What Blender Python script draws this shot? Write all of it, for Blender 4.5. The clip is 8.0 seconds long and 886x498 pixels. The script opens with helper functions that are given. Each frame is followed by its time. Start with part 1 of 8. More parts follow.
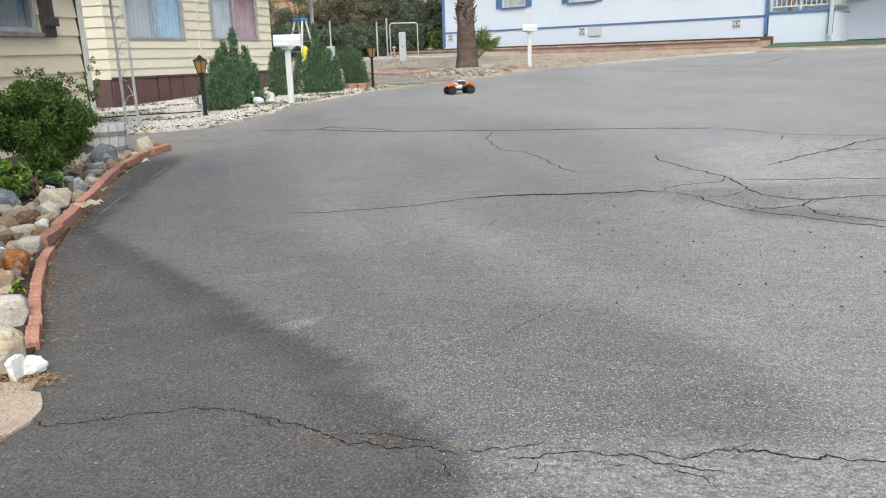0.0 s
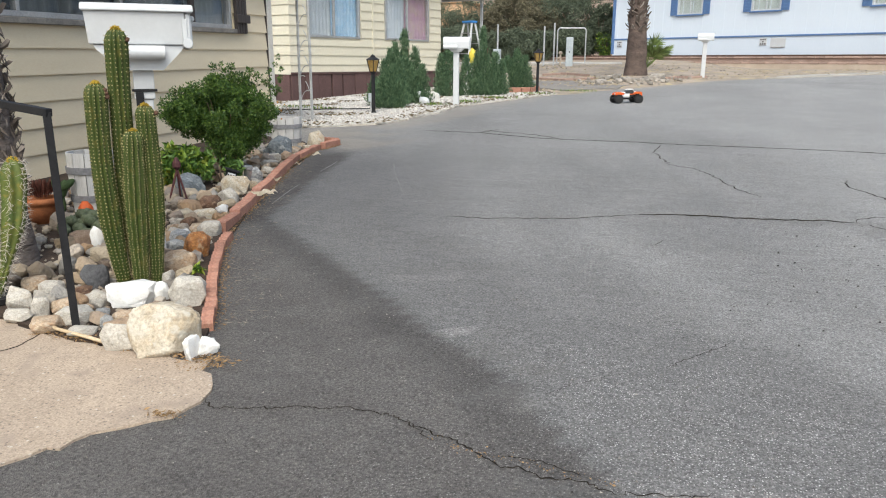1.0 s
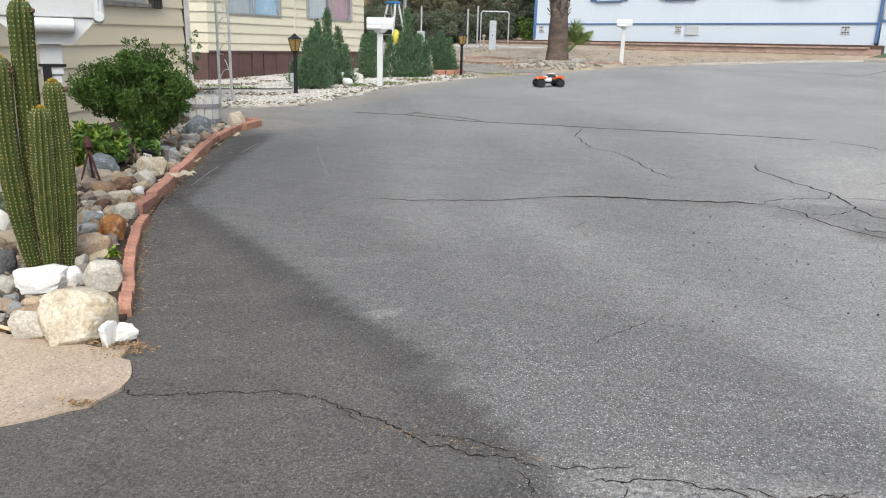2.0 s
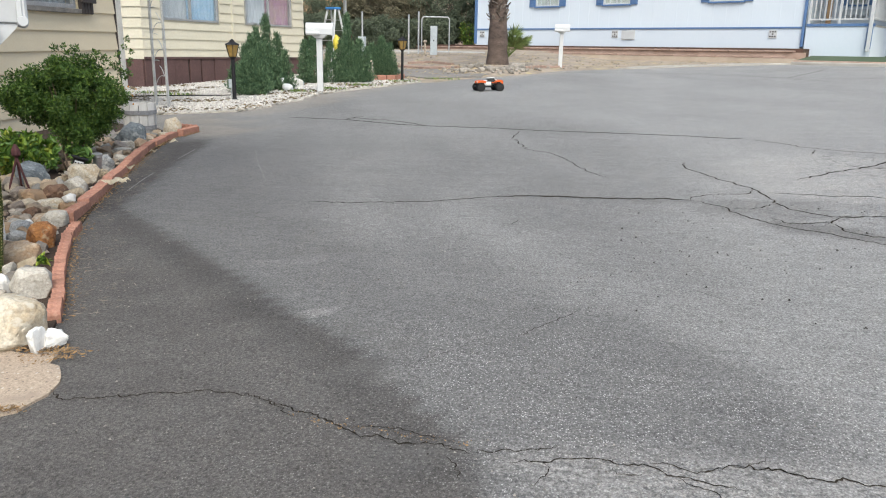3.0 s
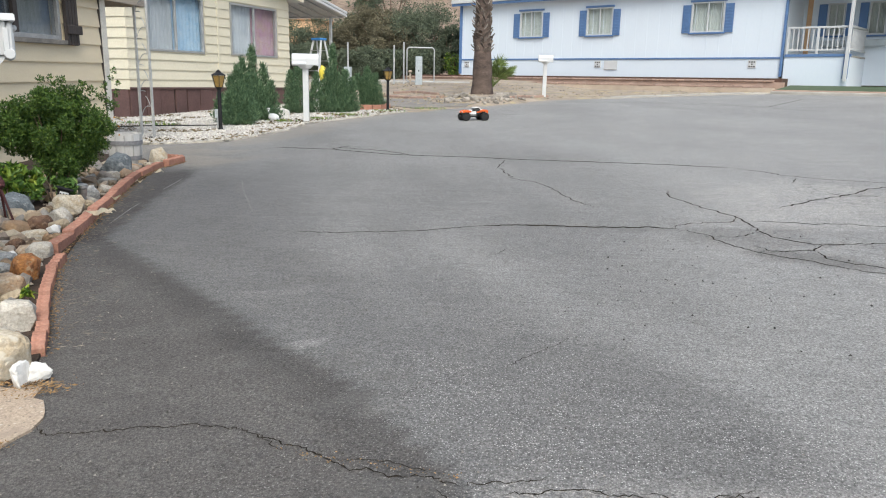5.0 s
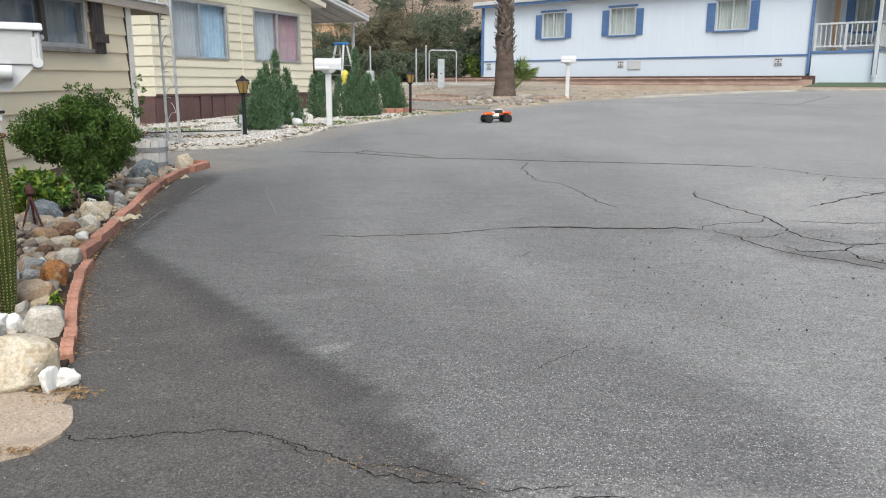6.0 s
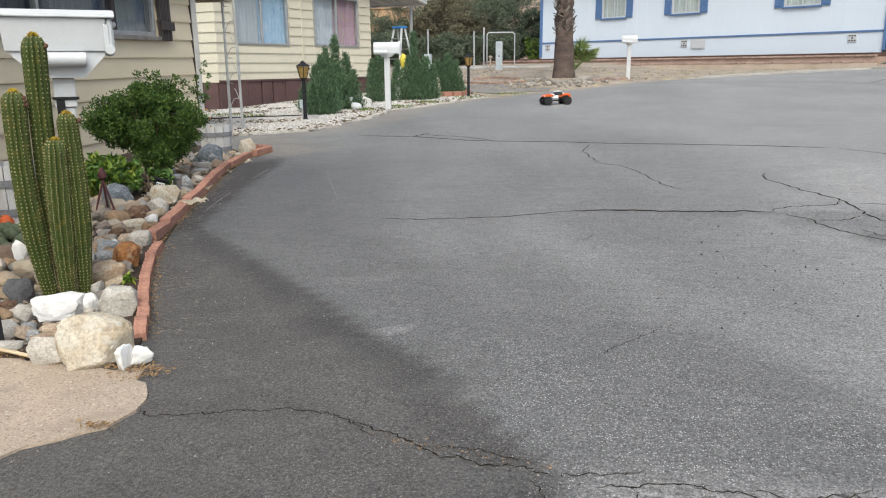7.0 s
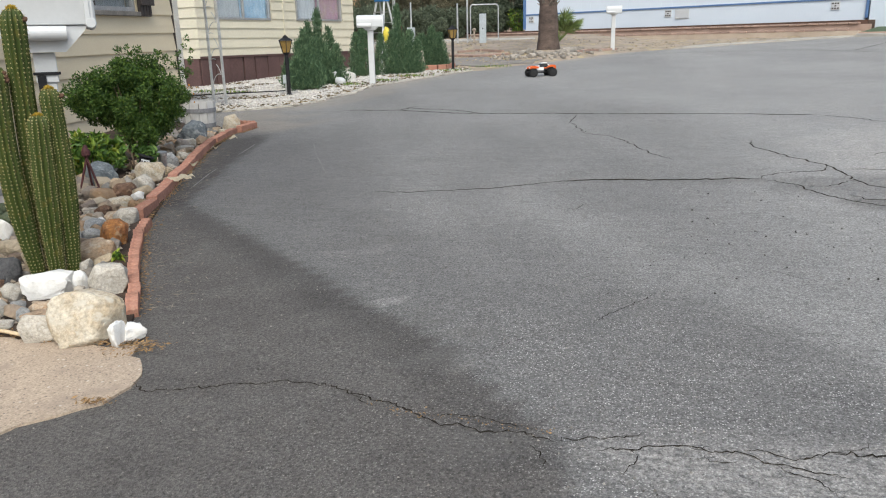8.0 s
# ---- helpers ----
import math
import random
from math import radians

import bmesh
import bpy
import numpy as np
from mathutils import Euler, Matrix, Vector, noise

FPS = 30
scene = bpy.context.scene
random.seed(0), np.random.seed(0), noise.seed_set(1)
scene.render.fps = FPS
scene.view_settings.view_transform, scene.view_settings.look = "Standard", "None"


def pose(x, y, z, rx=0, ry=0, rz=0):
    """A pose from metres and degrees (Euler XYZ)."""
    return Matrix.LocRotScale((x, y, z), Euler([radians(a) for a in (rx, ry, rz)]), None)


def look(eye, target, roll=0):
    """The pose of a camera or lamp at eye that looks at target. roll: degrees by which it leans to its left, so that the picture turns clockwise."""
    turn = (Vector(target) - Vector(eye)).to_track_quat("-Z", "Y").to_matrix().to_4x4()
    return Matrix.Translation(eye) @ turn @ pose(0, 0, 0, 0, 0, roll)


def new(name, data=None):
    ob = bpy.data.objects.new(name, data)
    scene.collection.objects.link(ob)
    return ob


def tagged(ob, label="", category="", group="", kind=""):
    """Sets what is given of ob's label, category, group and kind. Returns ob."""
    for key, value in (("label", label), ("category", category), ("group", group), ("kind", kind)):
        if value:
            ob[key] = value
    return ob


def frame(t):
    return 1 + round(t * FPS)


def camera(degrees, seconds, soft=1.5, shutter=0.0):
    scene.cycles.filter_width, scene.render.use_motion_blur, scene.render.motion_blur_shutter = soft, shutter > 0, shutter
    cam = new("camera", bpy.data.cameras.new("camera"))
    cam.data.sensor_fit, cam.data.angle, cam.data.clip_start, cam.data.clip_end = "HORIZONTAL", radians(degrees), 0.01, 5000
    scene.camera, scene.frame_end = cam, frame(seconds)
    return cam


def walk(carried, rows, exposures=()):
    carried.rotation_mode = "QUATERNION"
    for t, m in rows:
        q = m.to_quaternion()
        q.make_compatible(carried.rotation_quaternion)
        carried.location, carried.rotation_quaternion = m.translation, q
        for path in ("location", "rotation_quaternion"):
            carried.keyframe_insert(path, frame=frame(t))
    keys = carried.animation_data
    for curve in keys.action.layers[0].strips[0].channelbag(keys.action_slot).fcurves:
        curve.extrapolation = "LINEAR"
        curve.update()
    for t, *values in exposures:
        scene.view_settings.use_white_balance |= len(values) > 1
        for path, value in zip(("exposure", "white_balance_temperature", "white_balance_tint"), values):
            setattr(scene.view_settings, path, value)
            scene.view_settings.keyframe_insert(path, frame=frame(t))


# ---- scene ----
cam = camera(60.95, 8.0, 1.1)
PATH = [
    (0, (0.0696, -0.0699, 1.0518), (-0.6586, 4.7195, -0.1856), -1.73),
    (0.5, (0.0226, -0.0513, 1.0682), (-1.2309, 4.6418, -0.1166), 0.32),
    (1, (-0.0080, -0.0070, 1.0727), (-1.6818, 4.5478, -0.1327), 0.30),
    (1.5, (-0.0250, -0.0130, 1.0490), (-1.7301, 4.5183, -0.2001), 0.16),
    (2, (-0.0165, -0.0087, 1.0660), (-1.2037, 4.6691, -0.2412), 1.45),
    (2.2, (0.0362, -0.0494, 1.0572), (-0.9992, 4.6655, -0.2458), 2.04),
    (3.3, (0.0597, -0.0632, 1.0550), (-0.7742, 4.7020, -0.2088), 1.03),
    (3.5, (0.0525, -0.0599, 1.0664), (-0.7902, 4.6985, -0.2175), 1.19),
    (4, (0.0279, -0.0573, 1.0629), (-0.9201, 4.7092, -0.1127), 0.02),
    (4.5, (0.0288, -0.0644, 1.0652), (-0.8034, 4.7271, -0.0960), 1.20),
    (4.7, (0.0440, -0.0721, 1.0650), (-0.7317, 4.7370, -0.0624), 1.16),
    (5.8, (0.0574, -0.0566, 1.0682), (-0.7575, 4.7652, 0.0261), 0.52),
    (6, (0.0472, -0.0517, 1.0648), (-0.8787, 4.7441, -0.0046), 0.23),
    (6.5, (0.0266, -0.0405, 1.0626), (-1.2023, 4.6631, -0.1059), -0.13),
    (7, (0.0172, -0.0417, 1.0541), (-1.2684, 4.6462, -0.1168), -0.59),
    (7.5, (0.0067, -0.0356, 1.0478), (-1.3889, 4.5996, -0.2040), -0.87),
    (8, (-0.0108, -0.0418, 1.0324), (-1.2005, 4.6291, -0.2970), -1.35),
]
walk(cam, [(t, look(eye, target, roll)) for t, eye, target, roll in PATH], [(0, 0.66, 6350, 3), (4.5, 0.66, 6350, 3), (6, 0.58, 6350, 3), (7, 0.52, 6350, 3), (8, 0.48, 6350, 3)])

# ---- light ----
world = bpy.data.worlds.new("overcast_sky")
scene.world = world
world.use_nodes = True
wn = world.node_tree
sky = wn.nodes.new("ShaderNodeTexSky")
sky.sky_type = "NISHITA"
sky.sun_disc = False
sky.sun_elevation = radians(52)
sky.sun_rotation = radians(161)
sky.air_density, sky.dust_density, sky.ozone_density = 1.0, 5.0, 0.8
wn.links.new(sky.outputs[0], wn.nodes["Background"].inputs[0])
wn.nodes["Background"].inputs[1].default_value = 0.14
sun = new("sun", bpy.data.lights.new("sun", "SUN"))
sun.data.energy, sun.data.angle, sun.data.color = 1.2, radians(40), (0.97, 0.98, 1.0)
sun.matrix_basis = look((4.6, -13.6, 19), (0, 0, 0))

# ---- materials ----
SY, SX = 0.02838, 0.02025


def lift(x, y):
    """Height of the gently rising street at a place."""
    return SY * y + SX * x


def node(nt, kind, **values):
    n = nt.nodes.new("ShaderNode" + kind)
    for k, v in values.items():
        if k in n.inputs:
            n.inputs[k].default_value = v
    return n


def mix(nt, fac, a, b, blend="MIX"):
    m = nt.nodes.new("ShaderNodeMix")
    m.data_type, m.blend_type = "RGBA", blend
    for slot, v in ((0, fac), (6, a), (7, b)):
        if isinstance(v, bpy.types.NodeSocket):
            nt.links.new(v, m.inputs[slot])
        else:
            m.inputs[slot].default_value = (*v, 1) if isinstance(v, tuple) else v
    return m.outputs[2]


def ramp(nt, fac, stops):
    r = nt.nodes.new("ShaderNodeValToRGB")
    while len(r.color_ramp.elements) < len(stops):
        r.color_ramp.elements.new(0.5)
    for e, (p, c) in zip(r.color_ramp.elements, stops):
        e.position, e.color = p, (*c, 1) if isinstance(c, tuple) else (c, c, c, 1)
    nt.links.new(fac, r.inputs[0])
    return r.outputs[0]


def mat(name, c1, c2=None, scale=6.0, rough=0.8, bump=0.15, fine=60.0, metal=0.0, spots=None, per="", vary=0.25, stretch=(1, 1, 1), coords="Object", spec=0.35, dist=0.01, grain=0.3):
    """A surface with broad stains, fine grain, relief and, where per is given, a shade of its own for each object or island."""
    m = bpy.data.materials.new(name)
    m.use_nodes = True
    nt = m.node_tree
    b = nt.nodes["Principled BSDF"]
    b.inputs["Roughness"].default_value, b.inputs["Metallic"].default_value, b.inputs["Specular IOR Level"].default_value = rough, metal, spec
    c2 = c2 or tuple(v * 0.7 for v in c1)
    tc = nt.nodes.new("ShaderNodeTexCoord")
    mp = nt.nodes.new("ShaderNodeMapping")
    mp.inputs["Scale"].default_value = stretch
    nt.links.new(tc.outputs[coords], mp.inputs[0])
    n1 = node(nt, "TexNoise", Scale=scale, Detail=5.0, Roughness=0.6)
    n2 = node(nt, "TexNoise", Scale=fine, Detail=3.0, Roughness=0.65)
    for n in (n1, n2):
        nt.links.new(mp.outputs[0], n.inputs["Vector"])
    col = mix(nt, ramp(nt, n1.outputs[0], [(0.35, 0.0), (0.68, 1.0)]), c1, c2)
    col = mix(nt, grain, col, ramp(nt, n2.outputs[0], [(0.3, 0.25), (0.7, 0.85)]), "OVERLAY")
    if spots:
        n3 = node(nt, "TexNoise", Scale=scale * 2.7, Detail=4.0)
        nt.links.new(mp.outputs[0], n3.inputs["Vector"])
        col = mix(nt, ramp(nt, n3.outputs[0], [(0.56, 0.0), (0.68, 0.8)]), col, spots)
    if per:
        src = nt.nodes.new("ShaderNodeObjectInfo").outputs["Random"] if per == "object" else nt.nodes.new("ShaderNodeNewGeometry").outputs["Random Per Island"]
        if isinstance(vary, list):
            col = mix(nt, 0.6 if spots else 0.8, col, ramp(nt, src, vary), "MIX")
        else:
            col = mix(nt, 1.0, col, ramp(nt, src, [(0.0, 1 - vary), (1.0, 1 + 0 * vary)]), "MULTIPLY")
    nt.links.new(col, b.inputs["Base Color"])
    if bump:
        bp = node(nt, "Bump", Strength=bump, Distance=dist)
        nt.links.new(n2.outputs[0], bp.inputs["Height"])
        bp2 = node(nt, "Bump", Strength=bump, Distance=dist * 3)
        nt.links.new(n1.outputs[0], bp2.inputs["Height"])
        nt.links.new(bp.outputs[0], bp2.inputs["Normal"])
        nt.links.new(bp2.outputs[0], b.inputs["Normal"])
    return m


def glass(name, tint=(0.8, 0.85, 0.88)):
    m = bpy.data.materials.new(name)
    m.use_nodes = True
    b = m.node_tree.nodes["Principled BSDF"]
    b.inputs["Base Color"].default_value = (*tint, 1)
    b.inputs["Roughness"].default_value = 0.03
    b.inputs["Transmission Weight"].default_value = 1.0
    b.inputs["IOR"].default_value = 1.45
    b.inputs["Specular IOR Level"].default_value = 1.0
    return m


def asphalt():
    m = bpy.data.materials.new("old_asphalt")
    m.use_nodes = True
    nt = m.node_tree
    b = nt.nodes["Principled BSDF"]
    b.inputs["Specular IOR Level"].default_value = 0.3
    tc = nt.nodes.new("ShaderNodeTexCoord")
    v = tc.outputs["Object"]

    def tex(scale, detail=5.0, stretch=None, turn=0.0):
        n = node(nt, "TexNoise", Scale=scale, Detail=detail, Roughness=0.6)
        if stretch:
            mp = nt.nodes.new("ShaderNodeMapping")
            mp.inputs["Scale"].default_value = stretch
            mp.inputs["Rotation"].default_value = (0, 0, turn)
            nt.links.new(v, mp.inputs[0])
            nt.links.new(mp.outputs[0], n.inputs["Vector"])
        else:
            nt.links.new(v, n.inputs["Vector"])
        return n.outputs[0]

    def mask(name):
        a = nt.nodes.new("ShaderNodeAttribute")
        a.attribute_name = name
        return a.outputs["Fac"]

    col = mix(nt, ramp(nt, tex(0.55), [(0.35, 0.0), (0.7, 1.0)]), (0.318, 0.311, 0.302), (0.272, 0.266, 0.259))
    col = mix(nt, ramp(nt, tex(1.0, 6.0, (1.6, 0.45, 1), -0.35), [(0.48, 0.0), (0.75, 0.45)]), col, (0.36, 0.35, 0.338))
    col = mix(nt, ramp(nt, tex(2.2, 6.0, (0.6, 1.8, 1), 0.3), [(0.52, 0.0), (0.78, 0.38)]), col, (0.215, 0.209, 0.202))
    # rolled surface, faintly ribbed across the street
    col = mix(nt, 0.13, col, ramp(nt, tex(9.0, 6.0, (0.45, 2.0, 1), 0.05), [(0.3, 0.25), (0.7, 0.75)]), "OVERLAY")
    col = mix(nt, 0.2, col, ramp(nt, tex(34.0, 4.0, (0.35, 1.5, 1), 0.02), [(0.3, 0.2), (0.7, 0.8)]), "OVERLAY")
    col = mix(nt, mask("streak"), col, mix(nt, 1.0, col, (0.55, 0.547, 0.55), "MULTIPLY"))
    wander = nt.nodes.new("ShaderNodeMath")
    wander.operation = "MULTIPLY_ADD"
    nt.links.new(tex(9.0, 6.0), wander.inputs[0])
    wander.inputs[1].default_value = 0.5
    nt.links.new(mask("dark"), wander.inputs[2])
    col = mix(nt, ramp(nt, wander.outputs[0], [(0.5, 0.0), (1.0, 1.0)]), col, mix(nt, ramp(nt, tex(3.0), [(0.36, 0.0), (0.7, 1.0)]), (0.104, 0.096, 0.09), (0.135, 0.126, 0.118)))
    col = mix(nt, mask("seam"), col, mix(nt, 1.0, col, (0.62, 0.625, 0.635), "MULTIPLY"))
    patchy = nt.nodes.new("ShaderNodeMath")
    patchy.operation = "MULTIPLY"
    nt.links.new(mask("light"), patchy.inputs[0])
    nt.links.new(ramp(nt, tex(22.0, 6.0, (1, 2.5, 1), 0.4), [(0.36, 0.15), (0.56, 1.0)]), patchy.inputs[1])
    col = mix(nt, patchy.outputs[0], col, (0.434, 0.415, 0.394))
    # crushed stone in the binder
    vo = node(nt, "TexVoronoi", Scale=250.0)
    nt.links.new(v, vo.inputs["Vector"])
    shade = ramp(nt, vo.outputs["Color"], [(0.2, 0.22), (0.6, 0.5), (0.86, 0.62), (0.97, 1.0)])
    col = mix(nt, 0.62, col, shade, "OVERLAY")
    # pale chips worn bare, thicker in some places than in others
    for size, share, lo, hi, shade in ((138.0, 0.55, 0.22, 0.32, (0.66, 0.645, 0.62)), (165.0, 0.6, 0.22, 0.34, (0.54, 0.525, 0.505)), (88.0, 0.78, 0.16, 0.23, (0.74, 0.72, 0.69))):
        chip = node(nt, "TexVoronoi", Scale=size)
        squeezed = nt.nodes.new("ShaderNodeMapping")
        squeezed.inputs["Scale"].default_value = (0.9, 1.05, 1)
        squeezed.inputs["Rotation"].default_value = (0, 0, size)
        nt.links.new(v, squeezed.inputs[0])
        nt.links.new(squeezed.outputs[0], chip.inputs["Vector"])
        both = mix(nt, 1.0, ramp(nt, chip.outputs["Color"], [(share, 0.0), (share + 0.2, 1.0)]), ramp(nt, chip.outputs["Distance"], [(lo, 1.0), (hi, 0.0)]), "MULTIPLY")
        both = mix(nt, 1.0, both, ramp(nt, tex(1.6, 4.0), [(0.34, 0.3), (0.6, 1.0)]), "MULTIPLY")
        bare = nt.nodes.new("ShaderNodeMath")
        bare.operation = "MULTIPLY"
        nt.links.new(both, bare.inputs[0])
        nt.links.new(mask("chips"), bare.inputs[1])
        col = mix(nt, bare.outputs[0], col, shade)
    col = mix(nt, mask("dust"), col, mix(nt, ramp(nt, tex(4.0), [(0.4, 0.0), (0.65, 1.0)]), (0.3, 0.26, 0.21), (0.38, 0.33, 0.27)))
    col = mix(nt, mask("stain"), col, (0.131, 0.125, 0.119))
    col = mix(nt, 0.7, col, ramp(nt, tex(105.0, 5.0), [(0.3, 0.16), (0.7, 0.84)]), "OVERLAY")
    # crazed surface
    vc = node(nt, "TexVoronoi", Scale=5.5)
    vc.feature = "DISTANCE_TO_EDGE"
    wob = nt.nodes.new("ShaderNodeVectorMath")
    wob.operation = "ADD"
    wv = node(nt, "TexNoise", Scale=5.0, Detail=4.0)
    sc = nt.nodes.new("ShaderNodeVectorMath")
    sc.operation = "SCALE"
    sc.inputs["Scale"].default_value = 0.25
    nt.links.new(v, wv.inputs["Vector"])
    nt.links.new(wv.outputs["Color"], sc.inputs[0])
    nt.links.new(v, wob.inputs[0])
    nt.links.new(sc.outputs[0], wob.inputs[1])
    nt.links.new(wob.outputs[0], vc.inputs["Vector"])
    line = ramp(nt, vc.outputs["Distance"], [(0.0, 1.0), (0.03, 0.0)])
    web = nt.nodes.new("ShaderNodeMath")
    web.operation = "MULTIPLY"
    nt.links.new(line, web.inputs[0])
    nt.links.new(mask("crazed"), web.inputs[1])
    col = mix(nt, web.outputs[0], col, (0.035, 0.034, 0.033))
    nt.links.new(col, b.inputs["Base Color"])
    nt.links.new(ramp(nt, tex(20.0), [(0.3, 0.72), (0.7, 0.92)]), b.inputs["Roughness"])
    bp = node(nt, "Bump", Strength=0.55, Distance=0.006)
    nt.links.new(vo.outputs["Distance"], bp.inputs["Height"])
    bp2 = node(nt, "Bump", Strength=0.5, Distance=0.01)
    nt.links.new(tex(45.0, 4.0), bp2.inputs["Height"])
    nt.links.new(bp.outputs[0], bp2.inputs["Normal"])
    bp3 = node(nt, "Bump", Strength=0.6, Distance=0.012)
    bp3.invert = True
    nt.links.new(web.outputs[0], bp3.inputs["Height"])
    nt.links.new(bp2.outputs[0], bp3.inputs["Normal"])
    nt.links.new(bp3.outputs[0], b.inputs["Normal"])
    return m


ASPHALT = asphalt()
SCUFF = mat("scuffed_asphalt", (0.235, 0.23, 0.22), (0.15, 0.146, 0.14), 14, 0.9, 0.2)
CRACK = mat("crack_dirt", (0.018, 0.016, 0.014), (0.05, 0.042, 0.034), 20, 1.0, 0.4, spec=0.0)
DIRT = mat("dry_dirt", (0.36, 0.3, 0.24), (0.22, 0.185, 0.15), 1.2, 0.95, 0.5, 18, spots=(0.42, 0.35, 0.2), dist=0.03)
HILL = mat("dry_hillside", (0.25, 0.19, 0.145), (0.17, 0.128, 0.1), 0.35, 0.95, 0.7, 2.5, spots=(0.3, 0.24, 0.18), dist=0.3)
SOIL = mat("garden_soil", (0.065, 0.044, 0.032), (0.034, 0.024, 0.018), 5, 0.95, 0.6, 50)
CONCRETE = mat("tan_concrete", (0.405, 0.325, 0.25), (0.34, 0.27, 0.207), 3, 0.85, 0.35, 130, spots=(0.33, 0.265, 0.21), grain=0.55)
# stones of several shades showing through the worn slab
nt = CONCRETE.node_tree
b = nt.nodes["Principled BSDF"]
old = b.inputs["Base Color"].links[0].from_socket
tc = nt.nodes.new("ShaderNodeTexCoord")
for scale, share, shade in ((80.0, 0.72, (0.15, 0.12, 0.1)), (120.0, 0.7, (0.19, 0.155, 0.13)), (70.0, 0.84, (0.6, 0.55, 0.48))):
    vo = node(nt, "TexVoronoi", Scale=scale)
    nt.links.new(tc.outputs["Object"], vo.inputs["Vector"])
    spot = mix(nt, 1.0, ramp(nt, vo.outputs["Color"], [(share, 0.0), (share + 0.02, 0.8)]), ramp(nt, vo.outputs["Distance"], [(0.2, 1.0), (0.4, 0.0)]), "MULTIPLY")
    old = mix(nt, spot, old, shade)
nt.links.new(old, b.inputs["Base Color"])
CONCRETE_PALE = mat("pale_concrete", (0.42, 0.4, 0.365), (0.31, 0.29, 0.26), 1.5, 0.88, 0.3, 40)
GRAVEL = mat("white_gravel_bed", (0.6, 0.57, 0.52), (0.42, 0.38, 0.32), 7, 0.9, 0.5, 60, spots=(0.25, 0.2, 0.14), dist=0.02)
STONE_W = mat("white_stones", (0.66, 0.64, 0.61), (0.5, 0.47, 0.43), 9, 0.85, 0.2, 60, per="island", vary=0.4)
ROCK = mat("river_rock", (0.521, 0.454, 0.361), (0.302, 0.235, 0.168), 3.2, 0.78, 0.6, 16, per="object", grain=0.6, dist=0.02,
           vary=[(0.0, (0.5, 0.43, 0.33)), (0.1, (0.34, 0.19, 0.085)), (0.2, (0.58, 0.54, 0.48)), (0.3, (0.19, 0.19, 0.185)), (0.4, (0.47, 0.33, 0.19)), (0.5, (0.37, 0.365, 0.35)), (0.6, (0.15, 0.09, 0.06)), (0.7, (0.56, 0.46, 0.32)), (0.8, (0.26, 0.23, 0.2)), (0.9, (0.4, 0.27, 0.155)), (1.0, (0.23, 0.23, 0.235))])
ROCK_CREAM = mat("cream_boulder", (0.5, 0.46, 0.385), (0.36, 0.28, 0.18), 2.2, 0.85, 0.3, 16, spots=(0.528, 0.497, 0.431), dist=0.015, grain=0.55)
ROCK_TAN = mat("tan_rock", (0.447, 0.361, 0.267), (0.275, 0.172, 0.0989), 2.0, 0.82, 0.35, 14, spots=(0.482, 0.421, 0.344), dist=0.015, grain=0.55)
ROCK_GREY = mat("grey_rock", (0.387, 0.387, 0.378), (0.255, 0.255, 0.255), 2.4, 0.8, 0.55, 16, spots=(0.484, 0.475, 0.449), dist=0.02, grain=0.55)
ROCK_PALE = mat("pale_boulder", (0.475, 0.444, 0.392), (0.326, 0.295, 0.251), 2.4, 0.85, 0.3, 16, spots=(0.528, 0.506, 0.466), grain=0.5, dist=0.015)
ROCK_WHITE = mat("white_quartz", (0.718, 0.713, 0.698), (0.621, 0.601, 0.567), 2.5, 0.8, 0.2, 14, dist=0.015, grain=0.2)
ROCK_ORANGE = mat("orange_rock", (0.46, 0.202, 0.0598), (0.184, 0.0782, 0.0414), 2.4, 0.6, 0.7, 14, spots=(0.46, 0.331, 0.202), dist=0.02, grain=0.6)
MAROON = mat("dark_maroon_stalks", (0.1, 0.035, 0.035), (0.05, 0.02, 0.022), 14, 0.7, 0.3, 60)
ROCK_BROWN = mat("brown_rock", (0.21, 0.12, 0.075), (0.09, 0.055, 0.04), 2.6, 0.7, 0.5, 16, spots=(0.34, 0.23, 0.15), dist=0.02)
ROCK_BLUE = mat("blue_grey_rock", (0.19, 0.21, 0.222), (0.09, 0.104, 0.115), 2.2, 0.78, 0.5, 14, spots=(0.36, 0.372, 0.37), dist=0.02, grain=0.6)
ROCK_DARK = mat("dark_rock", (0.11, 0.11, 0.115), (0.05, 0.05, 0.055), 2.5, 0.6, 0.5, 14, dist=0.02)
BRICK = mat("terracotta_brick", (0.43, 0.22, 0.155), (0.34, 0.165, 0.12), 12, 0.9, 0.4, 80, per="object", vary=0.25, spots=(0.48, 0.29, 0.22))
TAN = mat("tan_siding_paint", (0.755, 0.648, 0.465), (0.705, 0.6, 0.43), 1.3, 0.6, 0.08, 30, per="object", vary=0.05, stretch=(1, 0.25, 4), grain=0.12)
CREAM = mat("cream_siding_paint", (0.66, 0.615, 0.49), (0.615, 0.572, 0.455), 1.3, 0.6, 0.06, 30, per="object", vary=0.05, grain=0.12)
TRIMW = mat("trim_paint", (0.66, 0.6, 0.5), (0.56, 0.51, 0.43), 5, 0.6, 0.1)
WHITE = mat("white_siding_paint", (0.66, 0.73, 0.81), (0.64, 0.705, 0.785), 0.8, 0.55, 0.0, 20, stretch=(1, 1, 0.4), grain=0.05)
WHITE_M = mat("white_enamel", (0.57, 0.585, 0.6), (0.53, 0.54, 0.55), 4, 0.4, 0.03, 40, spec=0.5, grain=0.06)
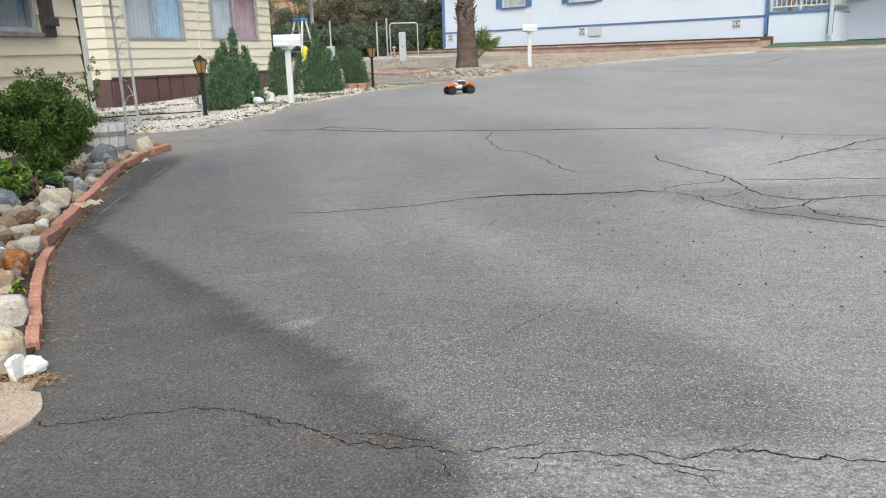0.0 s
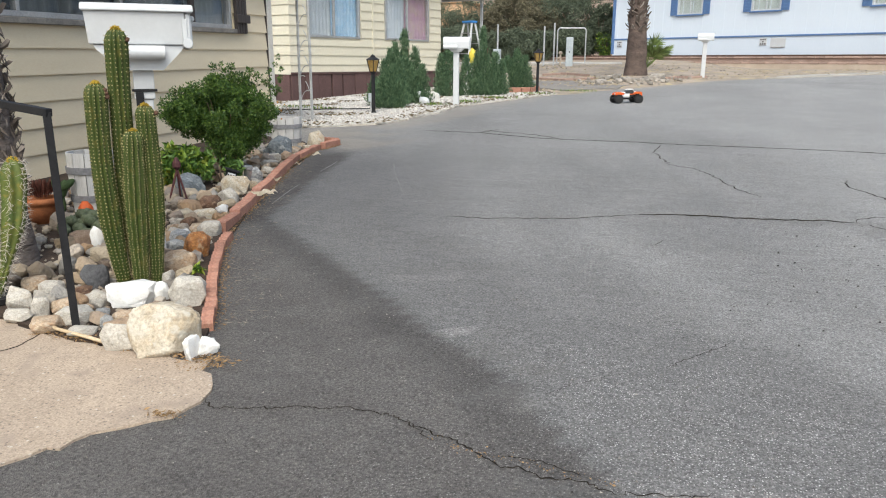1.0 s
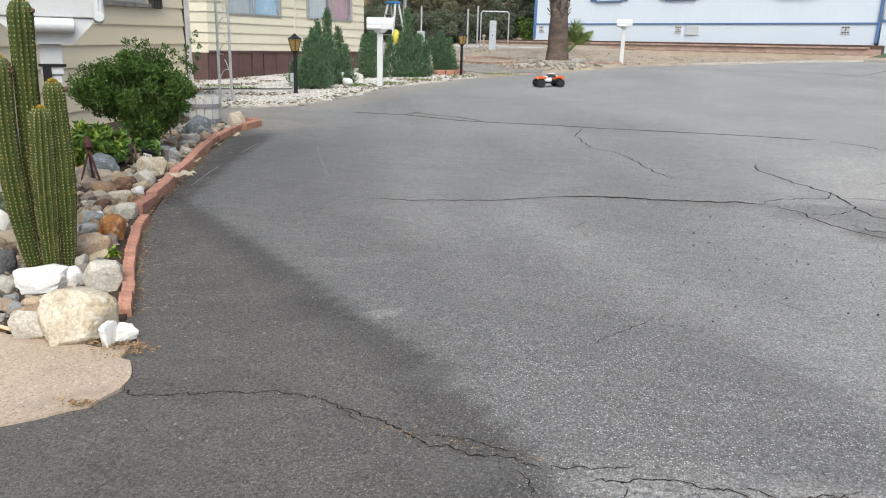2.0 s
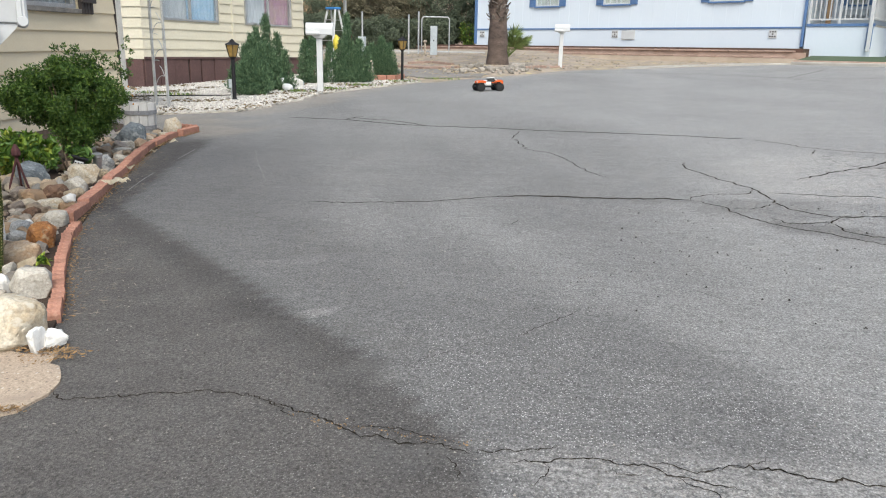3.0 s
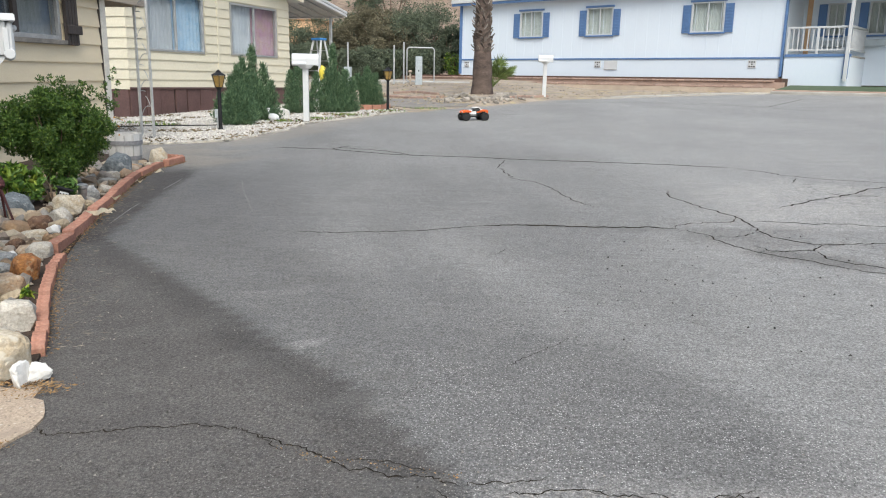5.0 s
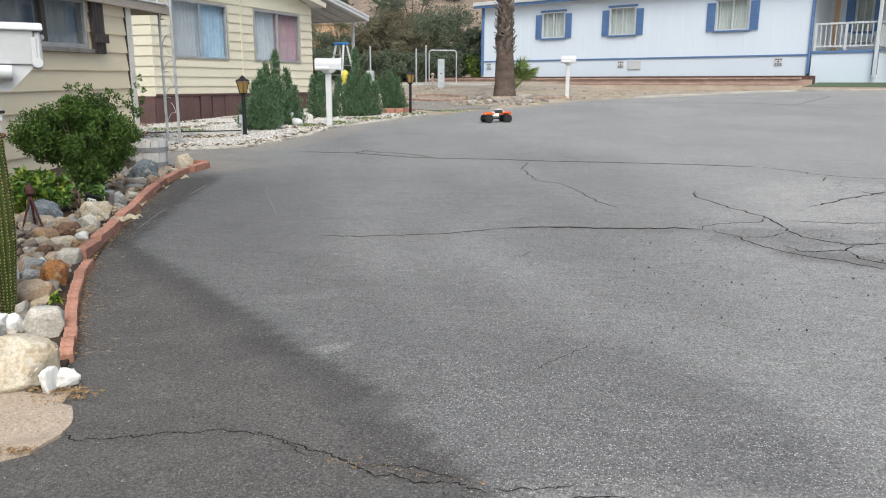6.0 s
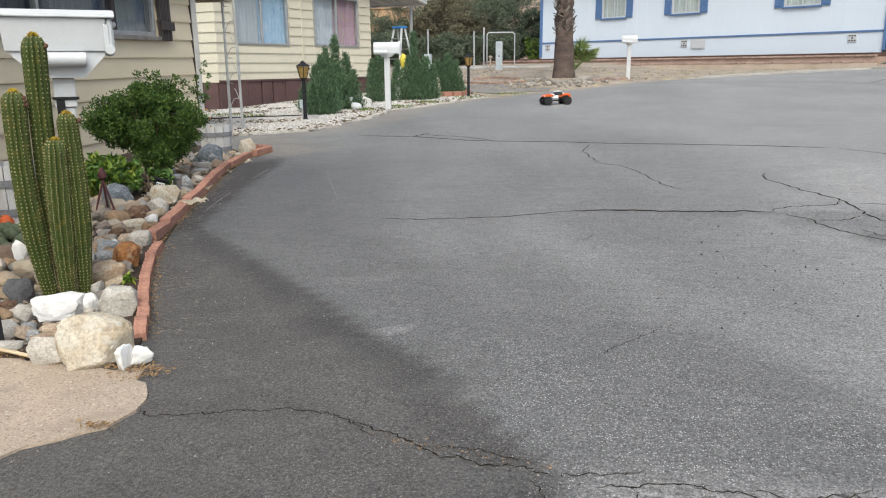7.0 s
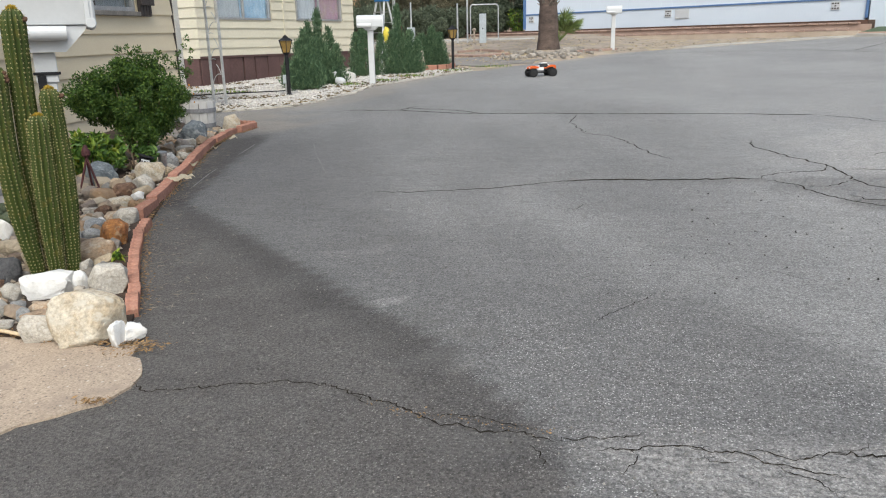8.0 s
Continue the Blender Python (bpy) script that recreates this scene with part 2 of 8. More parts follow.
BLUE = mat("blue_paint", (0.105, 0.19, 0.37), (0.09, 0.165, 0.325), 5, 0.6, 0.1)
BROWN = mat("brown_skirting", (0.125, 0.072, 0.068), (0.092, 0.055, 0.053), 2, 0.75, 0.15, 30, per="object", vary=0.2)
SHUTTER = mat("dark_shutter_wood", (0.07, 0.058, 0.055), (0.045, 0.038, 0.036), 5, 0.7, 0.3, 40, stretch=(6, 6, 1))
BLACK = mat("black_steel", (0.014, 0.014, 0.016), (0.022, 0.022, 0.024), 12, 0.6, 0.12, 70, spec=0.2)
ALU = mat("aluminium", (0.5, 0.5, 0.5), (0.4, 0.4, 0.41), 6, 0.45, 0.1, 60, metal=0.7)
GALV = mat("galvanised_post", (0.5, 0.51, 0.52), (0.4, 0.41, 0.42), 8, 0.5, 0.1, 60, metal=0.4)
GREYPED = mat("grey_box_paint", (0.47, 0.52, 0.55), (0.4, 0.44, 0.47), 6, 0.6, 0.1)
ROOFING = mat("pale_roof_coating", (0.6, 0.6, 0.58), (0.48, 0.48, 0.46), 2, 0.8, 0.15)
PANE = glass("window_glass")
AMBER = mat("amber_lamp_glass", (0.3, 0.195, 0.06), (0.23, 0.15, 0.045), 20, 0.25, 0.1, spec=0.6)
# Curtain tone is raised to carry sky glare on the panes.
CURTAIN = mat("pale_curtain_glare", (0.62, 0.62, 0.64), (0.52, 0.52, 0.54), 3, 0.9, 0.2, 30, stretch=(6, 6, 0.5))
CURTAIN_D = mat("dim_curtain", (0.24, 0.23, 0.22), (0.16, 0.155, 0.15), 3, 0.9, 0.2, 30, stretch=(6, 6, 0.5))
# Grey curtain, lightened in colour for the reflection on its pane.
CURTAIN_M = mat("grey_curtain_glare", (0.33, 0.33, 0.33), (0.22, 0.22, 0.22), 4, 0.9, 0.2, 30, stretch=(6, 6, 0.6))
# Dark sheet added behind one pane, painted as the unlit room.
UNLIT_SHEET = mat("unlit_room_sheet", (0.1, 0.095, 0.09), (0.06, 0.058, 0.055), 3, 0.9, 0.1, 30, stretch=(6, 6, 0.5))
TRIM_PALE = mat("off_white_trim", (0.68, 0.65, 0.58), (0.58, 0.55, 0.49), 5, 0.6, 0.1)
FASCIA = mat("dusty_beige_board", (0.43, 0.37, 0.31), (0.34, 0.29, 0.245), 3, 0.75, 0.1, 30, stretch=(0.5, 3, 3))
CURTAIN_B = mat("blue_cloth", (0.42, 0.58, 0.75), (0.58, 0.7, 0.82), 6, 0.9, 0.3, 20)
CURTAIN_P = mat("mauve_cloth", (0.5, 0.28, 0.36), (0.52, 0.36, 0.3), 4, 0.9, 0.3, 20)
CURTAIN_C = mat("cream_blind", (0.72, 0.72, 0.66), (0.62, 0.62, 0.57), 3, 0.9, 0.15, 20)
ROOM = mat("dim_room", (0.1, 0.09, 0.085), (0.08, 0.07, 0.065), 2, 0.9, 0)
CACTUS = mat("cactus_skin", (0.0395, 0.0605, 0.0101), (0.0554, 0.0739, 0.0134), 9, 0.6, 0.15, 60, spots=(0.105, 0.0991, 0.021))
CACTUS_L = mat("pale_cactus_skin", (0.075, 0.115, 0.03), (0.145, 0.155, 0.03), 14, 0.6, 0.25, 60, spots=(0.19, 0.17, 0.035))
SPINE = mat("cactus_spines", (0.42, 0.35, 0.16), (0.3, 0.235, 0.11), 30, 0.7, 0, per="island", vary=0.5)
AREOLE = mat("areole_wool", (0.57, 0.51, 0.27), (0.45, 0.4, 0.21), 30, 0.8, 0)
SPINE_W = mat("white_spines", (0.7, 0.66, 0.58), (0.55, 0.5, 0.42), 30, 0.7, 0)
WOOL = mat("yellow_wool", (0.6, 0.43, 0.06), (0.46, 0.3, 0.045), 40, 0.95, 0.6, 120)
BLOOM = mat("dry_bloom", (0.13, 0.07, 0.045), (0.08, 0.045, 0.03), 30, 0.9, 0.4)
LEAF = mat("shrub_leaf", (0.07, 0.14, 0.03), (0.045, 0.09, 0.02), 5, 0.5, 0, per="island", vary=[(0, (0.026, 0.06, 0.011)), (0.5, (0.062, 0.125, 0.022)), (1, (0.17, 0.25, 0.042))])
LEAF_Y = mat("bright_leaf", (0.12, 0.2, 0.03), (0.07, 0.14, 0.025), 5, 0.45, 0, per="island", vary=[(0, (0.045, 0.1, 0.02)), (0.5, (0.085, 0.165, 0.025)), (0.85, (0.2, 0.28, 0.04)), (1, (0.36, 0.37, 0.05))])
JUNIPER = mat("juniper_foliage", (0.05, 0.095, 0.05), (0.035, 0.07, 0.036), 5, 0.7, 0, per="island", vary=[(0, (0.04, 0.085, 0.045)), (0.45, (0.092, 0.168, 0.088)), (1, (0.19, 0.275, 0.14))])
# Distance haze is mixed into both tree leaf colours, paler and bluer.
TREELEAF = mat("tree_leaf", (0.1, 0.12, 0.075), (0.07, 0.088, 0.06), 0.5, 0.9, 0, per="island", vary=[(0, (0.09, 0.112, 0.085)), (0.6, (0.118, 0.142, 0.1)), (1, (0.155, 0.18, 0.12))], spec=0.1)
TREELEAF_O = mat("olive_tree_leaf", (0.15, 0.135, 0.08), (0.1, 0.09, 0.055), 0.5, 0.9, 0, per="island", vary=[(0, (0.13, 0.118, 0.085)), (0.6, (0.16, 0.146, 0.1)), (1, (0.205, 0.19, 0.125))], spec=0.1)
PALMLEAF = mat("palm_leaf", (0.24, 0.31, 0.1), (0.15, 0.22, 0.07), 6, 0.5, 0.1, per="island", vary=0.4)
BARK = mat("bark", (0.16, 0.115, 0.08), (0.09, 0.065, 0.048), 8, 0.9, 0.6, 30, stretch=(3, 3, 0.6))
BROWNBARK = mat("brown_palm_bark", (0.135, 0.1, 0.083), (0.06, 0.045, 0.04), 3, 0.95, 0.7, 30, stretch=(1, 1, 2), dist=0.02)
PALMBARK = mat("palm_bark", (0.19, 0.16, 0.145), (0.12, 0.1, 0.09), 7, 0.95, 0.7, 40, stretch=(1, 1, 3), dist=0.02)
BOOT = mat("palm_leaf_base", (0.23, 0.19, 0.16), (0.11, 0.09, 0.075), 9, 0.9, 0.4, 40, per="island", vary=[(0, (0.05, 0.038, 0.032)), (0.6, (0.12, 0.095, 0.08)), (1, (0.36, 0.32, 0.285))])
TERRACOTTA = mat("terracotta_pot", (0.45, 0.17, 0.07), (0.36, 0.13, 0.055), 8, 0.8, 0.2)
BARRELW = mat("whitewashed_staves", (0.72, 0.71, 0.69), (0.58, 0.56, 0.54), 5, 0.85, 0.35, 40, per="object", vary=0.25, stretch=(4, 4, 0.7))
BAND = mat("grey_hoop", (0.25, 0.25, 0.26), (0.19, 0.19, 0.2), 8, 0.6, 0.15)
STRAW = mat("dry_litter", (0.42, 0.27, 0.13), (0.27, 0.17, 0.085), 20, 0.9, 0.2, per="island", vary=0.5)
WOODCHIP = mat("pale_bark_strip", (0.62, 0.49, 0.33), (0.5, 0.38, 0.24), 12, 0.85, 0.3)
TURF = mat("green_turf", (0.075, 0.105, 0.06), (0.06, 0.088, 0.05), 6, 0.9, 0.4, 80)
RUBBER = mat("rubber", (0.015, 0.015, 0.016), (0.024, 0.024, 0.025), 20, 0.85, 0.3, 120)
ORANGE = mat("orange_shell", (0.68, 0.11, 0.014), (0.6, 0.095, 0.013), 10, 0.3, 0.03, spec=0.6)
SHELLW = mat("white_shell", (0.8, 0.8, 0.8), (0.74, 0.74, 0.75), 10, 0.3, 0.03, spec=0.6)
SHELLB = mat("black_shell", (0.012, 0.012, 0.014), (0.02, 0.02, 0.022), 10, 0.25, 0.03, spec=0.6)
REDL = mat("red_lens", (0.5, 0.02, 0.02), (0.4, 0.015, 0.015), 10, 0.3, 0)
PEACH = mat("peach_stucco", (0.62, 0.4, 0.24), (0.55, 0.35, 0.21), 1, 0.85, 0.2)
YELLOW = mat("yellow_plastic", (0.62, 0.52, 0.07), (0.52, 0.43, 0.05), 6, 0.5, 0.2)
PINK = mat("faded_red_border", (0.47, 0.34, 0.28), (0.35, 0.245, 0.2), 3, 0.9, 0.3, per="object", vary=0.3)
STATUE = mat("weathered_cast_stone", (0.45, 0.39, 0.32), (0.33, 0.28, 0.23), 12, 0.9, 0.3)


# ---- building blocks ----
rng = np.random.default_rng(7)


def thing(name, m, label, category, group="", kind=""):
    ob = new(name)
    ob.empty_display_size = 0.1
    ob.matrix_basis = m
    return tagged(ob, label, category, group, kind)


def mesh_of(bm, name, material, smooth=False):
    me = bpy.data.meshes.new(name)
    if isinstance(bm, bmesh.types.BMesh):
        bmesh.ops.recalc_face_normals(bm, faces=bm.faces)
        bm.to_mesh(me)
        bm.free()
    else:
        me.from_pydata(*bm)
    me.materials.append(material)
    if smooth:
        me.polygons.foreach_set("use_smooth", [True] * len(me.polygons))
    me.update()
    return me


def part(name, bm, material, parent=None, label="", smooth=False, m=None):
    me = bm if isinstance(bm, bpy.types.Mesh) else mesh_of(bm, name, material, smooth)
    ob = new(name, me)
    ob.parent = parent
    if m is not None:
        ob.matrix_basis = m
    return tagged(ob, label)


def single(name, bm, material, label, category, m=None, smooth=False, group="", kind=""):
    ob = part(name, bm, material, None, "", smooth, m)
    return tagged(ob, label, category, group, kind)


def box(bm, lo, hi, bevel=0.0, m=None):
    lo, hi = Vector(lo), Vector(hi)
    vs = bmesh.ops.create_cube(bm, size=1.0)["verts"]
    size = hi - lo
    for v in vs:
        v.co = Vector((v.co.x * size.x, v.co.y * size.y, v.co.z * size.z)) + (lo + hi) / 2
    if bevel:
        es = list({e for v in vs for e in v.link_edges})
        r = bmesh.ops.bevel(bm, geom=es, offset=bevel, segments=1, affect="EDGES")
        vs = list({v for f in r["faces"] for v in f.verts} | {v for v in vs if v.is_valid})
    if m is not None:
        bmesh.ops.transform(bm, matrix=m, verts=vs)
    return bm


def boxed(lo, hi, bevel=0.0):
    return box(bmesh.new(), lo, hi, bevel)


def rod(bm, a, b, r0, r1=None, seg=10):
    a, b = Vector(a), Vector(b)
    r1 = r0 if r1 is None else r1
    q = (b - a).to_track_quat("Z", "Y").to_matrix()
    rings = [[bm.verts.new(p + q @ Vector((r * math.cos(t), r * math.sin(t), 0))) for t in (2 * math.pi * k / seg for k in range(seg))] for p, r in ((a, r0), (b, r1))]
    for k in range(seg):
        bm.faces.new((rings[0][k], rings[0][(k + 1) % seg], rings[1][(k + 1) % seg], rings[1][k]))
    bm.faces.new(rings[0][::-1])
    bm.faces.new(rings[1])
    return bm


def tube(bm, pts, r, seg=8):
    for a, b in zip(pts, pts[1:]):
        rod(bm, a, b, r, r, seg)
    return bm


def lathe(bm, profile, seg=20, wob=0.0):
    rings = []
    for r, z in profile:
        rings.append([bm.verts.new((r * math.cos(t) * (1 + wob * noise.noise((math.cos(t) * 3, math.sin(t) * 3, z * 5))), r * math.sin(t) * (1 + wob * noise.noise((math.sin(t) * 3, math.cos(t) * 3, z * 5))), z)) for t in (2 * math.pi * k / seg for k in range(seg))])
    for a, b in zip(rings, rings[1:]):
        for k in range(seg):
            bm.faces.new((a[k], a[(k + 1) % seg], b[(k + 1) % seg], b[k]))
    bm.faces.new(rings[0][::-1])
    bm.faces.new(rings[-1])
    return bm


def prism(bm, outline, y0, y1):
    """An outline in x and z, drawn out along y."""
    a = [bm.verts.new((x, y0, z)) for x, z in outline]
    b = [bm.verts.new((x, y1, z)) for x, z in outline]
    n = len(a)
    for k in range(n):
        bm.faces.new((a[k], a[(k + 1) % n], b[(k + 1) % n], b[k]))
    bm.faces.new(a[::-1])
    bm.faces.new(b)
    return bm


def rock_mesh(name, material, seed, corners=16, squash=(1, 1, 1), worn=0.05, cuts=0, rough=0.05):
    """A stone 1 across: a hull round a few corners, its edges worn, larger ones pitted."""
    r = np.random.default_rng(seed)
    turn, k = r.uniform(0, 6.28), np.arange(corners)
    z = 1 - (2 * k + 1) / corners
    a = k * 2.39996 + turn + r.normal(size=corners) * 0.35
    q = np.sqrt(1 - z * z)
    pts = np.stack([q * np.cos(a), q * np.sin(a), z], 1)
    pts = np.sign(pts) * np.abs(pts) ** r.uniform(0.5, 0.85) * r.uniform(0.74, 1.0, (corners, 1))
    bm = bmesh.new()
    vs = [bm.verts.new(p) for p in pts]
    hull = bmesh.ops.convex_hull(bm, input=vs)
    gone = [g for g in hull["geom_interior"] + hull["geom_unused"] if isinstance(g, bmesh.types.BMVert)]
    if gone:
        bmesh.ops.delete(bm, geom=list(set(gone)), context="VERTS")
    bmesh.ops.bevel(bm, geom=list(bm.edges), offset=worn * 2, segments=2 if worn > 0.045 else 1, profile=0.6, affect="EDGES", clamp_overlap=True)
    if cuts:
        bmesh.ops.triangulate(bm, faces=bm.faces)
        bmesh.ops.subdivide_edges(bm, edges=bm.edges, cuts=cuts, use_grid_fill=True)
    off = Vector(r.uniform(0, 50, 3))
    for v in bm.verts:
        c = v.co
        v.co = c * (1 + rough * (noise.noise(c * 1.6 + off) + 0.55 * noise.noise(c * 4.2 + off) + (0.35 * noise.noise(c * 10 + off) if cuts else 0)))
    for i in range(3):
        lo, hi = min(v.co[i] for v in bm.verts), max(v.co[i] for v in bm.verts)
        for v in bm.verts:
            v.co[i] = ((v.co[i] - lo) / (hi - lo) - 0.5) * squash[i]
    me = mesh_of(bm, name, material, True)
    me.set_sharp_from_angle(angle=radians(26))
    return me


def leaves(centers, ways, sizes, width=0.5, fold=0.15):
    """Folded leaves, four corners each."""
    c, w = np.asarray(centers), np.asarray(ways)
    w = w / np.linalg.norm(w, axis=1)[:, None]
    r = rng.normal(size=c.shape)
    s = np.cross(w, r)
    s /= np.linalg.norm(s, axis=1)[:, None]
    n = np.cross(s, w)
    L = np.asarray(sizes)[:, None]
    base, tip = c - w * L * 0.5, c + w * L * 0.5
    mid = c + n * L * fold
    v = np.stack([base, mid + s * L * width * 0.5, tip, mid - s * L * width * 0.5], 1).reshape(-1, 3)
    k = np.arange(len(c)) * 4
    f = np.concatenate([np.stack([k, k + 1, k + 2], 1), np.stack([k, k + 2, k + 3], 1)])
    return v.tolist(), [], f.tolist()


def ground_patch(name, outline, height, material, jitter=0.0, step=0.3, seed=1):
    """A flat bed on the street's slope with an uneven border and a small edge."""
    r = np.random.default_rng(seed)
    pts = []
    for (ax, ay), (bx, by) in zip(outline, outline[1:] + outline[:1]):
        n = max(1, int(math.hypot(bx - ax, by - ay) / step))
        for k in range(n):
            t = k / n
            pts.append((ax + (bx - ax) * t + r.normal() * jitter, ay + (by - ay) * t + r.normal() * jitter))
    bm = bmesh.new()
    top = [bm.verts.new((x, y, lift(x, y) + height)) for x, y in pts]
    low = [bm.verts.new((x, y, lift(x, y) - 0.06)) for x, y in pts]
    n = len(top)
    for k in range(n):
        bm.faces.new((top[k], top[(k + 1) % n], low[(k + 1) % n], low[k]))
    f = bm.faces.new(top)
    bmesh.ops.triangulate(bm, faces=[f])
    return tagged(part(name, bm, material), kind="structure")


def inside(x, y, poly):
    hit = False
    for (ax, ay), (bx, by) in zip(poly, poly[1:] + poly[:1]):
        if (ay > y) != (by > y) and x < (bx - ax) * (y - ay) / (by - ay) + ax:
            hit = not hit
    return hit


def wall_frame(a, b):
    """x along the wall from a to b as seen from the street, y into the house, z up."""
    d = Vector((b[0] - a[0], b[1] - a[1], 0)).normalized()
    return Matrix(((d.x, -d.y, 0, a[0]), (d.y, d.x, 0, a[1]), (0, 0, 1, 0), (0, 0, 0, 1)))


# ---- ground and road ----
def spread(lo, hi, inner, n):
    """Grid lines that lie close together near the middle."""
    u = np.linspace(-1, 1, n)
    v = np.sign(u) * (inner * np.abs(u) + (1 - inner) * np.abs(u) ** 4)
    return np.where(v < 0, -v * lo, v * hi)


def sheet(xs, ys, height):
    nx, ny = len(xs), len(ys)
    v = [(x, y, height(x, y)) for y in ys for x in xs]
    f = [(j * nx + i, j * nx + i + 1, (j + 1) * nx + i + 1, (j + 1) * nx + i) for j in range(ny - 1) for i in range(nx - 1)]
    return v, [], f


def terrain(x, y):
    base = lift(max(-40, min(40, x)), max(-30, min(46, y))) - 0.05
    rise = max(0.0, y - 47 - 0.12 * x)
    hill = min(34.0, 0.5 * rise * (0.85 + 0.3 * noise.noise((x * 0.03, y * 0.03, 2.0)))) + (0.8 * noise.noise((x * 0.12, y * 0.12, 5.0)) if rise > 2 else 0.0)
    return base + hill


tagged(part("ground", sheet(spread(-900, 900, 0.12, 121), spread(-700, 900, 0.12, 131), terrain), HILL, smooth=True), "dry brown earth rising to a scrubby hillside", "ground", kind="structure")

DARK_EDGE = [(-3.95, 8.0), (-3.73, 7.4), (-3.53, 6.6), (-3.26, 5.56), (-3.01, 4.75), (-2.8, 4.16), (-2.26, 3.68), (-1.82, 3.31), (-1.56, 3.07), (-1.23, 2.76), (-1.0, 2.54), (-0.78, 2.36), (-0.6, 2.18), (-0.44, 2.0), (-0.31, 1.85), (-0.2, 1.72), (-0.1, 1.3), (0.05, 0.3)]
fine_x, fine_y = np.arange(-4.4, 4.4, 0.085), np.arange(0.9, 9.4, 0.085)
road_x = np.concatenate([np.linspace(-13, -4.5, 16), fine_x, np.linspace(4.5, 34, 30)])
road_y = np.concatenate([np.linspace(-14, 0.8, 12), fine_y, np.linspace(9.5, 36, 50)])


def surface(x, y):
    """Height of the asphalt, which is slightly uneven."""
    return lift(x, y) + 0.004 * noise.noise((x * 0.8, y * 0.8, 0))


road = part("road", sheet(road_x, road_y, surface), ASPHALT, smooth=True)
tagged(road, "old grey asphalt street with cracks and worn patches", "road", kind="structure")


def soft_step(v, a, b):
    t = max(0.0, min(1.0, (v - a) / (b - a)))
    return t * t * (3 - 2 * t)


def blob(x, y, cx, cy, rx, ry, turn=0.0):
    dx, dy = x - cx, y - cy
    c, s = math.cos(turn), math.sin(turn)
    d = math.hypot((dx * c + dy * s) / rx, (-dx * s + dy * c) / ry) + 0.45 * noise.noise((x * 3, y * 3, 1)) + 0.25 * noise.noise((x * 9, y * 9, 4))
    return 1 - soft_step(d, 0.6, 1.15)


PALE_Y, PALE_X = [2.13, 2.41, 2.77, 3.33, 4.53], [0.92, 0.69, 0.37, -0.04, -0.71]
masks = {k: [] for k in ("dust", "seam", "dark", "light", "crazed", "chips", "stain", "streak")}
DUSTY = [(-4.9 + 0.1 * k, 9.0 - 0.12 * k) for k in range(10)] + [(-4.5 + 0.02 * k, 9.9 + 0.4 * k) for k in range(12)] + [(-4.2 + 0.08 * k, 14.5 + 0.3 * k) for k in range(14)] + [(-2.0 + 0.16 * k, 18.8 + 0.33 * k) for k in range(11)]
edge_y, edge_x = [p[1] for p in DARK_EDGE][::-1], [p[0] for p in DARK_EDGE][::-1]
